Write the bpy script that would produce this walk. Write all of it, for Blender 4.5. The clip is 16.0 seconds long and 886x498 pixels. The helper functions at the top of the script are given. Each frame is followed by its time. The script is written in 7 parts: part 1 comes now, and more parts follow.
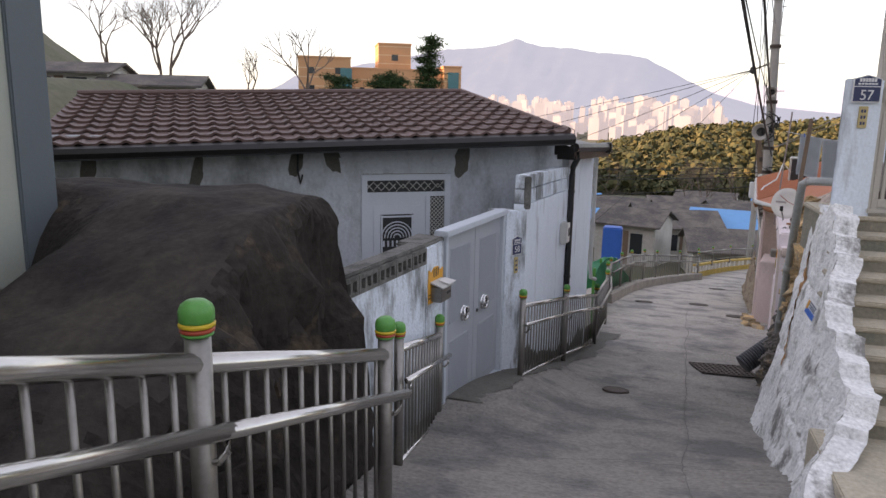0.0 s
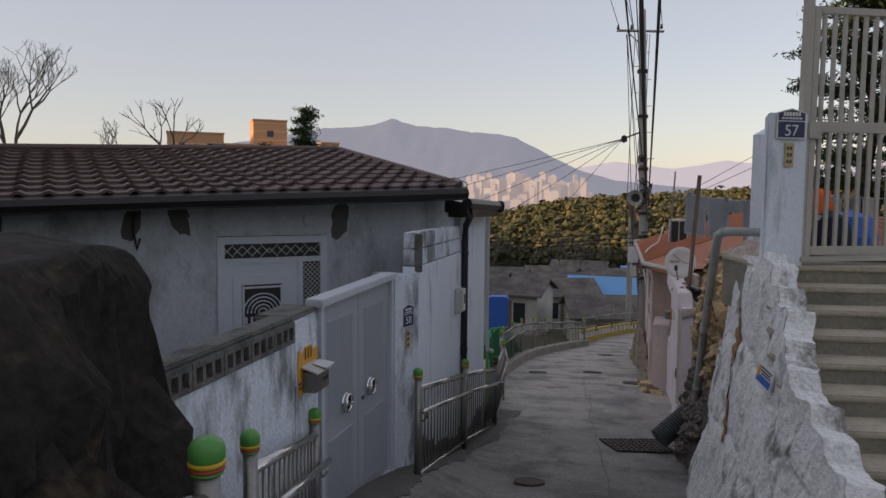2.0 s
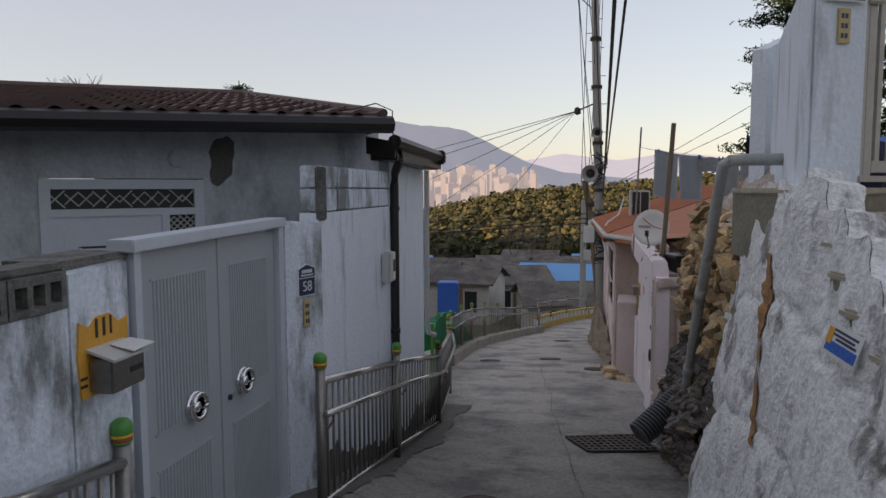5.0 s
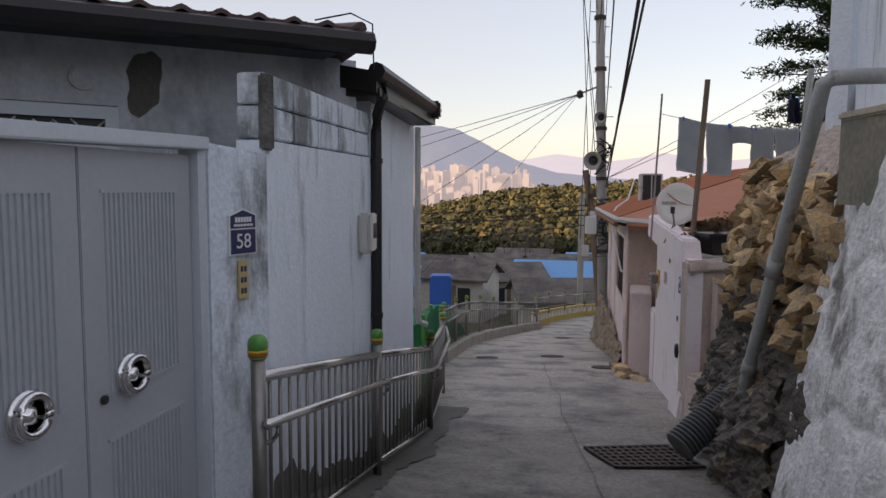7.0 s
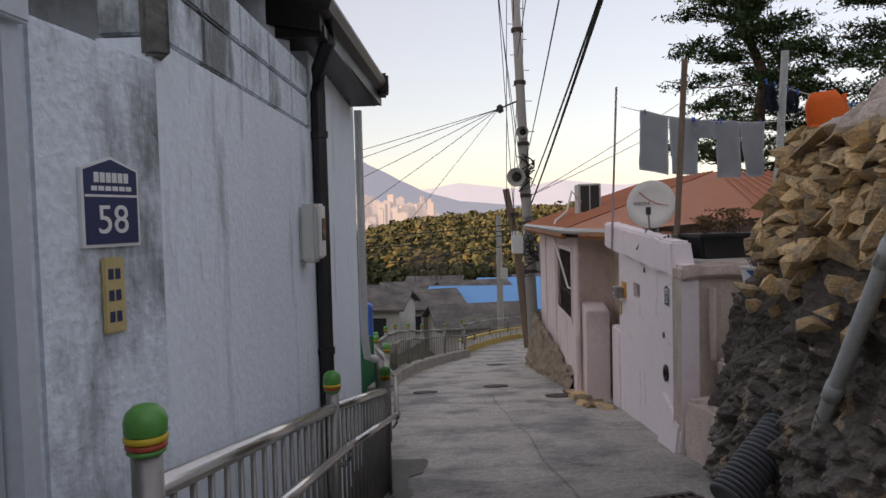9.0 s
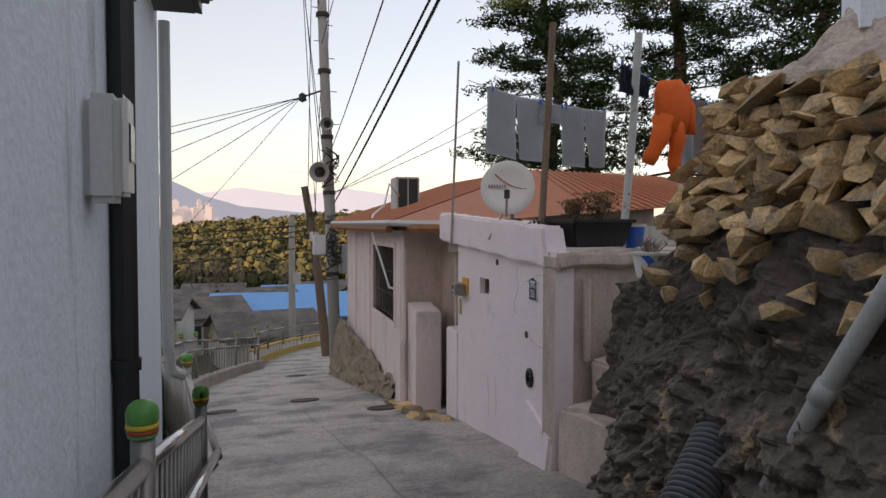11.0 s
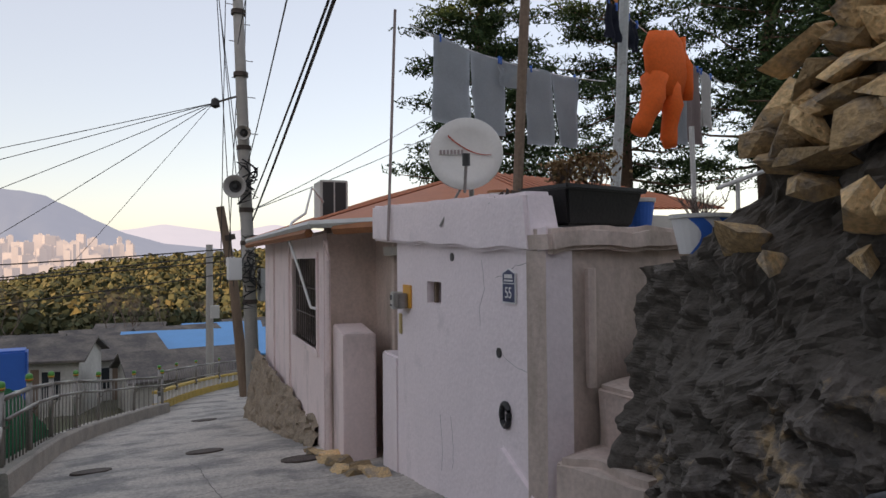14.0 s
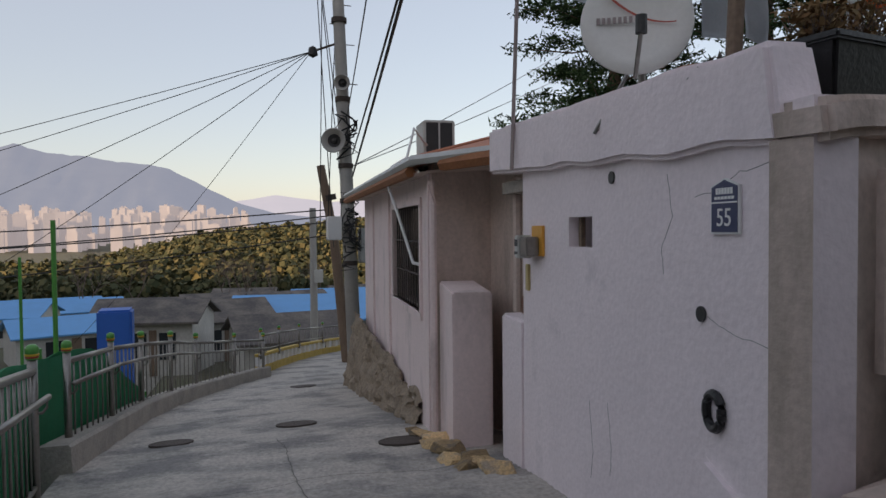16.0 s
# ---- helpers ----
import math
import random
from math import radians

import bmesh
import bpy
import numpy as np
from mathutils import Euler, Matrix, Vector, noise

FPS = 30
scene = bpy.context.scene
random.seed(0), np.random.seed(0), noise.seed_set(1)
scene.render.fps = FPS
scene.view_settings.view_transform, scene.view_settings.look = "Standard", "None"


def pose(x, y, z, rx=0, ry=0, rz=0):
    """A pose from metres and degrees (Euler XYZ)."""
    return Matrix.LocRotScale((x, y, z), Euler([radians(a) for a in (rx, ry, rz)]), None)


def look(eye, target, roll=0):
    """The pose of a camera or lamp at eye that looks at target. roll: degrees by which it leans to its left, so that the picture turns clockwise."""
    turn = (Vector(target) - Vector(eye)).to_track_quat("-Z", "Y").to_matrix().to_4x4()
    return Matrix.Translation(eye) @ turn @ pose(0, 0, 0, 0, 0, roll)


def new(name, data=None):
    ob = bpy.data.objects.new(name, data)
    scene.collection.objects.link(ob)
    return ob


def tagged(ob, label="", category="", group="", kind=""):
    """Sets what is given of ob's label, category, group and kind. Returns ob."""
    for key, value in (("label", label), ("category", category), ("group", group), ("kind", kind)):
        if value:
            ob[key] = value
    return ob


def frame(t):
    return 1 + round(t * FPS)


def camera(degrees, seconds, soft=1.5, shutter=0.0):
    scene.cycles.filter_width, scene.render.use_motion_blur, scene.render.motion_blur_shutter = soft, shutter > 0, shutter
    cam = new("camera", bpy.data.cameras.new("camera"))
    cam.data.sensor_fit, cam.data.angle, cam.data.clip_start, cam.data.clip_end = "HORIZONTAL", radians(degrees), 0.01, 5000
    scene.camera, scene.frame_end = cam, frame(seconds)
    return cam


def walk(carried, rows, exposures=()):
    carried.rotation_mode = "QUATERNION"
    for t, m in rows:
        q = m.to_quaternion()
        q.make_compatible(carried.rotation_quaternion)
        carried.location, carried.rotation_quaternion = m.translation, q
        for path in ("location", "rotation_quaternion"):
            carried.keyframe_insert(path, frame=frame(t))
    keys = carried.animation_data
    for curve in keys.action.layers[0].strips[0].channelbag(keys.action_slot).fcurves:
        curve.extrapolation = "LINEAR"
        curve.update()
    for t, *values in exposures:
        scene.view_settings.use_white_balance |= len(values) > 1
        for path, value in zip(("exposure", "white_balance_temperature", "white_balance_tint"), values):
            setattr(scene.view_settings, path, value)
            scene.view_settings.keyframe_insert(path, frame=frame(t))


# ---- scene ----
cam = camera(65.3, 16.0)
PATH = [
    (0, (2.405, 0.084, 1.805), (1.838, 1.965, 1.431), 1.1),
    (0.5, (2.331, 0.47, 1.682), (1.767, 2.362, 1.365), 1.0),
    (0.8, (2.265, 0.642, 1.651), (1.746, 2.535, 1.264), 0.6),
    (1, (2.235, 0.766, 1.637), (1.775, 2.686, 1.317), 0.4),
    (1.5, (2.186, 1.056, 1.58), (1.875, 3.02, 1.368), 0.6),
    (2, (2.079, 1.373, 1.516), (1.835, 3.353, 1.362), 0.5),
    (2.5, (2.098, 1.727, 1.41), (1.978, 3.717, 1.251), 0.3),
    (3, (2.049, 2.024, 1.307), (1.957, 4.015, 1.146), -0.1),
    (3.5, (2.105, 2.341, 1.22), (2.058, 4.336, 1.086), -0.0),
    (4, (2.082, 2.666, 1.081), (2.022, 4.653, 0.864), -0.3),
    (4.5, (2.142, 2.994, 0.972), (2.067, 4.978, 0.735), -0.5),
    (5, (2.134, 3.317, 0.949), (2.029, 5.307, 0.777), -0.2),
    (5.2, (2.149, 3.464, 0.885), (2.039, 5.451, 0.687), -0.3),
    (7.3, (1.985, 4.991, 0.463), (1.903, 6.983, 0.303), 0.4),
    (7.5, (1.938, 5.137, 0.41), (1.821, 7.13, 0.286), 0.8),
    (8, (1.84, 5.547, 0.289), (1.655, 7.53, 0.104), 1.3),
    (8.2, (1.76, 5.71, 0.285), (1.646, 7.703, 0.166), 0.5),
    (10.3, (1.347, 7.357, 0.022), (1.852, 9.291, -0.055), 0.2),
    (10.5, (1.291, 7.511, -0.015), (1.865, 9.425, -0.111), 0.2),
    (11, (1.322, 7.875, -0.051), (2.107, 9.713, -0.124), 0.1),
    (11.5, (1.277, 8.209, -0.134), (2.298, 9.929, -0.152), 0.6),
    (12, (1.442, 8.504, -0.23), (2.515, 10.192, -0.183), 0.6),
    (12.5, (1.537, 8.814, -0.272), (2.61, 10.502, -0.29), 0.2),
    (13, (1.737, 9.091, -0.354), (2.805, 10.782, -0.37), 0.1),
    (13.5, (1.909, 9.433, -0.417), (2.924, 11.156, -0.43), -0.3),
    (14, (2.094, 9.752, -0.485), (3.057, 11.505, -0.456), -0.5),
    (14.5, (2.187, 10.138, -0.544), (3.08, 11.927, -0.541), -0.6),
    (15, (2.348, 10.52, -0.579), (3.203, 12.327, -0.517), -0.6),
    (15.5, (2.472, 10.89, -0.656), (3.278, 12.72, -0.662), -0.4),
    (16, (2.602, 11.29, -0.75), (3.297, 13.164, -0.807), -0.5),
]
EXPOSURES = [(0, 2.0, 7800, 24), (0.5, 1.65, 7750, 24), (1, 1.45, 7700, 23), (2, 0.98, 7600, 22), (3, 0.9, 7600, 22), (4.5, 1.05, 7600, 22), (5, 1.15, 7600, 21), (7.5, 1.4, 7800, 23), (8.2, 1.4, 7900, 23), (10.3, 1.5, 8000, 22), (12.5, 1.5, 7900, 21), (14, 1.45, 7600, 20), (15, 1.35, 7400, 19), (16, 1.13, 7300, 18)]
walk(cam, [(t, look(eye, target, roll)) for t, eye, target, roll in PATH], EXPOSURES)

# ------------------------------------------------------------------ light
SUN_DIR = Vector((-0.86, -0.48, 0.21)).normalized()
SUN_EL = math.asin(SUN_DIR.z)
world = bpy.data.worlds.new("sky")
scene.world = world
world.use_nodes = True
wn = world.node_tree
sky = wn.nodes.new("ShaderNodeTexSky")
sky.sky_type = 'NISHITA'
sky.sun_disc = False
sky.sun_elevation = SUN_EL
sky.sun_rotation = math.atan2(SUN_DIR.x, SUN_DIR.y)
sky.altitude = 100
sky.air_density = 1.0
sky.dust_density = 0.9
sky.ozone_density = 1.0
wn.nodes["Background"].inputs[1].default_value = 0.15
# thin evening haze evens out the sky's colour
haze = wn.nodes.new("ShaderNodeMix")
haze.data_type = 'RGBA'
haze.inputs[0].default_value = 0.7
haze.inputs[7].default_value = (1.39, 1.6, 1.92, 1)
wn.links.new(sky.outputs[0], haze.inputs[6])
wn.links.new(haze.outputs[2], wn.nodes["Background"].inputs[0])
sun_data = bpy.data.lights.new("sun", 'SUN')
sun_data.energy = 2.6
sun_data.angle = radians(0.6)
sun_data.color = (1.0, 0.72, 0.46)
sun = new("sun", sun_data)
sun.matrix_world = look((0, 0, 40), Vector((0, 0, 40)) - SUN_DIR)


# ------------------------------------------------------------------ materials
def mat(name, col, rough=0.8, metal=0.0, var=0.15, scale=3.0, fine=40.0, bump=0.15, col2=None, amt=0.5, rand=0.0, spec=0.5, stretch=(1, 1, 1), thresh=(0.42, 0.62)):
    """Two scales of variation over object-space noise, with fine relief; col2 comes in as stains."""
    m = bpy.data.materials.new(name)
    m.use_nodes = True
    nt = m.node_tree
    N, L = nt.nodes, nt.links
    b = N["Principled BSDF"]
    b.inputs["Roughness"].default_value = rough
    b.inputs["Metallic"].default_value = metal
    b.inputs["Specular IOR Level"].default_value = spec
    geo = N.new("ShaderNodeNewGeometry")
    mp = N.new("ShaderNodeMapping")
    mp.inputs["Scale"].default_value = stretch
    L.new(geo.outputs["Position"], mp.inputs[0])
    n1 = N.new("ShaderNodeTexNoise")
    n1.inputs["Scale"].default_value = scale
    n1.inputs["Detail"].default_value = 6
    n1.inputs["Roughness"].default_value = 0.65
    n2 = N.new("ShaderNodeTexNoise")
    n2.inputs["Scale"].default_value = fine
    n2.inputs["Detail"].default_value = 4
    L.new(mp.outputs[0], n1.inputs[0])
    L.new(geo.outputs["Position"], n2.inputs[0])
    rgb = N.new("ShaderNodeRGB")
    rgb.outputs[0].default_value = (*col, 1)
    last = rgb.outputs[0]
    if col2:
        ramp = N.new("ShaderNodeMapRange")
        ramp.inputs[1].default_value, ramp.inputs[2].default_value = thresh
        ramp.inputs[4].default_value = amt
        L.new(n1.outputs[0], ramp.inputs[0])
        mx = N.new("ShaderNodeMix")
        mx.data_type = 'RGBA'
        L.new(ramp.outputs[0], mx.inputs[0])
        L.new(last, mx.inputs[6])
        mx.inputs[7].default_value = (*col2, 1)
        last = mx.outputs[2]
    add = N.new("ShaderNodeMath")
    add.operation = 'ADD'
    L.new(n1.outputs[0], add.inputs[0])
    L.new(n2.outputs[0], add.inputs[1])
    mr = N.new("ShaderNodeMapRange")
    mr.inputs[1].default_value, mr.inputs[2].default_value = 0.6, 1.4
    mr.inputs[3].default_value, mr.inputs[4].default_value = 1 - var, 1 + var
    L.new(add.outputs[0], mr.inputs[0])
    val = mr.outputs[0]
    if rand:
        oi = N.new("ShaderNodeObjectInfo")
        r2 = N.new("ShaderNodeMapRange")
        r2.inputs[3].default_value, r2.inputs[4].default_value = 1 - rand, 1 + rand
        L.new(oi.outputs["Random"], r2.inputs[0])
        mu = N.new("ShaderNodeMath")
        mu.operation = 'MULTIPLY'
        L.new(val, mu.inputs[0])
        L.new(r2.outputs[0], mu.inputs[1])
        val = mu.outputs[0]
    sc = N.new("ShaderNodeVectorMath")
    sc.operation = 'SCALE'
    L.new(last, sc.inputs[0])
    L.new(val, sc.inputs["Scale"])
    L.new(sc.outputs[0], b.inputs["Base Color"])
    if bump:
        bp = N.new("ShaderNodeBump")
        bp.inputs["Strength"].default_value = bump
        bp.inputs["Distance"].default_value = 0.02
        L.new(add.outputs[0], bp.inputs["Height"])
        L.new(bp.outputs[0], b.inputs["Normal"])
    return m


def island_mat(name, cols, rough=0.9, bump=0.0):
    """Leaves and far woods: the colour varies from piece to piece."""
    m = bpy.data.materials.new(name)
    m.use_nodes = True
    N, L = m.node_tree.nodes, m.node_tree.links
    b = N["Principled BSDF"]
    b.inputs["Roughness"].default_value = rough
    b.inputs["Specular IOR Level"].default_value = 0.2
    g = N.new("ShaderNodeNewGeometry")
    r = N.new("ShaderNodeValToRGB")
    r.color_ramp.elements[0].color = (*cols[0], 1)
    r.color_ramp.elements[1].color = (*cols[-1], 1)
    for i, c in enumerate(cols[1:-1]):
        e = r.color_ramp.elements.new((i + 1) / (len(cols) - 1))
        e.color = (*c, 1)
    L.new(g.outputs["Random Per Island"], r.inputs[0])
    L.new(r.outputs[0], b.inputs["Base Color"])
    return m


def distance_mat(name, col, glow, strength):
    """Far backdrop: scattered light of kilometres of air is put in as emission."""
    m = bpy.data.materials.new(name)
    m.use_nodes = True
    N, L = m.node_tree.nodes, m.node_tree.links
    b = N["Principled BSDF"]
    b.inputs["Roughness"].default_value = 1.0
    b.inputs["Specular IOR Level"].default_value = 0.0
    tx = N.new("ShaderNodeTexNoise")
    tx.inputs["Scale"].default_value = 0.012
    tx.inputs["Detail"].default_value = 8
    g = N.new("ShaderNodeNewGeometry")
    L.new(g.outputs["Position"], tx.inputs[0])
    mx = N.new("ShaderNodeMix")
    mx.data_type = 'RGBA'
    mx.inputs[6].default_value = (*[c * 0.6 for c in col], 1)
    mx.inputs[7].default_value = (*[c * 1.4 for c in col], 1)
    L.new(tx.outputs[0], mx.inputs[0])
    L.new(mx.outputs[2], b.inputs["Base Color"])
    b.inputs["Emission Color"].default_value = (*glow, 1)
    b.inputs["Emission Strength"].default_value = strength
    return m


M_ROAD = mat("worn_concrete", (0.40, 0.37, 0.33), 0.85, var=0.4, scale=1.1, fine=26, bump=0.8, col2=(0.12, 0.118, 0.115), amt=0.85, thresh=(0.44, 0.62))
# the upper stretch is tinted darker, the lower one paler
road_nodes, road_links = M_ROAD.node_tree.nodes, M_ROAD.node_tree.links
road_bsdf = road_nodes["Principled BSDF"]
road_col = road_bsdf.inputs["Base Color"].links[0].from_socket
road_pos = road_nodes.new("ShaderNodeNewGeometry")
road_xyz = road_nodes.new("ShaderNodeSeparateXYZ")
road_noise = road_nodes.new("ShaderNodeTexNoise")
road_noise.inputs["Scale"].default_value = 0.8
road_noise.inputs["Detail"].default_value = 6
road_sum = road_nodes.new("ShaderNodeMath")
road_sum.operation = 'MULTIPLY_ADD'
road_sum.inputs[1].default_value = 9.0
road_tone = road_nodes.new("ShaderNodeMapRange")
road_tone.inputs[1].default_value, road_tone.inputs[2].default_value = 13.0, 23.0
road_tone.inputs[3].default_value, road_tone.inputs[4].default_value = 0.66, 1.38
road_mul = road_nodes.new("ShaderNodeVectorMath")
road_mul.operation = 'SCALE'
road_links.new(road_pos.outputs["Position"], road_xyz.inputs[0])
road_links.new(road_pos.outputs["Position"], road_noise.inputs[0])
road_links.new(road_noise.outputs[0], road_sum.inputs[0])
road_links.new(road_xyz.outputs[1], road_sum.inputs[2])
road_links.new(road_sum.outputs[0], road_tone.inputs[0])
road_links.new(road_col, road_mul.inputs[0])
road_links.new(road_tone.outputs[0], road_mul.inputs["Scale"])
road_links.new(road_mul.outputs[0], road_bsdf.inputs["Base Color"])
M_JOINT = mat("joint_dirt", (0.14, 0.135, 0.125), 0.95, var=0.3)
M_CONC = mat("concrete", (0.43, 0.39, 0.34), 0.9, var=0.25, scale=2.5, fine=35, bump=0.4, col2=(0.2, 0.195, 0.18), amt=0.6)
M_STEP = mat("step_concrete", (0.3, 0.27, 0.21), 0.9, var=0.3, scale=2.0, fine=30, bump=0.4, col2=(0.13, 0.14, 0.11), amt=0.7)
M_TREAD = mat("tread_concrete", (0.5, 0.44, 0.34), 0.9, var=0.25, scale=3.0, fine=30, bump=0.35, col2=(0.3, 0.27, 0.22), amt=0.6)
M_EARTH = mat("hill_earth", (0.14, 0.13, 0.09), 0.95, var=0.3, scale=0.15, fine=3, bump=0.3, col2=(0.07, 0.09, 0.045), amt=0.8)
M_WHITE = mat("white_limewash", (0.77, 0.84, 0.91), 0.85, var=0.1, scale=2.2, fine=34, bump=0.35, col2=(0.34, 0.36, 0.37), amt=0.75, stretch=(1.4, 1.4, 0.3), thresh=(0.555, 0.68))
M_WHITE2 = mat("grey_stained_render", (0.58, 0.61, 0.64), 0.9, var=0.16, scale=1.6, fine=25, bump=0.35, col2=(0.22, 0.23, 0.23), amt=0.85, stretch=(1, 1, 0.5), thresh=(0.47, 0.64))
M_PATCH = mat("wet_cement_patch", (0.12, 0.115, 0.1), 0.9, var=0.3, scale=6)
M_BLOCK = mat("weathered_block", (0.19, 0.185, 0.17), 0.95, var=0.35, scale=5, fine=50, bump=0.6, col2=(0.06, 0.06, 0.055), amt=0.85)
M_WALLB = mat("flaking_white_block", (0.74, 0.81, 0.88), 0.9, var=0.2, scale=3.2, fine=40, bump=0.5, col2=(0.16, 0.17, 0.165), amt=0.9, stretch=(1, 1, 0.35), thresh=(0.46, 0.6))
M_RETAIN = mat("flaking_white_retaining", (0.84, 0.84, 0.83), 0.9, var=0.35, scale=2.8, fine=36, bump=0.9, col2=(0.19, 0.18, 0.165), amt=0.9, stretch=(1, 1, 0.6), thresh=(0.535, 0.64))
M_RUST = mat("rust_stain", (0.36, 0.19, 0.08), 0.9, var=0.3, scale=6)
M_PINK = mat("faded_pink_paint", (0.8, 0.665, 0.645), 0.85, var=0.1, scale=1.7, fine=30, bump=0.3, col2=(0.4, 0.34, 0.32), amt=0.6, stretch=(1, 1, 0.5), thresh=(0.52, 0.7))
# dusty pink; it also carries the shade of the pink house's end wall
M_PINK2 = mat("dusty_and_shaded_pink", (0.64, 0.52, 0.46), 0.9, var=0.18, scale=1.9, fine=26, bump=0.35, col2=(0.3, 0.25, 0.2), amt=0.7, stretch=(1, 1, 0.3))
M_LAV = mat("pale_lilac_paint", (0.83, 0.735, 0.75), 0.8, var=0.08, scale=1.5, fine=30, bump=0.25, col2=(0.42, 0.38, 0.39), amt=0.55, thresh=(0.58, 0.75))
M_TILE = mat("brown_roof_tile", (0.125, 0.075, 0.065), 0.6, var=0.2, scale=4, fine=60, bump=0.3, rand=0.18)
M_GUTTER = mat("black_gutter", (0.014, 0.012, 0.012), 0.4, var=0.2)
M_STEEL = mat("brushed_steel", (0.62, 0.6, 0.57), 0.22, 0.95, var=0.06, scale=6, bump=0.02)
M_STEELD = mat("tarnished_steel", (0.27, 0.255, 0.235), 0.38, 0.85, var=0.15, scale=5, bump=0.05)
M_GREEN = mat("green_cap", (0.075, 0.3, 0.06), 0.35, var=0.12, scale=12)
M_YELLOW = mat("yellow_band", (0.62, 0.42, 0.03), 0.4, var=0.1)
M_RED = mat("red_band", (0.4, 0.06, 0.03), 0.4, var=0.1)
M_GATE = mat("grey_gate_paint", (0.42, 0.45, 0.48), 0.45, 0.1, var=0.06, scale=2, bump=0.03)
M_GATEF = mat("white_gate_frame", (0.56, 0.61, 0.66), 0.5, 0.1, var=0.08, bump=0.05)
M_DOOR = mat("white_door", (0.66, 0.7, 0.75), 0.5, var=0.05, bump=0.05)
M_DARK = mat("dark_grille", (0.03, 0.03, 0.03), 0.5, var=0.2)
M_CHROME = mat("chrome", (0.8, 0.8, 0.8), 0.12, 1.0, var=0.03, bump=0)
M_ROCK = mat("dark_rock", (0.036, 0.031, 0.027), 0.85, var=0.45, scale=2.4, fine=18, bump=0.9, col2=(0.14, 0.1, 0.065), amt=0.5, thresh=(0.58, 0.7), spec=0.12)
M_FOOT = mat("mortared_rock", (0.12, 0.102, 0.086), 0.6, var=0.65, scale=4.5, fine=26, bump=1.0, col2=(0.36, 0.25, 0.13), amt=0.75, thresh=(0.57, 0.66))
M_ROCKTOP = mat("sooty_cement_skin", (0.036, 0.032, 0.03), 0.9, var=0.3, scale=1.5, fine=20, bump=0.5, col2=(0.085, 0.072, 0.06), amt=0.5, spec=0.12)
M_STONE = mat("ochre_fieldstone", (0.56, 0.385, 0.2), 0.9, var=0.45, scale=7, fine=50, bump=0.9, col2=(0.2, 0.175, 0.15), amt=0.8, rand=0.55, thresh=(0.48, 0.62))
M_MORTAR = mat("rough_mortar", (0.11, 0.095, 0.08), 0.95, var=0.4, scale=4, fine=25, bump=0.9, col2=(0.09, 0.08, 0.07), amt=0.75)
M_CROWN = mat("pinkish_cement", (0.58, 0.49, 0.42), 0.95, var=0.35, scale=3, fine=30, bump=0.9, col2=(0.2, 0.17, 0.15), amt=0.6)
M_PIPE = mat("grey_pipe_paint", (0.42, 0.44, 0.43), 0.55, var=0.2, scale=6, col2=(0.16, 0.13, 0.1), amt=0.7, thresh=(0.58, 0.64))
M_PVC = mat("grey_pvc", (0.5, 0.5, 0.48), 0.5, var=0.1)
M_BLACKP = mat("black_plastic", (0.015, 0.015, 0.016), 0.4, var=0.2)
M_GREYBOX = mat("light_grey_plastic", (0.55, 0.55, 0.52), 0.5, var=0.06)
M_HOSE = mat("grey_corrugated_plastic", (0.11, 0.115, 0.125), 0.5, var=0.2, scale=8)
M_IRON = mat("rusty_cast_iron", (0.09, 0.07, 0.06), 0.7, 0.4, var=0.35, scale=8, fine=60, bump=0.5)
M_RUSTMETAL = mat("rusted_frame", (0.3, 0.12, 0.05), 0.8, var=0.3, scale=8)
M_ORANGE_ROOF = mat("orange_sheet_roof", (0.47, 0.17, 0.085), 0.6, var=0.15, scale=3)
M_CONPOLE = mat("concrete_pole", (0.4, 0.385, 0.36), 0.85, var=0.15, scale=4)
M_WOOD = mat("weathered_wood_pole", (0.2, 0.14, 0.1), 0.9, var=0.3, scale=5, stretch=(4, 4, 0.5))
M_WIRE = mat("black_cable", (0.02, 0.02, 0.02), 0.6, var=0.1, bump=0)
M_WIREG = mat("grey_cable", (0.25, 0.25, 0.26), 0.6, var=0.1, bump=0)
M_DISH = mat("dish_white", (0.72, 0.7, 0.66), 0.45, var=0.06, scale=3, bump=0.02)
M_CLOTH = mat("grey_cotton", (0.42, 0.45, 0.47), 0.95, var=0.12, scale=5, fine=90, bump=0.3)
M_CLOTHD = mat("navy_cloth", (0.03, 0.035, 0.055), 0.95, var=0.2)
M_CLOTHW = mat("pale_cloth", (0.55, 0.54, 0.52), 0.95, var=0.1)
M_CLOTHT = mat("taupe_cloth", (0.33, 0.27, 0.26), 0.95, var=0.1)
M_ORANGE = mat("orange_workwear", (0.8, 0.13, 0.015), 0.8, var=0.12, scale=5)
M_BARK = mat("pine_bark", (0.13, 0.085, 0.06), 0.95, var=0.35, scale=8, bump=0.6)
M_TWIG = mat("bare_twig", (0.16, 0.12, 0.1), 0.95, var=0.2)
M_NEEDLE = island_mat("pine_needles", [(0.02, 0.04, 0.018), (0.04, 0.075, 0.03), (0.075, 0.115, 0.045)])
M_DRY = island_mat("dry_leaves", [(0.12, 0.06, 0.03), (0.22, 0.13, 0.06), (0.3, 0.22, 0.12)])
M_FOREST = island_mat("far_woods", [(0.05, 0.062, 0.034), (0.085, 0.09, 0.045), (0.14, 0.125, 0.06)])
M_BLUE = mat("blue_plastic", (0.02, 0.13, 0.5), 0.5, var=0.1)
M_BLUEROOF = mat("blue_sheet_roof", (0.1, 0.34, 0.66), 0.5, var=0.1, scale=1)
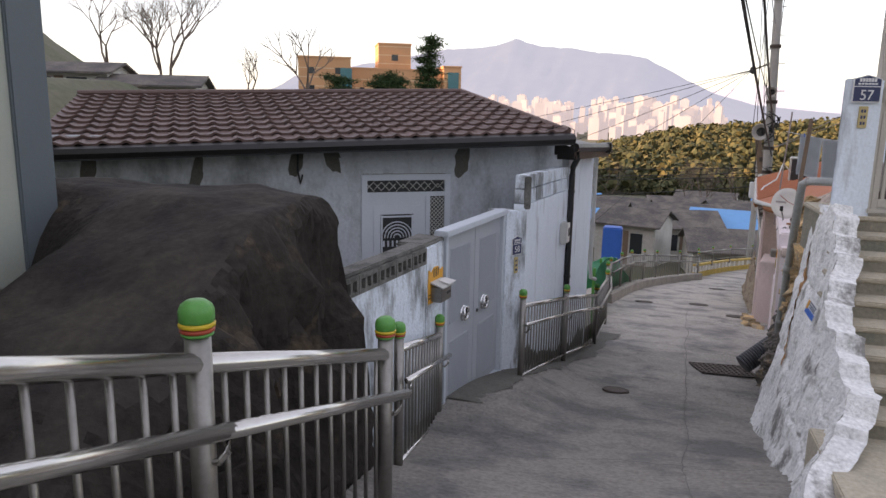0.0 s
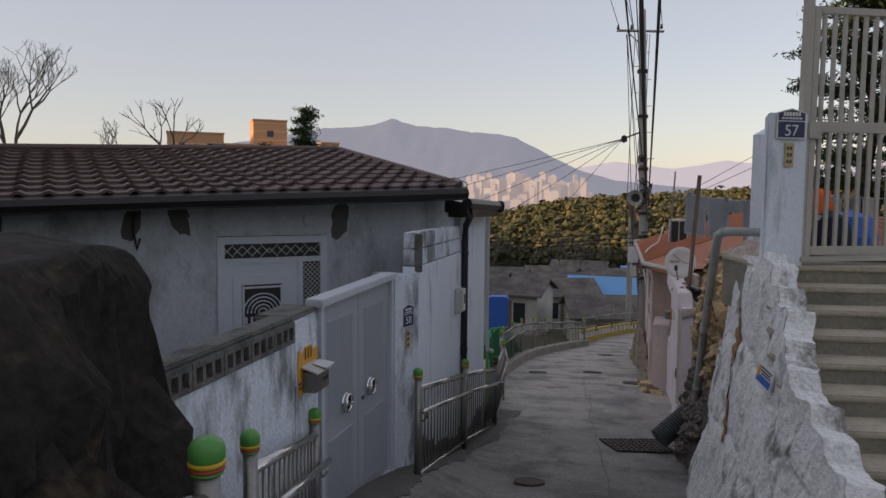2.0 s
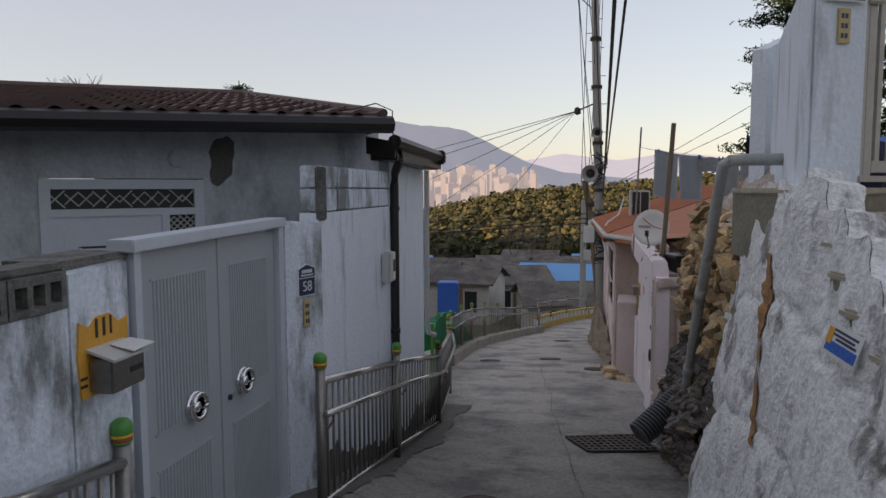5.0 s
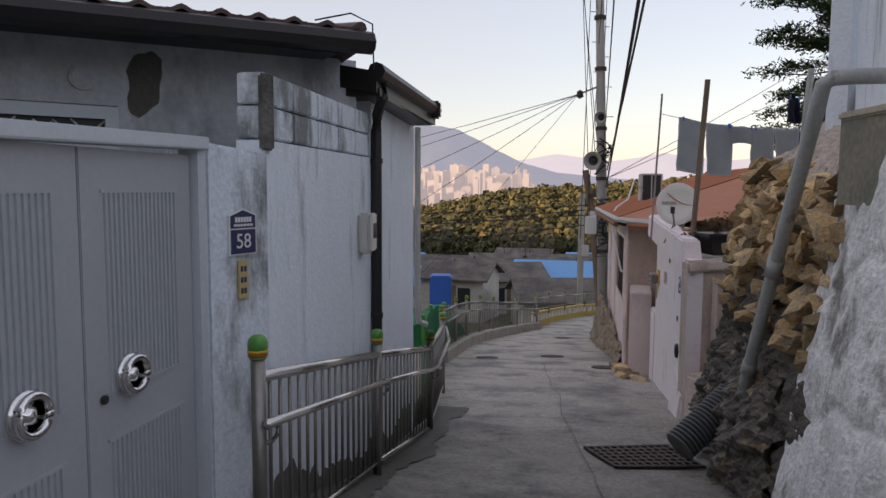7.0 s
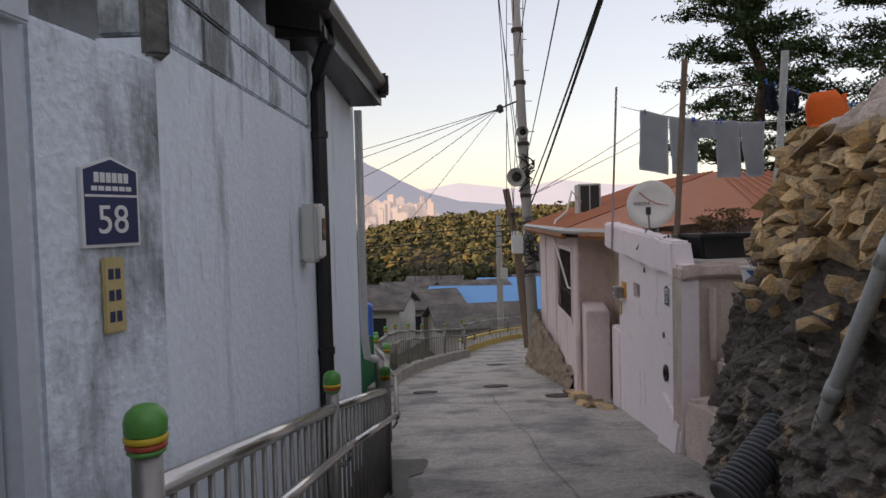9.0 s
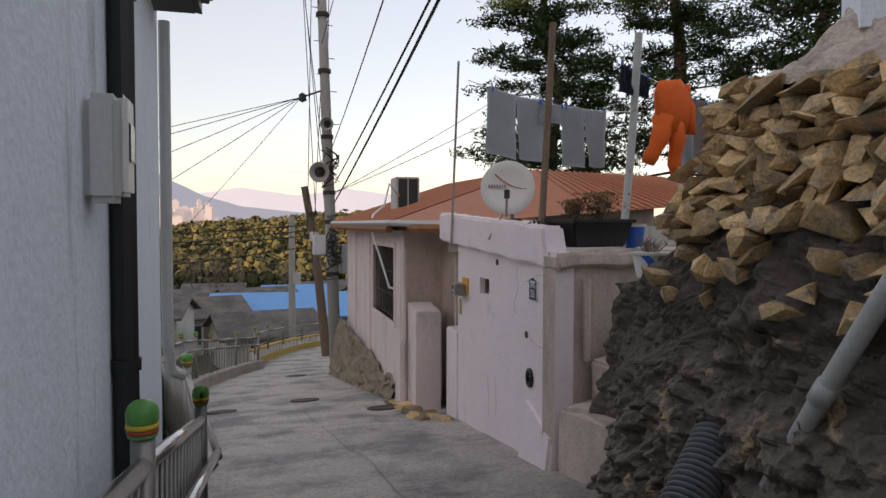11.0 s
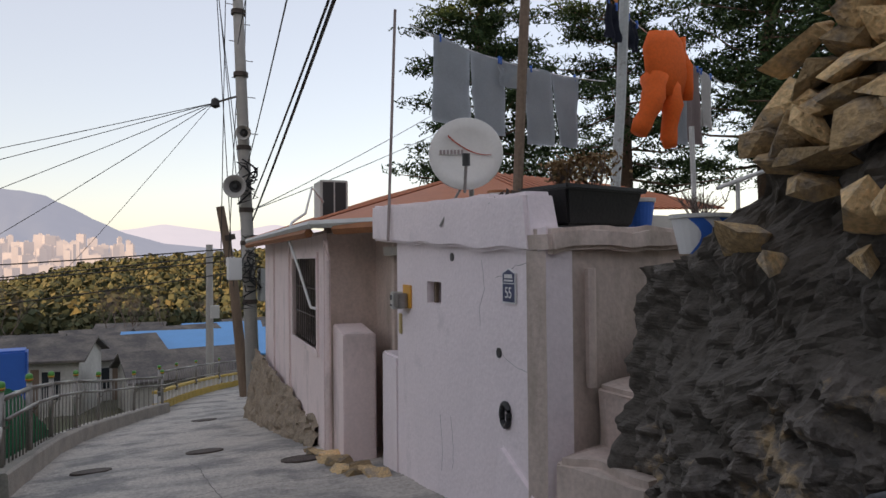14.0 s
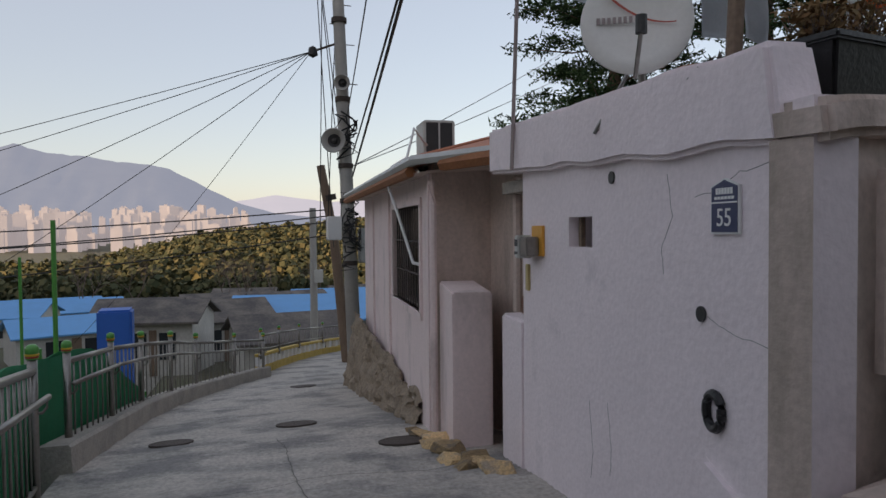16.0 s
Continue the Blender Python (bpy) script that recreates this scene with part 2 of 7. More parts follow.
M_GREENNET = mat("green_mesh_fabric", (0.03, 0.34, 0.17), 0.7, var=0.15, scale=4)
M_SLATE = mat("old_slate_roof", (0.1, 0.09, 0.085), 0.9, var=0.35, scale=0.7, fine=8, col2=(0.2, 0.17, 0.14), amt=0.6)
M_HOUSEW = mat("village_render", (0.5, 0.48, 0.44), 0.9, var=0.2, scale=0.6, fine=6)
M_GLASS = mat("dark_window", (0.03, 0.035, 0.04), 0.12, var=0.1, bump=0)
M_ORANGEB = mat("terracotta_panels", (0.62, 0.33, 0.17), 0.8, var=0.06, scale=0.3, fine=3, bump=0.05)
M_ORANGEL = mat("cream_bands", (0.72, 0.52, 0.33), 0.8, var=0.05)
M_TEAL = mat("teal_glazing", (0.05, 0.18, 0.2), 0.2, var=0.1)
M_SIDING = mat("grey_green_siding", (0.4, 0.42, 0.36), 0.5, var=0.05, bump=0.03)
M_TRIM = mat("slate_trim", (0.12, 0.145, 0.16), 0.5, var=0.05, bump=0.03)
M_NAVY = mat("navy_enamel", (0.035, 0.045, 0.11), 0.4, var=0.05, bump=0)
M_SIGNW = mat("white_enamel", (0.75, 0.75, 0.74), 0.4, var=0.04, bump=0)
M_SIGNY = mat("ochre_sign", (0.55, 0.43, 0.2), 0.5, var=0.08)
M_CAT = mat("orange_panel", (0.75, 0.36, 0.05), 0.5, var=0.05)
M_KERBY = mat("yellow_kerb_paint", (0.6, 0.42, 0.1), 0.7, var=0.2, scale=3)
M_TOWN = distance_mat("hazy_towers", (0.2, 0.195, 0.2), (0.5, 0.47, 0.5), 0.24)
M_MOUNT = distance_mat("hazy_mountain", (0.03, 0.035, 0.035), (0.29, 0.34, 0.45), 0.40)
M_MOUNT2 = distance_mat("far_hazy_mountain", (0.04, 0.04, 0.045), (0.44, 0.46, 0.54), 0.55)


# ------------------------------------------------------------------ mesh helpers
def part(name, bm, material, parent=None, label="", smooth=False):
    me = bpy.data.meshes.new(name)
    bm.to_mesh(me)
    bm.free()
    me.materials.append(material)
    if smooth:
        for p in me.polygons:
            p.use_smooth = True
    ob = new(name, me)
    if parent:
        ob.parent = parent
    if label:
        ob["label"] = label
    return ob


def share(name, src, m, parent=None):
    ob = new(name, src.data)
    ob.parent = parent
    ob.matrix_basis = m
    return ob


def empty(name, label, category, group="", at=(0, 0, 0)):
    e = new(name)
    e.empty_display_size = 0.1
    e.location = at
    return tagged(e, label, category, group)


def mesh(verts, faces):
    bm = bmesh.new()
    vs = [bm.verts.new(v) for v in verts]
    for f in faces:
        try:
            bm.faces.new([vs[i] for i in f])
        except ValueError:
            pass
    bmesh.ops.recalc_face_normals(bm, faces=bm.faces)
    return bm


BOXF = [(0, 1, 2, 3), (4, 7, 6, 5), (0, 4, 5, 1), (1, 5, 6, 2), (2, 6, 7, 3), (3, 7, 4, 0)]


def hexa(c8, bevel=0.0):
    bm = mesh(c8, BOXF)
    if bevel:
        bmesh.ops.bevel(bm, geom=list(bm.edges), offset=bevel, segments=2, affect='EDGES')
    return bm


def box(x0, y0, z0, x1, y1, z1, bevel=0.0):
    return hexa([(x0, y0, z0), (x1, y0, z0), (x1, y1, z0), (x0, y1, z0), (x0, y0, z1), (x1, y0, z1), (x1, y1, z1), (x0, y1, z1)], bevel)


def slab(p, q, z0p, z1p, z0q, z1q, thick, bevel=0.0):
    """An upright slab over the plan line p to q; its thickness lies to the left of that line."""
    d = Vector((q[0] - p[0], q[1] - p[1])).normalized()
    n = Vector((-d.y, d.x)) * thick
    return hexa([(p[0], p[1], z0p), (q[0], q[1], z0q), (q[0] + n.x, q[1] + n.y, z0q), (p[0] + n.x, p[1] + n.y, z0p),
                 (p[0], p[1], z1p), (q[0], q[1], z1q), (q[0] + n.x, q[1] + n.y, z1q), (p[0] + n.x, p[1] + n.y, z1p)], bevel)


def tube(pts, r, seg=8, cap=True, bm=None):
    bm = bm or bmesh.new()
    pts = [Vector(p) for p in pts]
    rr = r if isinstance(r, (list, tuple)) else [r] * len(pts)
    rings = []
    for i, p in enumerate(pts):
        d = (pts[min(i + 1, len(pts) - 1)] - pts[max(i - 1, 0)]).normalized()
        a = d.cross(Vector((0, 0, 1)) if abs(d.z) < 0.95 else Vector((1, 0, 0))).normalized()
        b = d.cross(a)
        rings.append([bm.verts.new(p + (a * math.cos(k * 2 * math.pi / seg) + b * math.sin(k * 2 * math.pi / seg)) * rr[i]) for k in range(seg)])
    for u, v in zip(rings, rings[1:]):
        for k in range(seg):
            bm.faces.new((u[k], u[(k + 1) % seg], v[(k + 1) % seg], v[k]))
    if cap:
        bm.faces.new(rings[0][::-1])
        bm.faces.new(rings[-1])
    return bm


def lathe(profile, seg=16, m=None):
    bm = bmesh.new()
    rings = [[bm.verts.new((r * math.cos(k * 2 * math.pi / seg), r * math.sin(k * 2 * math.pi / seg), z)) for k in range(seg)] for r, z in profile]
    for u, v in zip(rings, rings[1:]):
        for k in range(seg):
            bm.faces.new((u[k], u[(k + 1) % seg], v[(k + 1) % seg], v[k]))
    bm.faces.new(rings[0][::-1])
    bm.faces.new(rings[-1])
    bmesh.ops.remove_doubles(bm, verts=bm.verts, dist=1e-5)
    bmesh.ops.recalc_face_normals(bm, faces=bm.faces)
    if m:
        bm.transform(m)
    return bm


def sheet(nu, nv, fn, thick=0.0):
    bm = bmesh.new()
    vs = [[bm.verts.new(fn(i / nu, j / nv)) for j in range(nv + 1)] for i in range(nu + 1)]
    for i in range(nu):
        for j in range(nv):
            bm.faces.new((vs[i][j], vs[i + 1][j], vs[i + 1][j + 1], vs[i][j + 1]))
    if thick:
        bmesh.ops.solidify(bm, geom=list(bm.faces), thickness=thick)
    return bm


def nz(x, y, z, s=1.0):
    return noise.noise(Vector((x * s, y * s, z * s)))


def ramp(x, a, b):
    t = min(1, max(0, (x - a) / (b - a)))
    return t * t * (3 - 2 * t)


def lerp(a, b, t):
    return a + (b - a) * t


def frame2(p, q, along, out=0.0, z=0.0):
    """A pose on the face of the wall p to q: x along it, y into it, z up."""
    d = Vector((q[0] - p[0], q[1] - p[1])).normalized()
    n = Vector((-d.y, d.x))
    o = Vector(p[:2]) + d * along - n * out
    return Matrix(((d.x, n.x, 0, o.x), (d.y, n.y, 0, o.y), (0, 0, 1, z), (0, 0, 0, 1)))


def words(name, text, size, m, material, parent, depth=0.0015):
    cu = bpy.data.curves.new(name, 'FONT')
    cu.body, cu.size, cu.extrude, cu.align_x, cu.align_y = text, size, depth, 'CENTER', 'CENTER'
    tmp = bpy.data.objects.new(name, cu)
    me = bpy.data.meshes.new_from_object(tmp)
    bpy.data.objects.remove(tmp)
    me.materials.clear()
    me.materials.append(material)
    ob = new(name, me)
    ob.parent = parent
    ob.matrix_basis = m
    return ob


# ------------------------------------------------------------------ ground
GY = (-8, 0.08, 3.3, 4.9, 5.7, 7.5, 8.9, 11.7, 14.5, 18, 20.7, 27.9, 35, 45, 60)
GZ = (2.6, 0.44, -0.42, -0.80, -1.03, -1.38, -1.64, -2.08, -2.42, -2.89, -3.32, -4.35, -5.2, -6.5, -8.5)


def fall(y):
    return float(np.interp(y, GY, GZ))


def soft_fall(y):
    return sum(fall(y + d) for d in (-0.8, -0.4, 0, 0.4, 0.8)) / 5


def ground_z(x, y):
    return soft_fall(y) + 0.14 * max(0, x - 2.4) * (1 - ramp(y, 4.5, 8.0)) + 0.22 * (1 - ramp(x, 0.9, 1.9)) * ramp(y, 5.5, 7.5) * (1 - ramp(y, 8.6, 11))


def hill(x, y):
    b = float(np.interp(y, (-200, -60, -20, -6, 0.08, 12, 30, 45, 80, 150, 210, 330, 420, 700, 5000),
                        (30, 17, 7, 2.0, 0.1, -2.6, -6.5, -8.2, -10.8, -16, -19.5, -4.5, -5, -34, -36)))
    r = math.hypot(x, y)
    if y > 10:
        b -= 4.0 * ramp(y, 12, 22) * (1 - ramp(x, -0.5, 1.0)) * (1 - ramp(y, 45, 90))
    left = ramp(-x / (abs(y) + 10), 0.35, 0.62) * ramp(-x, 6, 25) * (1 - ramp(r, 150, 300))
    b = lerp(b, 2.6 + 0.02 * r, left)
    right = ramp(x, 9, 14) * (1 - ramp(y, 28, 60)) * (1 - ramp(x, 60, 140))
    b = lerp(b, -0.6 + 0.06 * (x - 6) + 0.3 * max(0, 8 - y) * (1 if y < 8 else 0) * 0.3, right)
    # unseen ridge behind left, added to keep the low sun off the lane
    b += 24 * ramp(-0.87 * x - 0.49 * y, 34, 64) * (1 - ramp(r, 300, 600))
    # wooded hill across the valley, higher towards the right
    b += (ramp(x, 20, 160) * 9 - ramp(-x, -35, 60) * 15) * ramp(y, 220, 330) * (1 - ramp(y, 420, 650))
    return b


def axis(stops):
    out = []
    for (a, b, n) in stops:
        out += [a + (b - a) * i / n for i in range(n)]
    return out + [stops[-1][1]]


gx = axis([(-4600, -400, 14), (-400, -60, 17), (-60, -10, 25), (-10, 14, 32), (14, 60, 23), (60, 400, 17), (400, 4600, 14)])
gy = axis([(-400, -40, 14), (-40, 0, 20), (0, 40, 40), (40, 120, 24), (120, 500, 38), (500, 4700, 20)])
bm = bmesh.new()
gv = [[bm.verts.new((x, y, hill(x, y) - (0.45 if -1.5 < x < 8 and y < 48 else 0.0) - (1.2 if 1.0 < x < 7.5 and 14 < y < 50 else 0))) for y in gy] for x in gx]
for i in range(len(gx) - 1):
    for j in range(len(gy) - 1):
        bm.faces.new((gv[i][j], gv[i + 1][j], gv[i + 1][j + 1], gv[i][j + 1]))
tagged(part("ground", bm, M_EARTH, smooth=True), "dry hillside earth and scrub falling to the valley", "ground", kind="structure")


def lane_left(y):
    return float(np.interp(y, (-8, 0, 3.5, 6.4, 8.1, 10.8, 13, 15, 17.4, 19, 22.8, 26, 28.5, 30, 34, 40, 48), (0.9, 0.75, 0.72, 0.40, 0.74, 1.15, 1.55, 1.55, 1.5, 1.48, 1.9, 2.8, 3.7, 4.3, 5.6, 7.6, 11)))


def lane_right(y):
    return float(np.interp(y, (-8, 3, 5.2, 6.5, 8.6, 12, 13.2, 16.7, 17.8, 25, 29, 36, 48), (6.2, 6.2, 6.2, 4.6, 4.4, 5.2, 5.4, 5.9, 5.9, 6.7, 7.6, 10.5, 16)))


def lane(u, v):
    y = lerp(-8, 48, v)
    x = lerp(lane_left(y), lane_right(y), u)
    rel = 0.012 * nz(x, y, 0, 2.0) + 0.006 * nz(x, y, 3, 7.0)
    comb = 0.008 * math.sin(y * 2 * math.pi / 0.11 + 2 * nz(x, y, 5, 0.7)) * ramp(nz(x, y, 9, 0.6), -0.2, 0.2)
    return (x, y, ground_z(x, y) + rel + comb)


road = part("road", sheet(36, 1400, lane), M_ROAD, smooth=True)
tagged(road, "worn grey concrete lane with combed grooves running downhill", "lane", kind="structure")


def strip(pts, w, name, label):
    """A worn joint or crack in the lane: a thin dark recess filled with dirt."""
    bm = bmesh.new()
    prev = None
    for i, (x, y) in enumerate(pts):
        k = 0.5 + 0.5 * abs(nz(x * 5, y * 5, 1))
        row = [bm.verts.new((x + s * w * k, y, ground_z(x, y) + 0.018)) for s in (-0.5, 0.5)]
        if prev:
            bm.faces.new((prev[0], prev[1], row[1], row[0]))
        prev = row
    tagged(part(name, bm, M_JOINT), label, "joint", kind="structure")


strip([(2.75 + 0.10 * nz(y, 0, 0, 0.8) + 0.02 * nz(y, 4, 0, 6) + 0.05 * (y - 4), y) for y in np.arange(1.5, 19, 0.06)], 0.013, "joint_long", "dirt-filled joint along the concrete lane")
for k, y0 in enumerate((5.6, 8.4, 12.6, 16.5, 21.5)):
    pts = [(x, y0 + 0.5 * nz(x, k, 0, 0.9) + 0.06 * nz(x, k, 2, 6)) for x in np.arange(lane_left(y0) + 0.2, lane_right(y0) - 0.9, 0.06)]
    bm = bmesh.new()
    prev = None
    for x, y in pts:
        row = [bm.verts.new((x, y + s * 0.007, ground_z(x, y) + 0.018)) for s in (-0.5, 0.5)]
        if prev:
            bm.faces.new((prev[0], prev[1], row[1], row[0]))
        prev = row
    tagged(part("crack", bm, M_JOINT), "thin wandering crack across the concrete lane", "crack", kind="structure")

# ------------------------------------------------------------------ house 58: front wall, door, roof
U = Vector((0.811, 0.585))
NO = Vector((0.585, -0.811))
D0 = Vector((-1.296, 8.545))


def on_front(s, out=0.0):
    p = D0 + U * s + NO * out
    return (p.x, p.y)


house = empty("tiled_house", "white-rendered low house with brown tiled roof and black gutters", "house", at=(0, 0, 0))
# front wall with the door opening left free (0 .. 1.25 along, up to 1.04)
front = []
for a, b, z0, z1 in ((-4.6, 0.0, -1.6, 1.52), (0.0, 1.25, 1.05, 1.52), (1.25, 2.98, -1.6, 1.52), (0.0, 1.25, -1.6, -1.05)):
    w = part("wall", slab(on_front(a), on_front(b), z0, z1, z0, z1, 0.2), M_WHITE2, house, "grey-white stained plaster")
tagged(w)
# stains of fresh cement under the eave
for s, z, w, h in ((-3.25, 1.15, 0.26, 0.42), (-2.05, 1.08, 0.2, 0.5), (-0.85, 1.2, 0.24, 0.36), (-0.36, 1.26, 0.26, 0.42), (1.42, 1.22, 0.3, 0.46)):
    fm = frame2(on_front(0), on_front(1), s, 0.004, z)

    def blot(u, v, fm=fm, w=w, h=h, s=s):
        k = 0.75 + 0.35 * nz(u * 3, v * 3, s * 7)
        a = u * 2 * math.pi
        x = math.cos(a) * v * w * 0.5 * k * (1 + 0.3 * nz(math.cos(a) * 2, math.sin(a) * 2, s))
        zz = math.sin(a) * v * h * 0.5 * (1 + 0.3 * nz(math.cos(a) * 2, math.sin(a) * 2, s + 4))
        return fm @ Vector((x + zz * 0.25 * math.sin(s * 5), 0, zz))
    part("cement_patch", sheet(24, 3, blot), M_PATCH, house, "dark damp cement patch")
# right side of the house on the lane
SW0, SW1 = (0.945, 8.42), (1.195, 10.5)
HC = (1.39, 12.5)
part("side_wall", slab((1.195, 10.5), HC, -2.3, 1.32, -2.4, 1.3, 0.2), M_WHITE, house, "white limewashed plaster")
part("back_corner_wall", slab(HC, (-0.7, 13.2), -2.6, 1.3, -2.6, 1.3, 0.2), M_WHITE, house)
# the door: frame, fanlight grille, side light, leaf with ornament
door = part("front_door", box(0, 0, -1.05, 0.08, 0.06, 1.04), M_DOOR, house, "white panelled metal door with ornate grille")
door.matrix_basis = frame2(on_front(0), on_front(1), 0.0, 0.02, 0)


def dpart(name, bm, m, label=""):
    return part(name, bm, m, door, label)


dpart("frame_side", box(1.17, 0, -1.05, 1.25, 0.06, 1.04), M_DOOR)
dpart("frame_head", box(0.08, 0, 0.96, 1.17, 0.06, 1.04), M_DOOR)
dpart("transom", box(0.08, 0, 0.74, 1.17, 0.06, 0.80), M_DOOR)
dpart("mullion", box(0.90, 0, -1.05, 0.96, 0.06, 0.74), M_DOOR)
dpart("leaf", box(0.08, 0.015, -1.05, 0.90, 0.055, 0.74), M_DOOR)
dpart("leaf_moulding", box(0.16, 0.004, -0.55, 0.82, 0.02, 0.62, 0.006), M_DOOR)
dpart("ornament_plate", box(0.26, -0.004, -0.45, 0.72, 0.008, 0.5, 0.004), M_DARK, "dark cast ornament")
for k in range(5):
    r = 0.05 + 0.042 * k
    dpart("ornament_arch", tube([(0.49 + r * math.cos(a), -0.008, 0.18 + r * math.sin(a)) for a in np.linspace(0, math.pi, 15)], 0.009, 5), M_DOOR)
for k in range(7):
    dpart("ornament_bar", box(0.29 + k * 0.062, -0.012, 0.06, 0.315 + k * 0.062, -0.003, 0.14), M_DOOR)
dpart("ornament_ring", tube([(0.49 + 0.1 * math.cos(a), -0.008, -0.1 + 0.1 * math.sin(a)) for a in np.linspace(0, 2 * math.pi, 20)], 0.012, 5), M_DOOR)
dpart("ornament_ring", tube([(0.49 + 0.05 * math.cos(a), -0.008, -0.1 + 0.05 * math.sin(a)) for a in np.linspace(0, 2 * math.pi, 16)], 0.012, 5), M_DOOR)
for z in (-0.41, 0.47):
    dpart("ornament_edge", box(0.27, -0.009, z - 0.012, 0.71, -0.002, z + 0.012), M_DOOR)
for x in (0.275, 0.705):
    dpart("ornament_edge", box(x - 0.012, -0.009, -0.44, x + 0.012, -0.002, 0.49), M_DOOR)
dpart("fanlight_glass", box(0.08, 0.035, 0.8, 1.17, 0.045, 0.96), M_DARK)
dpart("side_glass", box(0.96, 0.035, -1.0, 1.17, 0.045, 0.74), M_DARK)
for x0, x1, z0, z1 in ((0.08, 1.17, 0.8, 0.96), (0.96, 1.17, -1.0, 0.74)):
    n = int((x1 - x0 + z1 - z0) / 0.055)
    for sgn in (1, -1):
        for k in range(n):
            c = k * 0.055
            pts = []
            for x in np.linspace(x0, x1, 12):
                z = z0 + c - (x - x0) if sgn == 1 else z1 - c + (x - x0)
                if z0 <= z <= z1:
                    pts.append((x, 0.025, z))
            if len(pts) >= 2:
                dpart("lattice_bar", tube([pts[0], pts[-1]], 0.006, 4), M_GREYBOX)
dpart("door_knob", lathe([(0.0, -0.03), (0.03, -0.03), (0.035, 0), (0.02, 0.03), (0.0, 0.05)], 12, Matrix.Translation((0.15, -0.02, -0.12)) @ Matrix.Rotation(radians(90), 4, 'X')), M_CHROME)
# meter cable and small vent
part("hanging_cable", tube([(*on_front(-0.82, 0.03), 1.5), (*on_front(-0.83, 0.03), 1.1), (*on_front(-0.8, 0.04), 0.93), (*on_front(-0.77, 0.03), 1.05)], 0.012, 6), M_WIRE, house)
part("wall_vent", lathe([(0.085, 0), (0.085, 0.02), (0.06, 0.03), (0.0, 0.03)], 16, frame2(on_front(0), on_front(1), 1.05, 0.0, 1.22) @ Matrix.Rotation(radians(90), 4, 'X')), M_WHITE2, house)

# roof over the front: eave line, hip at the right end
EV = Vector((1.25, 9.75))
DEEP = 4.07


def roof_pt(s, k, dz=0.0):
    """s along the eave (0 at the hip corner, minus to the far end), k from eave 0 to ridge 1."""
    p = EV + U * s - NO * (DEEP * k)
    return Vector((p.x, p.y, 1.62 + 0.034 * s + 0.65 * k + dz))


roof = empty("roof", "", "")
roof.parent = house
for key in ("label", "category"):
    if key in roof:
        del roof[key]
bm = mesh([roof_pt(-6.6, 0), roof_pt(0, 0), roof_pt(-0.06, 1), roof_pt(-6.6, 1), roof_pt(-6.6, 0, -0.06), roof_pt(0, 0, -0.06), roof_pt(-0.06, 1, -0.06), roof_pt(-6.6, 1, -0.06)],
          [(0, 1, 2, 3), (4, 7, 6, 5), (0, 4, 5, 1), (2, 6, 7, 3), (1, 5, 6, 2), (3, 7, 4, 0)])
part("roof_deck", bm, M_TILE, roof)
he = EV + U * 0.9 - NO * 5.2
bm = mesh([(*EV, 1.62), (he.x, he.y, 1.5), roof_pt(-0.06, 1), (*EV, 1.5), (he.x, he.y, 1.4), roof_pt(-0.06, 1, -0.1)], [(0, 1, 2), (3, 5, 4), (0, 3, 4, 1), (1, 4, 5, 2), (2, 5, 3, 0)])
part("hip_slope", bm, M_TILE, roof)
# gutters and fascia
bm = tube([roof_pt(-6.6, -0.009, -0.07), roof_pt(-3, -0.009, -0.07), roof_pt(0.06, -0.009, -0.07)], 0.08, 8)
part("gutter", bm, M_GUTTER, house, "black half-round gutter")
a, b = roof_pt(-6.6, 0.014, -0.05), roof_pt(0.0, 0.014, -0.05)
part("fascia", mesh([a, b, b - Vector((0, 0, 0.08)), a - Vector((0, 0, 0.08))] + [v + Vector((-0.03, 0.04, 0)) for v in (a, b, b - Vector((0, 0, 0.08)), a - Vector((0, 0, 0.08)))], BOXF), M_GUTTER, house)
a, b, c, d = (*on_front(-4.6, 0.30), 1.33), (*on_front(2.7, 0.30), 1.50), (*on_front(2.7, 0.0), 1.50), (*on_front(-4.6, 0.0), 1.33)
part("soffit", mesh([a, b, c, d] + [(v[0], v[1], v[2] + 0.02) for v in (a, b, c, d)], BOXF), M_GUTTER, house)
part("ridge_roll", tube([roof_pt(-6.6, 1, 0.03), roof_pt(-0.06, 1, 0.03)], 0.05, 8), M_TILE, roof)
part("hip_roll", tube([roof_pt(-0.06, 1, 0.03), roof_pt(0, 0, 0.03)], 0.045, 8), M_TILE, roof)
# lower eave over the lane side
EA, EB = Vector((1.30, 10.15, 1.42)), Vector((1.64, 12.3, 1.36))
part("side_gutter", tube([EA, EB], 0.07, 8), M_GUTTER, house)
part("side_roof", mesh([EA, EB, EB + Vector((-1.5, 0.3, 0.3)), EA + Vector((-1.3, 0.25, 0.25)), EA - Vector((0, 0, 0.16)), EB - Vector((0, 0, 0.16)), EB + Vector((-1.5, 0.3, 0.1)), EA + Vector((-1.3, 0.25, 0.05))], BOXF), M_GUTTER, house)
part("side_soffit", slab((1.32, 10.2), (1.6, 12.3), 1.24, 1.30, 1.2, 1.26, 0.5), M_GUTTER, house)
part("gutter_end", box(1.5, 12.1, 1.27, 1.70, 12.33, 1.44, 0.02), M_GUTTER, house)
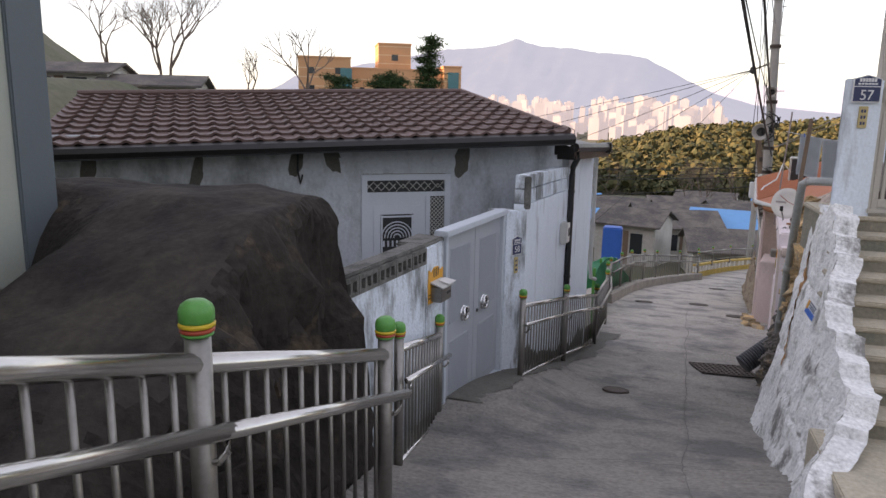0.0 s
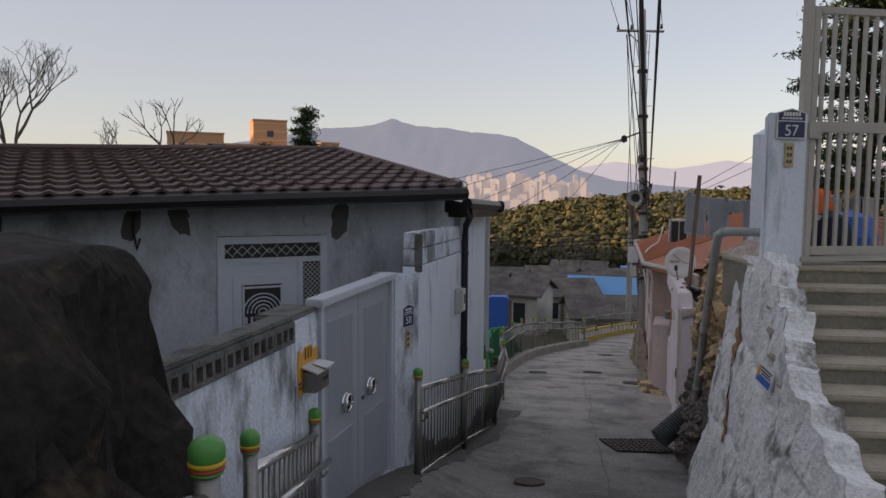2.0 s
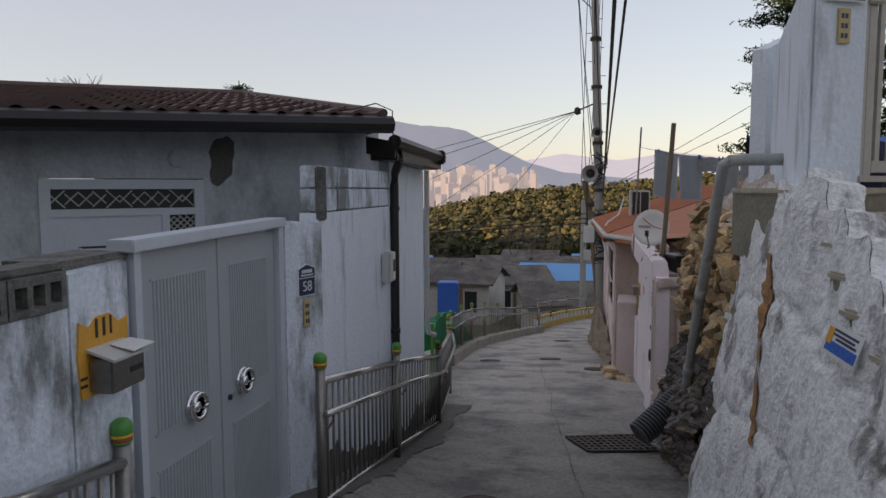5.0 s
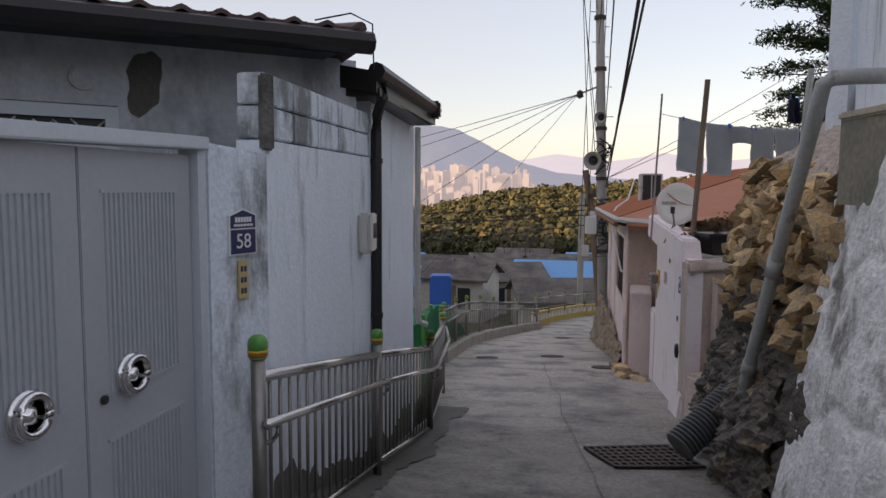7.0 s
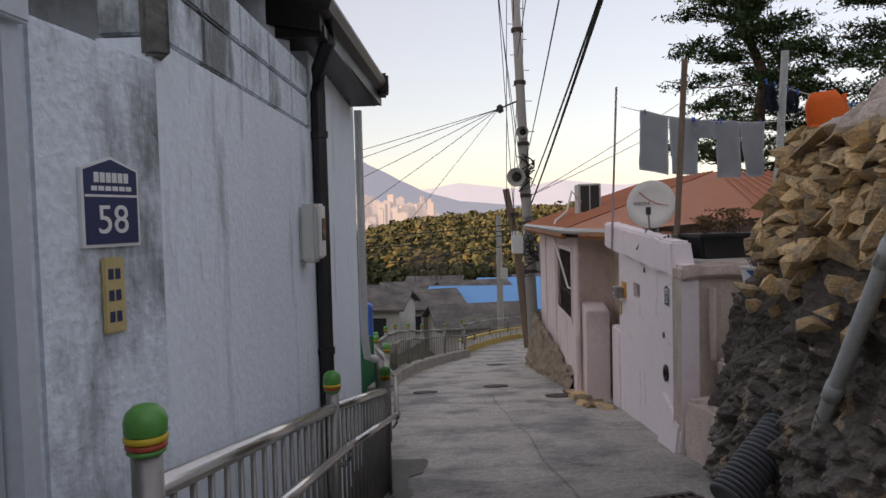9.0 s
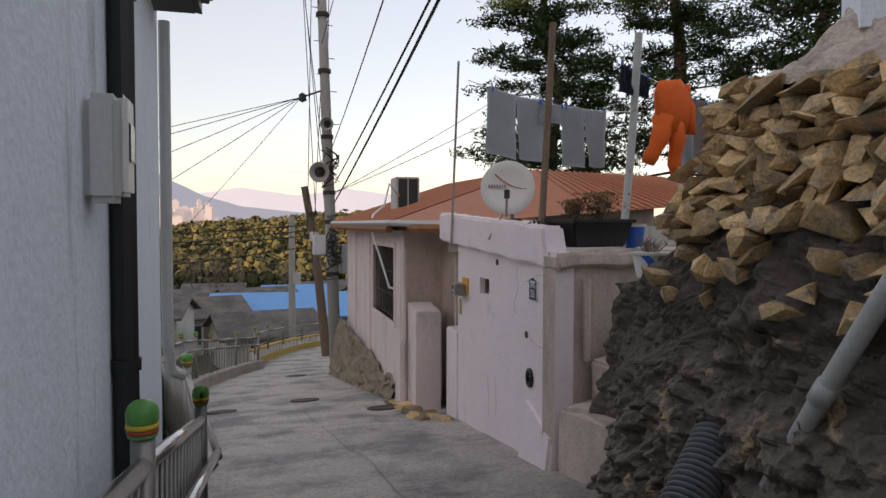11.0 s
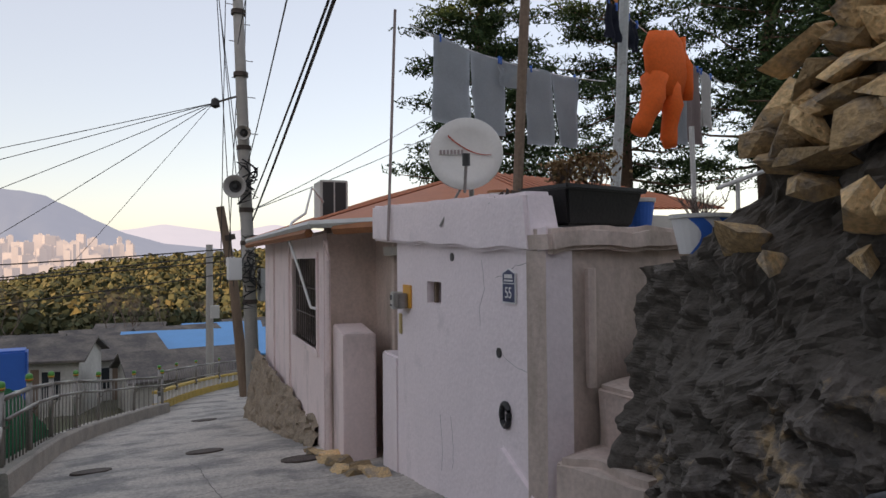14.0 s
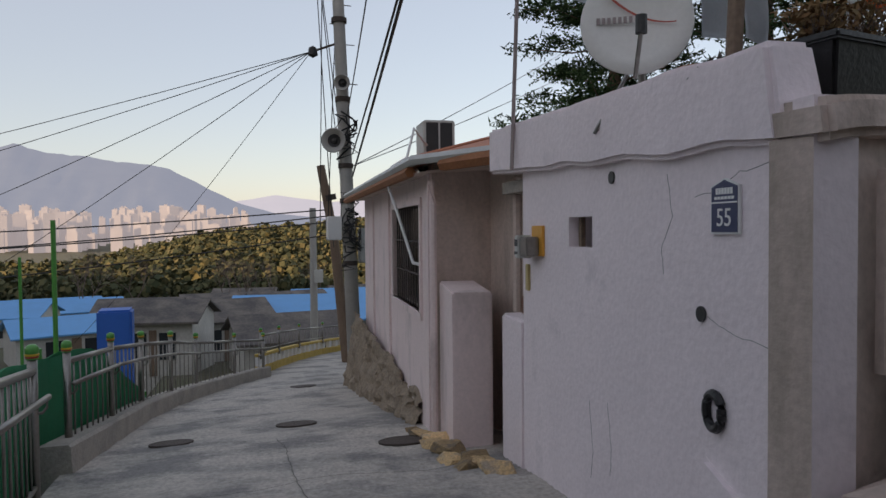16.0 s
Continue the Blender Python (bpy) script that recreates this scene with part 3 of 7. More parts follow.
# downpipes
part("downpipe", tube([(1.33, 10.3, 1.38), (1.33, 10.34, 1.25), (1.26, 10.48, 1.12), (1.245, 10.55, 1.0), (1.245, 10.55, -0.4), (1.25, 10.55, -1.9)], 0.045, 10), M_BLACKP, house, "black plastic downpipe")
for z in (0.75, -0.55):
    part("pipe_clip", tube([(1.245, 10.55, z - 0.02), (1.245, 10.55, z + 0.02)], 0.054, 10), M_BLACKP, house)
part("corner_pipe", tube([(1.43, 12.54, 1.2), (1.43, 12.54, -0.8), (1.45, 12.58, -1.0), (1.52, 12.7, -1.05)], 0.035, 8), M_PVC, house, "white plastic waste pipe")
part("gutter_wire", tube([roof_pt(-0.35, 0, 0.05), roof_pt(-0.1, -0.009, 0.12), roof_pt(0.05, -0.018, 0.06), roof_pt(0.06, -0.018, -0.25)], 0.006, 5), M_WIRE, house)

# black moss creeping up the foot of the side wall
def moss(u, v):
    s_ = lerp(0.05, 4.0, u)
    p = frame2(SW0, SW1, s_, 0.004) if s_ < 2.09 else frame2(SW1, HC, s_ - 2.09, 0.004)
    x, y = p.translation.x, p.translation.y
    g = ground_z(x + 0.1, y) - 0.1
    top_h = 0.34 + 0.22 * nz(s_, 0, 2, 1.6) + 0.08 * nz(s_, 0, 7, 8) + 0.03 * nz(s_, 0, 9, 30)
    return (x, y, g + max(0.12, top_h) * v)


part("moss_stain", sheet(160, 6, moss), M_PATCH, house, "black mossy damp stain at the wall foot")

# black damp dirt on the lane along the wall foot
def damp(u, v):
    y = lerp(6.6, 13.5, u)
    w = 0.34 + 0.2 * nz(y, 0, 3, 1.3) + 0.09 * nz(y, 0, 8, 6)
    x = lane_left(y) + 0.06 + max(0.08, w) * v
    return (x, y, ground_z(x, y) + 0.024 - 0.014 * v)


tagged(part("damp_stain", sheet(240, 6, damp), M_PATCH), "black damp dirt lying along the wall foot", "stain", kind="structure")

# electric meter box on the side wall
mb = empty("meter_box", "pale grey plastic meter box on a white wall", "meter box")
fm = frame2(SW0, SW1, 1.80, 0.0, 0.03)
ob = part("case", box(-0.08, -0.10, -0.02, 0.08, 0, 0.30, 0.02), M_GREYBOX, mb)
ob.matrix_basis = fm
ob = part("cover", box(-0.07, -0.12, 0.0, 0.07, -0.095, 0.3, 0.012), M_DISH, mb)
ob.matrix_basis = fm
ob = part("lens", box(-0.04, -0.125, 0.1, 0.05, -0.118, 0.22, 0.004), M_GLASS, mb)
ob.matrix_basis = fm

# ------------------------------------------------------------------ yard wall, piers and gate of 58
PR0, PR1 = (0.775, 8.04), (0.965, 8.42)
wall_58 = empty("yard_wall", "white-painted flaking concrete yard wall with exposed blocks", "wall")
tagged(wall_58, kind="structure")
part("pier_right", slab(PR0, PR1, -1.9, 0.74, -1.9, 0.70, 0.3, 0.015), M_WALLB, wall_58)
part("wall_run", slab(SW0, SW1, -2.0, 0.775, -2.3, 0.775, 0.16), M_WHITE, wall_58)
n = 5
for k in range(n):
    t0, t1 = k / n + 0.004, (k + 1) / n - 0.004
    p = (lerp(SW0[0], SW1[0], t0), lerp(SW0[1], SW1[1], t0))
    q = (lerp(SW0[0], SW1[0], t1), lerp(SW0[1], SW1[1], t1))
    part("block", slab(p, q, 0.785, 0.955, 0.785, 0.955, 0.16, 0.008), M_WALLB, wall_58)
    part("block", slab(p, q, 0.965, 1.13, 0.965, 1.13, 0.155, 0.008), M_WALLB, wall_58)
part("broken_edge", hexa([(0.93, 8.40, 0.72), (1.0, 8.42, 0.72), (0.9, 8.6, 0.72), (0.84, 8.56, 0.72), (0.93, 8.40, 1.12), (1.0, 8.42, 1.12), (0.9, 8.6, 1.12), (0.84, 8.56, 1.12)], 0.01), M_BLOCK, wall_58)
# low wall and pier by the mailbox
LW0, LW1 = (0.30, 4.45), (0.455, 6.02)
part("low_wall", slab(LW0, LW1, -1.4, 0.47, -1.5, 0.47, 0.12), M_WALLB, wall_58)
PL0, PL1 = (0.455, 6.02), (0.50, 6.44)
part("pier_left", slab(PL0, PL1, -1.5, 0.62, -1.5, 0.64, 0.26, 0.015), M_WALLB, wall_58)
part("pier_top", slab((0.44, 6.0), (0.5, 6.46), 0.6, 0.66, 0.62, 0.67, 0.3, 0.02), M_BLOCK, wall_58)
# ventilation blocks with square holes
n = 5
for k in range(n):
    t0, t1 = k / n, (k + 1) / n - 0.006
    p = Vector((lerp(LW0[0], LW1[0], t0), lerp(LW0[1], LW1[1], t0)))
    q = Vector((lerp(LW0[0], LW1[0], t1), lerp(LW0[1], LW1[1], t1)))
    d = (q - p).normalized()
    ln = (q - p).length
    bm = bmesh.new()
    fm = frame2(p, q, 0, 0.012, 0.475 + 0.01 * nz(k, 1, 2))
    cuts = [0, 0.03]
    for h in range(3):
        cuts += [cuts[-1] + (ln - 0.12) / 3, cuts[-1] + (ln - 0.12) / 3 + 0.03]
    for z0, z1, xs in ((0, 0.03, [(0, ln)]), (0.03, 0.115, [(cuts[i], cuts[i + 1]) for i in range(0, len(cuts), 2)]), (0.115, 0.15, [(0, ln)])):
        for x0, x1 in xs:
            b2 = box(x0, 0, z0, x1, 0.14, z1)
            b2.transform(fm)
            tmp = bpy.data.meshes.new("tmp")
            b2.to_mesh(tmp)
            b2.free()
            bm.from_mesh(tmp)
            bpy.data.meshes.remove(tmp)
    part("vent_block", bm, M_BLOCK, wall_58, "sooty concrete ventilation block")
part("coping", slab((LW0[0] - 0.01, LW0[1]), (LW1[0] - 0.01, LW1[1]), 0.625, 0.655, 0.625, 0.66, 0.17, 0.01), M_BLOCK, wall_58)

GA, GB = Vector((0.50, 6.46)), Vector((0.755, 8.03))
gate = empty("metal_gate", "grey painted double-leaf metal gate with ring handles, closed", "gate")
gl = (GB - GA).length


def gpart(name, bm, m, label="", par=None, smooth=False):
    ob = part(name, bm, m, par or gate, label, smooth)
    if par is None:
        ob.matrix_basis = frame2(GA, GB, 0, 0, 0)
    return ob


gpart("frame_post", box(0, -0.02, -1.22, 0.05, 0.08, 0.68), M_GATEF)
gpart("frame_post", box(gl - 0.06, -0.02, -1.22, gl, 0.08, 0.70), M_GATEF)
gpart("frame_head", hexa([(-0.04, -0.05, 0.66), (gl, -0.05, 0.70), (gl, 0.1, 0.70), (-0.04, 0.1, 0.66), (-0.04, -0.05, 0.72), (gl, -0.05, 0.76), (gl, 0.1, 0.76), (-0.04, 0.1, 0.72)], 0.006), M_GATEF, "white steel head rail")
gpart("sill", box(0, -0.04, -1.30, gl, 0.1, -1.22), M_GATEF)
mid = gl / 2
for x0, x1 in ((0.055, mid - 0.004), (mid + 0.004, gl - 0.065)):
    leaf = gpart("leaf", box(x0, 0.02, -1.2, x1, 0.05, 0.67, 0.004), M_GATE)
    for z0, z1 in ((-0.28, 0.50), (-1.1, -0.48)):
        bx0, bx1 = x0 + 0.12, x1 - 0.12
        nr = 17
        for k in range(nr):
            xx = bx0 + (bx1 - bx0) * (k + 0.5) / nr
            gpart("rib", tube([(xx, 0.018, z0), (xx, 0.018, z1)], 0.0085, 5), M_GATE, "", leaf)
        gpart("panel_edge", box(bx0 - 0.012, 0.012, z1, bx1 + 0.012, 0.022, z1 + 0.012), M_GATE, "", leaf)
        gpart("panel_edge", box(bx0 - 0.012, 0.012, z0 - 0.012, bx1 + 0.012, 0.022, z0), M_GATE, "", leaf)
    hx = x1 - 0.29 if x0 < mid else x0 + 0.24
    hm = Matrix.Translation((hx, 0.012, -0.235)) @ Matrix.Rotation(radians(90), 4, 'X')
    h = gpart("handle", lathe([(0.085, 0), (0.088, 0.012), (0.07, 0.02), (0.03, 0.016), (0.028, 0.03), (0.0, 0.036)], 24, hm), M_CHROME, "round chrome pull", leaf, True)
    gpart("pull_ring", tube([Vector((hx, -0.022, -0.235)) + Vector((0.068 * math.cos(a), 0, 0.068 * math.sin(a))) for a in np.linspace(0, 2 * math.pi, 25)], 0.016, 8), M_CHROME, "", leaf, True)
gpart("keyhole", lathe([(0.018, 0), (0.018, 0.012), (0.0, 0.012)], 12, Matrix.Translation((mid + 0.09, 0.018, -0.3)) @ Matrix.Rotation(radians(90), 4, 'X')), M_DARK)


# ------------------------------------------------------------------ pedestrian fences
def cap_parts(post, x, y, ztop, s=1.0):
    s *= 0.88
    m = Matrix.Translation((x, y, ztop))
    c = part("cap", lathe([(0.052 * s, -0.035), (0.055 * s, -0.03), (0.055 * s, 0.0), (0.048 * s, 0.018), (0.03 * s, 0.032), (0.0, 0.038)], 18, m), M_GREEN, post, "green mushroom cap with yellow and red bands", True)
    part("band", lathe([(0.05 * s, -0.052), (0.0565 * s, -0.048), (0.0565 * s, -0.038), (0.05 * s, -0.034)], 18, m), M_YELLOW, c, "", True)
    part("band", lathe([(0.047 * s, -0.068), (0.0535 * s, -0.064), (0.0535 * s, -0.056), (0.047 * s, -0.052)], 18, m), M_RED, c, "", True)
    part("band", lathe([(0.042 * s, -0.08), (0.05 * s, -0.076), (0.05 * s, -0.07), (0.042 * s, -0.066)], 18, m), M_GREEN, c, "", True)


def fence(posts, label, mat_rail=M_STEEL, side=1, hand=True, step=0.125, top=0.17, reach=1.18, cap=1.0):
    """posts: (x, y, cap height). side: +1 if the lane lies to the right of the run."""
    f = empty("steel_fence", label, "fence", "pedestrian fences")
    for (x, y, z) in posts:
        p = part("post", tube([(x, y, z - reach - 0.12), (x, y, z - 0.06)], 0.036 * cap, 12), M_STEELD, f, smooth=True)
        cap_parts(p, x, y, z, cap)
        part("base_plate", lathe([(0.07, 0), (0.07, 0.02), (0.045, 0.04)], 12, Matrix.Translation((x, y, z - reach - 0.03))), M_STEELD, p)
    for a, b in zip(posts, posts[1:]):
        A, B = Vector(a), Vector(b)
        dz = Vector((0, 0, 1))
        d = (B - A)
        ln = d.length
        dn = d.normalized()
        outw = Vector((dn.y, -dn.x, 0)).normalized() * 0.09 * side
        part("top_rail", tube([A - dz * top, B - dz * top], 0.03 * cap, 10), mat_rail, f, smooth=True)
        part("bottom_rail", tube([A - dz * (reach - 0.13), B - dz * (reach - 0.13)], 0.021, 8), mat_rail, f, smooth=True)
        n = max(2, int(ln / step))
        for k in range(1, n):
            p = A.lerp(B, k / n)
            part("baluster", tube([p - dz * (reach - 0.13), p - dz * (top + 0.02)], 0.0105, 6), M_STEELD, f, smooth=True)
        if hand:
            h0, h1 = A - dz * (top + 0.21) + outw - dn * 0.12, B - dz * (top + 0.21) + outw + dn * 0.1
            part("hand_rail", tube([h0, h1], 0.024 * cap, 10), mat_rail, f, smooth=True)
            for e in (A, B):
                q = e - dz * (top + 0.21) + outw
                pts = [q + Vector((0, 0, -0.02)), q + Vector((0, 0, -0.07)), q - outw * 0.35 - dz * 0.11, e - dz * (top + 0.32)]
                part("bracket", tube(pts, 0.012, 6), mat_rail, f, smooth=True)
    return f


fence([(1.10, -1.2, 2.12), (1.10, 0.35, 1.68), (1.105, 1.81, 1.215), (1.14, 3.28, 0.76)], "shiny stainless-steel pedestrian fence with green capped posts beside a rock", cap=1.12)
fence([(0.76, 4.5, 0.345), (0.52, 6.28, -0.11)], "stainless-steel pedestrian fence before a white wall and gate")
fence([(1.03, 7.98, -0.21), (1.30, 10.16, -0.625), (1.60, 12.2, -1.05)], "stainless-steel pedestrian fence below a white house wall")
fence([(1.60, 12.2, -1.05), (1.64, 14.6, -1.28), (1.5, 17.2, -1.62)], "stainless-steel pedestrian fence at the lane's drop", M_STEELD, step=0.2)
fence([(1.48, 18.9, -1.84), (1.68, 20.9, -2.05), (1.92, 22.8, -2.30), (2.30, 24.5, -2.55), (2.74, 26.0, -2.82), (3.62, 28.4, -3.2), (4.42, 29.7, -3.42)], "stainless-steel pedestrian fence on a concrete kerb", M_STEELD, step=0.24)


# ------------------------------------------------------------------ kerb under the lower fence
def kerb_line(t):
    ys = lerp(18.3, 29.9, t)
    return Vector((float(np.interp(ys, (18.3, 20.9, 22.8, 24.5, 26, 28.4, 29.9), (1.46, 1.70, 1.94, 2.32, 2.76, 3.64, 4.5))), ys))


bm = bmesh.new()
prev = None
N = 60
for k in range(N + 1):
    p = kerb_line(k / N)
    z = ground_z(p.x, p.y)
    wob = 0.02 * nz(p.y, 0, 0, 1.5)
    ring = [bm.verts.new(v) for v in ((p.x + 0.16 + wob, p.y, z - 0.4), (p.x + 0.13 + wob, p.y, z + 0.24), (p.x + 0.10, p.y, z + 0.27 + wob), (p.x - 0.15, p.y, z + 0.27), (p.x - 0.17, p.y, z - 2.0))]
    if prev:
        for i in range(4):
            bm.faces.new((prev[i], prev[i + 1], ring[i + 1], ring[i]))
    else:
        bm.faces.new(ring)
    prev = ring
bm.faces.new(prev[::-1])
bmesh.ops.recalc_face_normals(bm, faces=bm.faces)
tagged(part("kerb", bm, M_CONC), "rough concrete kerb carrying a steel fence", "kerb", kind="structure")

# low yellow and white parapet round the far bend
par = empty("parapet", "yellow and white painted low parapet with steel rail on the bend", "parapet")
tagged(par, kind="structure")
PB = [(4.45, 30.6), (5.2, 32.8), (6.2, 35.4), (7.6, 38.6), (9.6, 42), (12.2, 45)]
tot = 0
for (a, b) in zip(PB, PB[1:]):
    n = 5
    for k in range(n):
        p = (lerp(a[0], b[0], k / n), lerp(a[1], b[1], k / n))
        q = (lerp(a[0], b[0], (k + 1) / n - 0.01), lerp(a[1], b[1], (k + 1) / n - 0.01))
        zp, zq = ground_z(*p), ground_z(*q)
        part("base_block", slab(p, q, zp - 0.6, zp + 0.22, zq - 0.6, zq + 0.22, 0.2, 0.01), M_KERBY, par)
        r = (lerp(p[0], q[0], 0.35), lerp(p[1], q[1], 0.35))
        part("upright", slab(p, r, zp + 0.22, zp + 0.48, zp + 0.22, zp + 0.48, 0.16, 0.01), M_SIGNW, par)
    za, zb = ground_z(*a), ground_z(*b)
    part("coping", slab(a, b, za + 0.48, za + 0.56, zb + 0.48, zb + 0.56, 0.2, 0.01), M_KERBY, par)
fence([(x, y, ground_z(x, y) + 1.25) for x, y in PB], "steel rail fence above a painted parapet", M_STEELD, hand=False, step=0.35, reach=0.7)

# ------------------------------------------------------------------ boulder and sided building beside the first fence
def boulder(u, v):
    y = lerp(0.2, 4.75, v)
    x = lerp(-4.5, 1.0 - 0.3 * ramp(y, 2.6, 4.5), u)
    top = lerp(0.3, 1.32, ramp(y, 1.0, 3.9)) - 0.5 * ramp(-x, 0.6, 1.3) * (1 - ramp(y, 3.2, 3.8))
    g = -0.9 + 0.3 * (4.75 - y) - 0.2
    edge = (1 - ramp(x, 0.32 + 0.1 * nz(y, 0, 0, 2.6), 0.72 + 0.22 * (1 - ramp(y, 2.6, 4.0)) + 0.08 * nz(y, 3, 0, 3)) ** 1.4) * (1 - ramp(y, 4.15 + 0.12 * nz(x, 0, 5, 1.2), 4.55)) * lerp(0.35, 1.0, ramp(y, 0.4, 2.4))
    z = lerp(g, top, edge)
    steep = 1 - abs(2 * edge - 1)
    rough = 0.02 + 0.36 * steep
    dx = rough * (nz(x, y, z, 2.2) + 0.6 * nz(x, y, z, 6) + 0.35 * nz(x, y, z, 14))
    dz = (0.05 + 0.16 * steep) * nz(x + 7, y, z, 2.4) + 0.26 * steep * nz(x, y + 3, z, 6) + 0.1 * steep * nz(x, y, z + 5, 15) + 0.008 * nz(x * 0.4, y, 3, 9)
    return (x + dx, y + 0.6 * dx, z + dz)


bm = sheet(150, 110, boulder)
rock = part("boulder", bm, M_ROCK, smooth=False)
rock.data.materials.append(M_ROCKTOP)
for p in rock.data.polygons:
    if p.normal.z > 0.78 and p.center.x < 0.55:
        p.material_index = 1
        p.use_smooth = True
tagged(rock, "large dark boulder with a smooth sooty cement-skinned top", "boulder")

shed = empty("sided_building", "grey-green metal-sided building corner with slate trim", "building")
part("wall", box(-6, -2.0, 0.74, -1.30, 3.6, 5.0), M_SIDING, shed)
for k in range(14):
    part("siding_seam", box(-1.30, 3.1 - 0.3 * k, 0.76, -1.292, 3.115 - 0.3 * k, 5.0), M_TRIM, shed)
part("corner_trim", box(-1.36, 3.36, 0.72, -1.275, 3.63, 5.0, 0.01), M_TRIM, shed)
part("base", box(-6, -2.0, -0.6, -1.36, 3.56, 0.74), M_CONC, shed)

# ------------------------------------------------------------------ stairs, retaining wall, pillar and gate of 57
stairs = empty("stone_stairs", "worn concrete steps climbing beside a white retaining wall", "stairs")
tagged(stairs, kind="structure")


NS = 9
for k in range(NS):
    z1 = 0.95 - 0.142 * k
    y0 = 7.50 - 0.285 * k
    bt = 1.2 if k == 0 else 0.33
    xl = (4.06, 4.05, 4.02, 3.95, 3.87, 3.84, 3.87, 3.87, 3.87)[k]
    jit = 0.012 * nz(k, 4, 4, 1.7)
    # risers are coloured darker than the treads
    part("riser", box(xl, y0 + 0.02, z1 - 0.5, 6.2, y0 + bt, z1 - 0.045), M_STEP, stairs, "dark blotchy concrete riser")
    part("tread", box(xl - 0.02, y0 + jit, z1 - 0.045, 6.2, y0 + bt, z1, 0.012), M_TREAD, stairs, "pale concrete tread")
part("lower_landing", box(3.6, 3.6, -1.2, 6.2, 5.3, -0.33, 0.01), M_TREAD, stairs)
part("stair_core", box(4.1, 5.6, -1.6, 6.2, 8.8, -0.1), M_STEP, stairs)


def retain(u, v):
    """u along from the foot of the stairs to the pipe, v from the ground to the top."""
    y = lerp(4.25, 9.05, u)
    yb = y
    xb = float(np.interp(y, (4.25, 5.0, 6.5, 7.6, 8.8, 9.05), (3.28, 3.34, 3.50, 3.62, 3.72, 3.86)))
    # the top is stepped like the stairs behind it
    kk = min(9.0, max(0.0, (7.5 - y) / 0.285))
    saw = kk - 0.16 + 0.13 * nz(y, 0, 11, 2.5)
    stepped = 0.99 - 0.142 * (math.floor(saw) + ramp(saw - math.floor(saw), 0.72, 1.0))
    top = stepped if y < 7.5 else float(np.interp(y, (7.5, 8.3, 9.05), (0.99, 0.98, 0.5)))
    if y < 5.35:
        top = min(top, lerp(-0.42, 0.0, ramp(y, 4.25, 5.35)))
    g = ground_z(xb, y) - 0.25
    z = lerp(g, top, v)
    xt = float(np.interp(y, (4.25, 5.3, 6.1, 6.6, 7.2, 7.5, 8.3, 9.05), (3.34, 3.82, 3.80, 3.93, 4.03, 4.05, 4.12, 4.25)))
    x = lerp(xb, xt, v ** 0.9)
    flare = 0.10 * (1 - ramp(v, 0, 0.3)) * ramp(nz(y, 0, 2, 1.1), -0.2, 0.5)
    d = 0.045 * nz(x, y, z, 1.8) + 0.03 * nz(x, y * 1.5, z * 0.6, 5) + 0.012 * nz(x, y, z, 15)
    seam = 0.0
    for s in (0.42, 0.72):
        seam += 0.025 * math.exp(-((v - s - 0.05 * nz(y, 0, s, 2)) / 0.012) ** 2)
    crack = 0.03 * math.exp(-(((y + 0.25 * v - 6.05) + 0.06 * nz(v * 4, 0, 0, 2)) / 0.018) ** 2)
    if v > 0.97:
        z += 0.06 * nz(y, 0, 8, 4)
    return (x - d - flare + seam + crack, y, z)


bm = sheet(320, 90, retain)
tagged(part("retaining_wall", bm, M_RETAIN, smooth=True), "flaking white-painted stone retaining wall below the steps", "retaining wall", kind="structure")
top_strip = sheet(12, 4, lambda u, v: (lerp(retain(lerp(0.7, 1, u), 1)[0], 4.45, v), lerp(7.61, 9.05, u), retain(lerp(0.7, 1, u), 1)[2] - 0.01 - 0.03 * v))
tagged(part("retaining_wall_top", top_strip, M_RETAIN), "white painted wall top", "retaining wall", kind="structure")
# coping along the stair side
cope = sheet(200, 3, lambda u, v: (retain(lerp(0, 0.68, u), 1)[0] + 0.2 * v, lerp(4.25, 7.5, u), retain(lerp(0, 0.68, u), 1)[2] - 0.005 - 0.03 * v))
tagged(part("retaining_wall_edge", cope, M_RETAIN), "ragged white wall edge beside the steps", "retaining wall", kind="structure")


def on_wall(y, z, out=0.012):
    u = (y - 4.25) / 4.8
    best = min((abs(retain(u, k / 60)[2] - z), retain(u, k / 60)[0]) for k in range(61))
    return best[1] - out


# rust streak and leaflet on the wall
def streak(u, v):
    y = 7.52 + 0.34 * v + 0.05 * nz(v * 5, 0, 3) + 0.17 * (u - 0.5) * (0.35 + 0.65 * v)
    z = lerp(-0.62, 0.53, v)
    return (on_wall(y, z, 0.014), y, z)


st = sheet(4, 40, streak)
tagged(part("rust_streak", st, M_RUST), "long brown rust streak on white paint", "stain", kind="structure")
leaflet = empty("wall_notice", "small white and blue printed notice stuck on the wall", "notice")
NM = Matrix.Translation((on_wall(6.5, 0.24, 0.05), 6.5, 0.24)) @ Matrix.Rotation(radians(-84), 4, 'Z') @ Matrix.Rotation(radians(-14), 4, 'X') @ Matrix.Rotation(radians(8), 4, 'Y') @ Matrix.Diagonal((0.85, 1, 0.85, 1))
ob = part("sheet", box(-0.15, -0.004, -0.085, 0.15, 0.0, 0.085, 0.001), M_SIGNW, leaflet)
ob.matrix_basis = NM
ob = part("blue_field", box(-0.13, -0.006, -0.07, 0.14, -0.004, -0.01), M_BLUE, leaflet)
ob.matrix_basis = NM
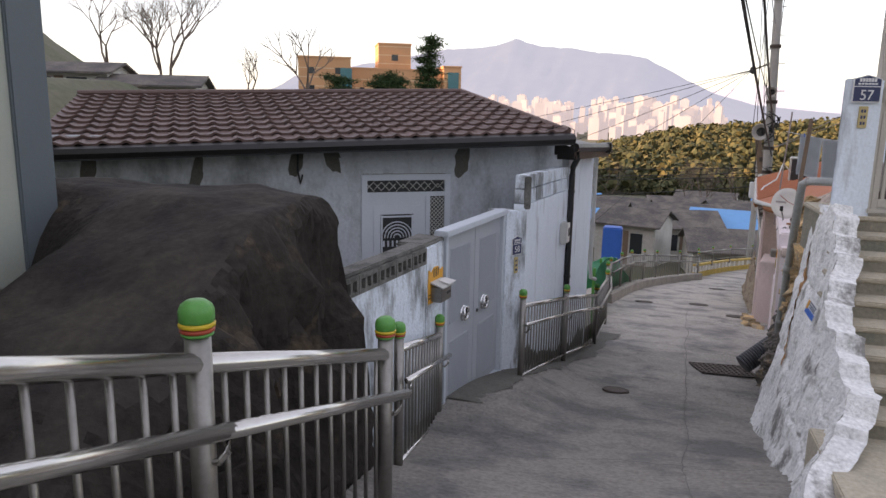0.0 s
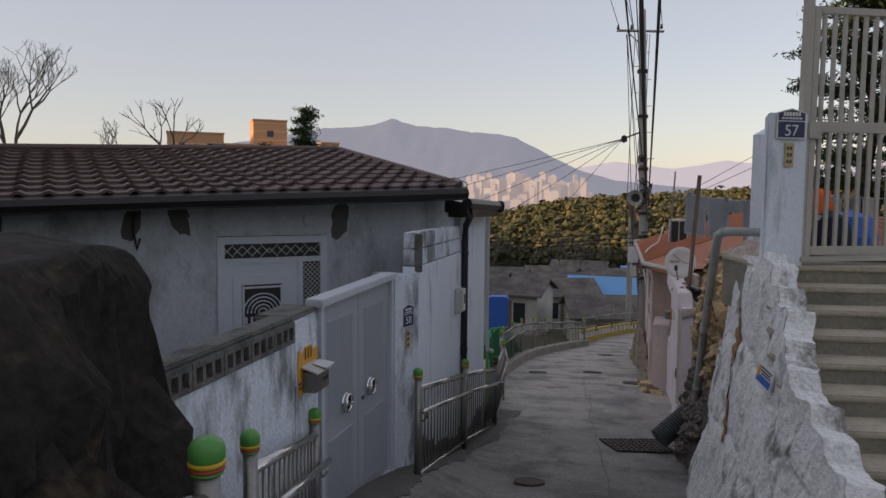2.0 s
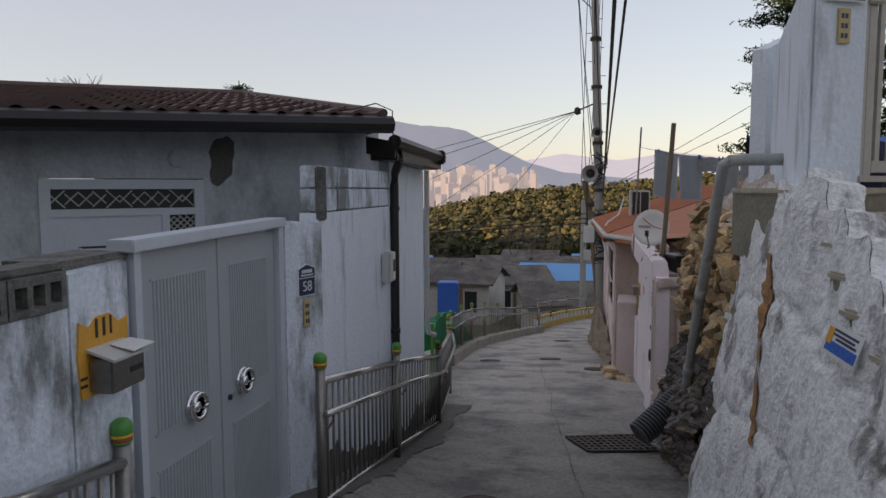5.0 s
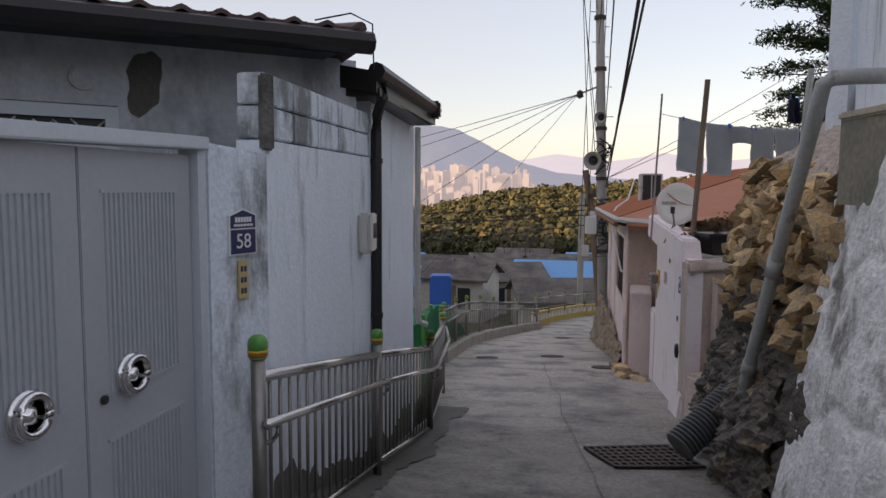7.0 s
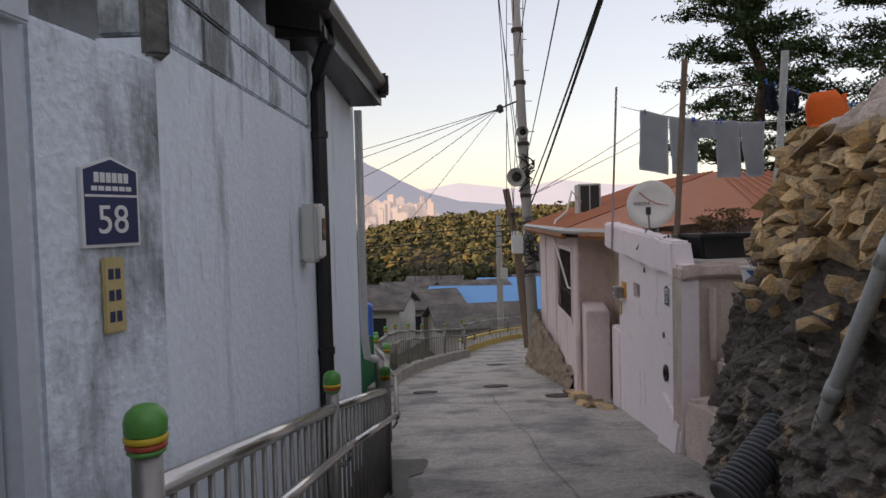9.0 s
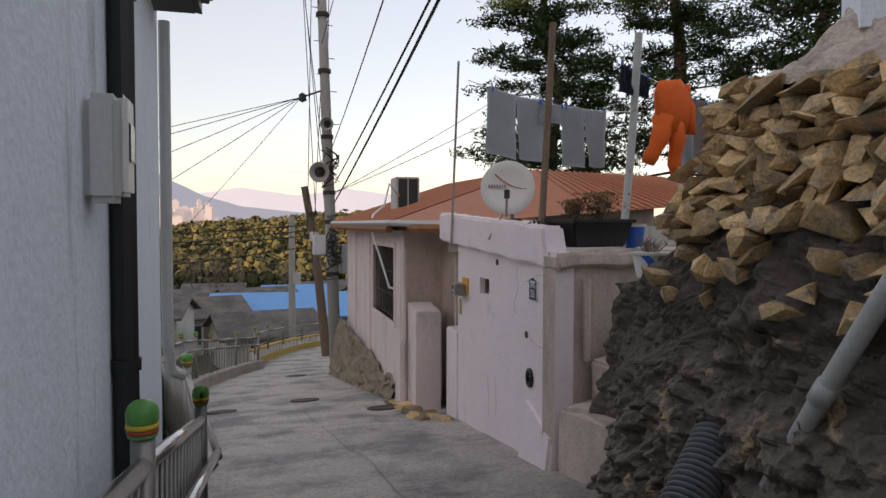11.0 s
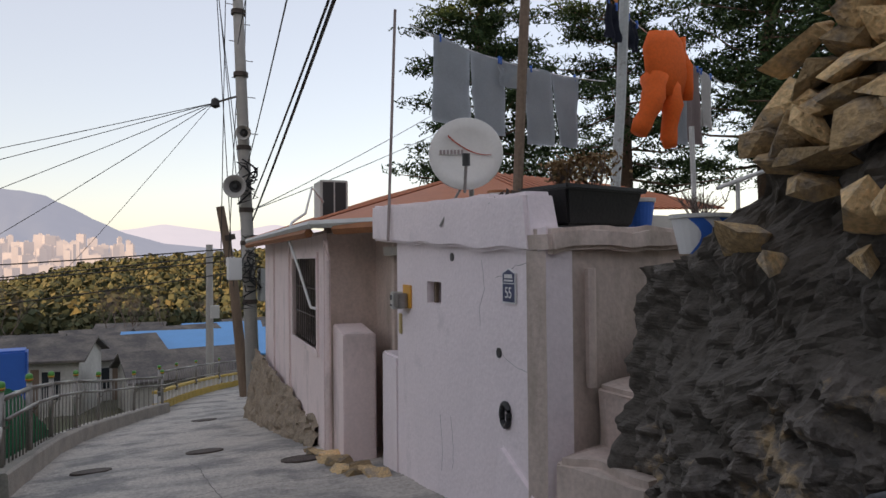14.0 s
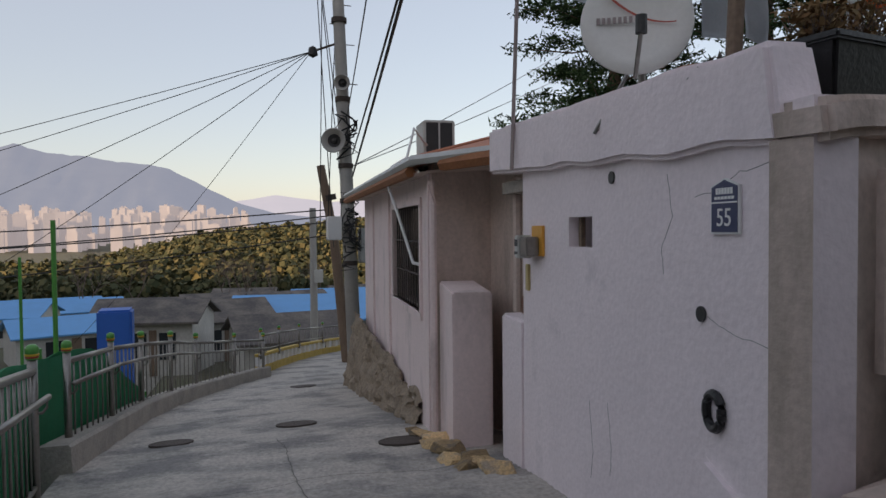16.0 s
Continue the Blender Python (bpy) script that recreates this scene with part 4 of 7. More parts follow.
for k, (z, x0, x1) in enumerate(((0.055, -0.1, 0.12), (0.03, -0.12, 0.1), (0.008, -0.06, 0.12))):
    ob = part("text_bar", box(x0, -0.0055, z - 0.007, x1, -0.004, z + 0.007), M_NAVY, leaflet)
    ob.matrix_basis = NM
ob = part("orange_mark", box(-0.14, -0.0065, -0.03, -0.09, -0.004, 0.06), M_CAT, leaflet)
ob.matrix_basis = NM

pillar = empty("gate_pillar", "white plastered gate pillar carrying a house number", "pillar")
PP0, PP1 = (4.04, 7.47), (4.40, 7.575)
shaft_plan = ((4.04, 7.47), (4.40, 7.575), (4.48, 7.88), (4.12, 7.80))
part("shaft", hexa([(x, y, z) for z in (0.9, 2.23) for x, y in shaft_plan], 0.012), M_WHITE, pillar)
part("side_wall", slab((4.125, 7.805), (4.98, 10.3), 0.95, 2.21, 1.0, 2.24, -0.15), M_WHITE, pillar)


def number_plate(name, label, num, m, s=1.0, w=0.19, h=0.235):
    e = empty(name, label, "house number", "house number plates")
    a, b = w / 2 * s, h / 2 * s

    def pent(i, y0, y1):
        pts = [(-a + i, -b + i), (a - i, -b + i), (a - i, b * 0.72 - i * 0.5), (0, b - i), (-a + i, b * 0.72 - i * 0.5)]
        vs = [(x, y0, z) for x, z in pts] + [(x, y1, z) for x, z in pts]
        return mesh(vs, [tuple(range(5)), tuple(range(9, 4, -1))] + [(i, (i + 1) % 5, 5 + (i + 1) % 5, 5 + i) for i in range(5)])
    for nm, i, y0, y1, mt in (("rim", 0, -0.012, 0, M_SIGNW), ("field", 0.008 * s, -0.0145, -0.011, M_NAVY)):
        ob = part(nm, pent(i, y0, y1), mt, e)
        ob.matrix_basis = m
    ob = part("rule", box(-a + 0.008, -0.016, 0.012 * s, a - 0.008, -0.0145, 0.018 * s), M_SIGNW, e)
    ob.matrix_basis = m
    for z, w2, hh in ((0.062, 0.62, 0.013), (0.034, 0.72, 0.006)):
        nb = 6
        for k in range(nb):
            x = -a * w2 + 2 * a * w2 * (k + 0.5) / nb
            ob = part("street_name_bar", box(x - a * w2 / nb * 0.8, -0.0155, (z - hh) * s, x + a * w2 / nb * 0.8, -0.0145, (z + hh) * s), M_SIGNW, e)
            ob.matrix_basis = m
    words("number", num, 0.105 * s, m @ Matrix.Translation((0, -0.0155, -0.05 * s)) @ Matrix.Rotation(radians(90), 4, 'X'), M_SIGNW, e)
    return e


number_plate("number_plate", "navy and white house number plate reading 57 on a pillar", "57", frame2(PP0, PP1, 0.20, 0.012, 2.14), 1.25, 0.21, 0.2)


def name_plate(m, w, h, label):
    e = empty("name_plate", label, "name plate", "name plates")
    ob = part("plate", box(-w / 2, -0.012, -h / 2, w / 2, 0, h / 2, 0.004), M_SIGNY, e)
    ob.matrix_basis = m
    for k in range(3):
        z = h * (0.28 - 0.28 * k)
        for x in (-0.2, 0.12):
            ob = part("character_bar", box(w * (x - 0.1), -0.014, z - h * 0.07, w * (x + 0.12), -0.012, z + h * 0.07), M_NAVY, e)
            ob.matrix_basis = m
    return e


name_plate(frame2(PP0, PP1, 0.20, 0.002, 1.88), 0.085, 0.2, "small ochre name plate on a white pillar")

bar_gate = empty("bar_gate", "tall beige steel bar gate atop the steps, closed", "gate")
BG0, BG1 = Vector((4.42, 7.60)), Vector((5.46, 7.88))
bl = (BG1 - BG0).length
M_BEIGE = mat("beige_gate_paint", (0.5, 0.46, 0.4), 0.5, 0.1, var=0.1, scale=4)


def bg(name, bm, label=""):
    ob = part(name, bm, M_BEIGE, bar_gate, label)
    ob.matrix_basis = frame2(BG0, BG1, 0, 0, 0)
    return ob


for x in (0.0, bl - 0.06):
    bg("stile", box(x, 0, 1.02, x + 0.06, 0.05, 3.12, 0.004))
for z, h in ((1.04, 0.07), (2.08, 0.09), (3.06, 0.06)):
    bg("rail", box(0.06, 0.003, z, bl - 0.06, 0.047, z + h, 0.004))
for k in range(10):
    x = 0.06 + (bl - 0.12) * (k + 0.5) / 10
    bg("bar", box(x - 0.016, 0.012, 1.11, x + 0.016, 0.036, 2.08))
    bg("bar", box(x - 0.016, 0.012, 2.17, x + 0.016, 0.036, 3.06))
bg("outer_jamb", box(-0.07, -0.01, 1.0, -0.01, 0.06, 3.2))
bg("lock_case", box(-0.03, -0.03, 2.02, 0.09, 0.0, 2.16, 0.01))
bg("threshold", box(-0.05, -0.04, 0.985, bl + 0.05, 0.06, 1.02))
part("hinge_pillar", slab((5.5, 7.88), (5.85, 7.98), 0.9, 2.9, 0.9, 2.9, 0.34, 0.01), M_WHITE, bar_gate)
# yard behind the gate
tagged(part("yard_slab", box(4.85, 8.0, 0.55, 9.5, 10.4, 0.95), M_CONC), "bare concrete yard behind the gate", "yard", kind="structure")
bin_ = empty("sack_pile", "blue and dark bundles stacked in the yard", "bundle")
for (x, y, r, mt) in ((5.3, 9.3, 0.22, M_CLOTHD), (5.65, 9.6, 0.26, M_BLUE), (4.95, 9.5, 0.2, M_CLOTHT)):
    part("sack", lathe([(0.0, 0), (r, 0.02), (r * 1.1, 0.2), (r * 0.8, 0.42), (0, 0.5)], 10, Matrix.Translation((x, y, 0.9))), mt, bin_)

# ------------------------------------------------------------------ drain pipe, corrugated hose, grate, manholes
dp = empty("drain_pipe", "grey painted drain pipe leaning down a wall with chipped paint", "pipe")
part("pipe_run", tube([(4.55, 8.80, 1.17), (4.2, 8.84, 1.17), (4.09, 8.87, 1.165), (4.05, 8.9, 1.13), (4.05, 8.955, 1.0), (4.12, 9.58, 0.0), (4.185, 10.08, -0.8), (4.26, 10.67, -1.8)], 0.046, 12), M_PIPE, dp, smooth=True)
for a, b in (((4.115, 9.54, 0.06), (4.125, 9.62, -0.06)), ((4.185, 10.07, -0.78), (4.19, 10.13, -0.88))):
    part("coupling", tube([a, b], 0.054, 12), M_PIPE, dp, smooth=True)
hose = empty("corrugated_hose", "dark grey corrugated drain hose beside an iron grate", "hose")
h0, h1 = Vector((4.52, 11.0, -1.22)), Vector((3.86, 10.72, -1.72))
for k in range(22):
    p = h0.lerp(h1, k / 22)
    q = h0.lerp(h1, (k + 0.8) / 22)
    part("ring", tube([p, p.lerp(q, 0.3), p.lerp(q, 0.7), q], [0.12, 0.145, 0.145, 0.12], 16), M_HOSE, hose, smooth=True)

grate = empty("drain_grate", "square iron drain grate set in the lane", "drain grate")
GC = [Vector((3.17, 11.50)), Vector((3.32, 10.72)), Vector((4.14, 10.80)), Vector((4.05, 11.68))]


def grate_pt(u, v, dz=0.0):
    p = GC[1].lerp(GC[2], u).lerp(GC[0].lerp(GC[3], u), v)
    return Vector((p.x, p.y, ground_z(p.x, p.y) + 0.012 + dz))


part("pit", mesh([grate_pt(*c, -0.006) for c in ((0, 0), (1, 0), (1, 1), (0, 1))] + [grate_pt(*c, -0.012) for c in ((0, 0), (1, 0), (1, 1), (0, 1))], BOXF), M_DARK, grate)
for k in range(12):
    u0, u1 = k / 11.5, k / 11.5 + 0.035
    u1 = min(u1, 1.0)
    part("bar", hexa([grate_pt(u0, 0), grate_pt(u1, 0), grate_pt(u1, 1), grate_pt(u0, 1), grate_pt(u0, 0, 0.016), grate_pt(u1, 0, 0.016), grate_pt(u1, 1, 0.016), grate_pt(u0, 1, 0.016)]), M_IRON, grate)
for k in range(7):
    v0, v1 = k / 6.5, min(1, k / 6.5 + 0.06)
    part("cross_bar", hexa([grate_pt(0, v0, 0.002), grate_pt(1, v0, 0.002), grate_pt(1, v1, 0.002), grate_pt(0, v1, 0.002), grate_pt(0, v0, 0.018), grate_pt(1, v0, 0.018), grate_pt(1, v1, 0.018), grate_pt(0, v1, 0.018)]), M_IRON, grate)


def manhole(x, y, r):
    z = ground_z(x, y)
    s = math.atan2(ground_z(x, y + 0.3) - ground_z(x, y - 0.3), 0.6)
    m = Matrix.Translation((x, y, z)) @ Matrix.Rotation(s, 4, 'X')
    e = empty("manhole_cover", "small round rusty iron cover in the concrete lane", "manhole cover", "manhole covers")
    part("rim", lathe([(r, 0.0), (r, 0.02), (r * 0.9, 0.022), (r * 0.9, 0.012)], 24, m), M_IRON, e)
    part("lid", lathe([(r * 0.88, 0.0), (r * 0.88, 0.018), (r * 0.5, 0.02), (0.0, 0.02)], 24, m), M_IRON, e)


for x, y, r in ((2.14, 8.8, 0.17), (4.62, 17.9, 0.26), (3.88, 20.2, 0.26), (2.4, 19.6, 0.24), (4.9, 26.2, 0.28)):
    manhole(x, y, r)

# ------------------------------------------------------------------ rubble wall between pipe and house 55


def rubble_face(y, z):
    base = float(np.interp(y, (8.6, 9.2, 10.2, 11.0, 11.5, 12.0, 12.5), (3.98, 4.08, 4.2, 4.34, 4.44, 4.58, 4.82)))
    lean = 0.17 * (z + 1.3)
    return base + lean


RUB_Y, RUB_Z = (8.5, 9.0, 9.6, 10.4, 10.9, 11.3, 11.7, 12.0, 12.6), (0.7, 0.68, 0.68, 0.72, 0.84, 0.42, -0.25, -0.47, -0.55)


def rubble(u, v):
    y = lerp(8.5, 12.6, u)
    top = float(np.interp(y, RUB_Y, RUB_Z))
    z = lerp(-2.3, top, v)
    x = rubble_face(y, z)
    bulge = 0.08 * (1 - ramp(z, -0.4, 0.1))
    d = (0.05 + bulge) * (nz(x, y, z, 1.9) + 0.7 * nz(x, y, z, 4.5)) + 0.06 * nz(x, y, z, 10) + 0.035 * nz(x, y, z, 24) + 0.05 * bulge
    return (x - d, y + 0.4 * d, z)


rw = empty("rubble_wall", "dark rubble retaining wall with ochre fieldstones in mortar", "stone wall")
tagged(rw, kind="structure")
part("mortar_body", sheet(130, 130, rubble), M_MORTAR, rw)
low = part("rock_foot", sheet(170, 90, lambda u, v: (lambda p: (p[0] - 0.01 - 0.06 * nz(p[1], p[2], 0, 3) - 0.08 * nz(p[1], p[2], 4, 8) + 0.09 * abs(nz(p[1], p[2], 9, 5)) - 0.045 * nz(p[1], p[2], 2, 17) - 0.05 * math.sin(v * 3.14), p[1], p[2]))(rubble(lerp(0.22, 0.97, u), lerp(0.0, 0.55, v)))), M_FOOT, rw)


def crown(u, v):
    """Rough cement skin that leans back above the stones."""
    y = lerp(8.55, 11.15, u)
    z0 = float(np.interp(y, RUB_Y, RUB_Z)) - 0.06
    z = z0 + (0.72 - 0.45 * ramp(y, 10.5, 11.15)) * v
    x = rubble_face(y, z0) - 0.05 * (1 - v) + 0.62 * v
    d = 0.05 * nz(x, y, z, 3) + 0.03 * nz(x, y, z, 9) + 0.012 * nz(x, y, z, 24)
    return (x - d, y, z + d)


part("cement_crown", sheet(110, 50, crown), M_CROWN, rw, "rough pinkish cement crown")
tagged(part("upper_wall", slab((5.35, 10.75), (4.93, 10.32), 1.0, 2.5, 1.0, 2.3, -0.15), M_WHITE), "white plastered yard wall above the rubble", "wall", kind="structure")


def stone_mesh(seed):
    """An angular split stone: the hull of points scattered in a block."""
    rnd = random.Random(seed)
    bm = bmesh.new()
    for _ in range(13):
        p = Vector((rnd.uniform(-1, 1), rnd.uniform(-1, 1), rnd.uniform(-1, 1)))
        p /= max(abs(p.x), abs(p.y), abs(p.z)) ** 0.75
        bm.verts.new(p)
    bmesh.ops.convex_hull(bm, input=bm.verts)
    bmesh.ops.delete(bm, geom=[v for v in bm.verts if not v.link_faces], context='VERTS')
    me = bpy.data.meshes.new("stone")
    bm.to_mesh(me)
    bm.free()
    me.materials.append(M_STONE)
    return me


STONES = [stone_mesh(s) for s in range(12)]
rnd = random.Random(11)
z = -0.5
count = 0
while z < 0.9:
    hgt = rnd.uniform(0.075, 0.125)
    y = 8.75 + rnd.uniform(0, 0.2)
    while y < 12.1:
        w = rnd.choice((rnd.uniform(0.08, 0.16), rnd.uniform(0.12, 0.3)))
        top = float(np.interp(y, RUB_Y, RUB_Z))
        if z < top - 0.03 and y + w < 11.75 and (z > -0.12 or rnd.random() < 0.3) and count < 300:
            o = new("stone", STONES[rnd.randrange(12)])
            o.parent = rw
            o.matrix_basis = Matrix.Translation((rubble_face(y, z) - 0.02 - rnd.uniform(0, 0.07), y + w / 2, z)) @ Euler((rnd.gauss(-0.35, 0.4), rnd.uniform(-0.5, 0.5), rnd.uniform(-0.5, 0.5))).to_matrix().to_4x4() @ Matrix.Diagonal((0.12, w * 0.55, hgt * rnd.uniform(0.4, 0.75), 1))
            count += 1
        y += w * 0.92
    z += hgt * 0.95

# ------------------------------------------------------------------ house 55: lilac outbuilding with roof terrace
A55, B55 = (5.06, 16.12), (4.615, 13.07)      # far to near, the thickness lies behind
h55 = empty("lilac_outbuilding", "pale lilac plastered outbuilding with flat roof terrace", "outbuilding")
L55 = math.hypot(A55[0] - B55[0], A55[1] - B55[1])


def f55(name, x0, x1, z0, z1, m=M_LAV, t=0.18, out=0.0, bevel=0.0, label=""):
    ob = part(name, box(x0, -out, z0, x1, t - out, z1, bevel), m, h55, label)
    ob.matrix_basis = frame2(A55, B55, 0, 0, 0)
    return ob


hx0, hx1, hz0, hz1 = 0.92, 1.28, -0.87, -0.68
f55("front_wall", 0, hx0, -2.9, -0.3)
f55("front_wall", hx1, L55, -2.7, -0.3)
f55("front_wall", hx0, hx1, -2.8, hz0)
f55("front_wall", hx0, hx1, hz1, -0.3)
f55("vent_back", hx0, hx1, hz0 - 0.05, hz1 + 0.05, M_DARK, 0.02, -0.17)
f55("vent_jamb", hx0 + 0.02, hx0 + 0.06, hz0, hz1, M_WOOD, 0.03, -0.06)
f55("low_return", -0.55, 0.0, -2.9, -1.47, out=0.012, bevel=0.02)
bm = hexa([(-0.65, -0.09, -0.28), (L55 - 0.12, -0.05, -0.46), (L55 - 0.12, 0.2, -0.46), (-0.65, 0.2, -0.28),
           (-0.65, -0.09, 0.10), (L55 - 0.18, -0.05, -0.07), (L55 - 0.18, 0.16, -0.07), (-0.65, 0.16, 0.10)], 0.025)
bmesh.ops.subdivide_edges(bm, edges=[e for e in bm.edges if e.calc_length() > 1.5], cuts=24)
for v in bm.verts:
    k = nz(v.co.x * 2.5, v.co.z * 3, 1)
    v.co.z += 0.025 * k
    v.co.y += 0.012 * nz(v.co.x * 3, v.co.z * 5, 7)
ob = part("terrace_parapet", bm, M_LAV, h55, "thick uneven plaster parapet")
ob.matrix_basis = frame2(A55, B55, 0, 0, 0)
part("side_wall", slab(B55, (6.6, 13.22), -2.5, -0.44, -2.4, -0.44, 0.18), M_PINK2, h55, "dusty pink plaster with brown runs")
bm = hexa([(4.60, 12.99, -0.45), (6.6, 13.12, -0.42), (6.6, 13.4, -0.42), (4.6, 13.3, -0.45), (4.60, 13.0, -0.30), (6.6, 13.13, -0.27), (6.6, 13.4, -0.27), (4.6, 13.3, -0.30)], 0.03)
bmesh.ops.subdivide_edges(bm, edges=[e for e in bm.edges if e.calc_length() > 1.0], cuts=20)
for v in bm.verts:
    v.co.z += 0.03 * nz(v.co.x, v.co.y, v.co.z, 4)
    v.co.y += 0.02 * nz(v.co.x, v.co.z, 2, 5)
part("terrace_edge", bm, M_PINK2, h55)
part("terrace", mesh([(4.72, 13.2, -0.34), (7.5, 13.3, -0.31), (8.2, 17.6, -0.31), (5.3, 17.0, -0.34), (4.72, 13.2, -0.44), (7.5, 13.3, -0.44), (8.2, 17.6, -0.44), (5.3, 17.0, -0.44)], BOXF), M_CONC, h55)
part("side_pipe_cover", tube([(4.93, 13.04, -0.55), (4.94, 13.05, -1.28)], 0.035, 6), M_PINK2, h55)
# side steps
for nm, c, bev in (("side_step", (4.96, 12.35, -2.3, 6.3, 13.06, -1.26), 0.03), ("side_step", (5.25, 12.5, -2.2, 6.3, 13.06, -0.98), 0.03), ("side_step", (4.62, 12.30, -2.5, 5.6, 13.02, -1.62), 0.04)):
    bm = box(*c, bev)
    bmesh.ops.subdivide_edges(bm, edges=[e for e in bm.edges if e.calc_length() > 0.3], cuts=6)
    for v in bm.verts:
        v.co += 0.05 * noise.noise_vector(v.co * 2.5)
    part(nm, bm, M_PINK2, h55, "rough cement step")
bm = hexa([(L55 - 0.75, -0.10, -2.6), (L55 - 0.02, -0.10, -2.6), (L55 - 0.02, 0.1, -2.6), (L55 - 0.75, 0.1, -2.6), (L55 - 0.62, -0.03, -1.72), (L55 - 0.02, -0.03, -1.95), (L55 - 0.02, 0.1, -1.95), (L55 - 0.62, 0.1, -1.72)], 0.03)
ob = part("foot_buttress", bm, M_LAV, h55)
ob.matrix_basis = frame2(A55, B55, 0, 0, 0)
for x, z in ((L55 - 0.66, -1.13), (1.55, -0.47)):
    ob = part("drain_hole", lathe([(0.035, 0), (0.035, 0.01), (0.0, 0.01)], 14, frame2(A55, B55, x, 0.0, z) @ Matrix.Rotation(radians(90), 4, 'X')), M_DARK, h55)
ring = part("rubber_ring", tube([frame2(A55, B55, L55 - 0.55, 0.015, -1.53) @ Vector((0.055 * math.cos(a), 0, 0.075 * math.sin(a))) for a in np.linspace(0, 2 * math.pi, 24)], 0.02, 8), M_BLACKP, None)
tagged(ring, "black rubber ring fixed to a lilac wall", "ring")
number_plate("number_plate", "navy and white house number plate reading 55 on lilac plaster", "55", frame2(A55, B55, L55 - 0.48, 0.002, -0.665), 1.0, 0.19, 0.23)
number_plate("number_plate", "navy and white house number plate reading 58 on a flaking pier", "58", frame2(PR0, PR1, 0.22, 0.002, 0.30), 1.0, 0.185, 0.235)
name_plate(frame2(PR0, PR1, 0.22, 0.002, 0.055), 0.07, 0.2, "narrow wooden name plate below a house number")


def power_meter(m, label):
    e = empty("power_meter", label, "meter")
    for nm, bm, mt in (("back_plate", box(-0.03, -0.02, -0.02, 0.2, 0, 0.2, 0.004), M_CAT), ("case", box(-0.02, -0.12, -0.02, 0.14, -0.02, 0.12, 0.01), M_STEELD),
                       ("dial_box", box(-0.10, -0.13, -0.04, -0.02, -0.02, 0.13, 0.008), M_GREYBOX), ("display", box(-0.09, -0.133, 0.05, -0.03, -0.129, 0.1), M_DARK)):
        ob = part(nm, bm, mt, e)
        ob.matrix_basis = m
    for x in (-0.08, -0.04):
        ob = part("socket", lathe([(0.011, 0), (0.011, 0.006), (0, 0.006)], 10, Matrix.Translation((x, -0.129, 0.0)) @ Matrix.Rotation(radians(90), 4, 'X')), M_DARK, e)
        ob.matrix_basis = m


power_meter(frame2(A55, B55, 0.28, 0.0, -0.93), "grey electricity meter with an orange back plate on a wall")
ob = part("switch_plate", box(0.1, -0.02, -1.22, 0.17, 0, -1.02, 0.005), M_SIGNY, None)
ob.matrix_basis = frame2(A55, B55, 0, 0, 0)
tagged(ob, "narrow old bell plate on a lilac wall", "bell plate")
# striped mailbox by the gate of 58
mail = empty("mailbox", "grey metal mailbox with an orange animal-shaped back panel", "mailbox")
fm = frame2(PL0, PL1, 0.22, 0.0, 0.25) @ Matrix.Diagonal((0.82, 0.82, 0.82, 1))
pts = [(-0.2, -0.22), (0.16, -0.22), (0.2, 0.05), (0.2, 0.15), (0.12, 0.13), (0.05, 0.19), (-0.06, 0.19), (-0.12, 0.14), (-0.2, 0.18), (-0.22, 0.0)]
vs = [(x, -0.012, z) for x, z in pts] + [(x, 0, z) for x, z in pts]
npt = len(pts)
ob = part("back_panel", mesh(vs, [tuple(range(npt)), tuple(range(2 * npt - 1, npt - 1, -1))] + [(i, (i + 1) % npt, npt + (i + 1) % npt, npt + i) for i in range(npt)]), M_CAT, mail, "orange shaped panel")
ob.matrix_basis = fm
for nm, bm, mt in (("case", box(-0.15, -0.15, -0.2, 0.14, -0.012, -0.02, 0.01), M_STEELD), ("lid", hexa([(-0.16, -0.17, -0.03), (0.15, -0.17, -0.03), (0.15, -0.012, 0.02), (-0.16, -0.012, 0.02), (-0.16, -0.17, -0.015), (0.15, -0.17, -0.015), (0.15, -0.012, 0.035), (-0.16, -0.012, 0.035)]), M_GREYBOX),
                   ("stripe", box(-0.02, -0.016, 0.08, 0.0, -0.011, 0.18), M_DARK), ("stripe", box(0.04, -0.016, 0.08, 0.055, -0.011, 0.18), M_DARK), ("stripe", box(-0.08, -0.016, 0.08, -0.062, -0.011, 0.18), M_DARK),
                   ("letter", hexa([(-0.02, -0.19, 0.0), (0.16, -0.2, 0.01), (0.16, -0.05, 0.03), (-0.02, -0.05, 0.03), (-0.02, -0.19, 0.006), (0.16, -0.2, 0.016), (0.16, -0.05, 0.036), (-0.02, -0.05, 0.036)]), M_SIGNW),
                   ("slot", box(0.0, -0.154, -0.12, 0.11, -0.149, -0.09), M_DARK), ("stripe", box(-0.21, -0.016, -0.16, -0.16, -0.011, -0.145), M_DARK), ("stripe", box(-0.21, -0.016, -0.12, -0.16, -0.011, -0.105), M_DARK)):
    ob = part(nm, bm, mt, mail)
    ob.matrix_basis = fm

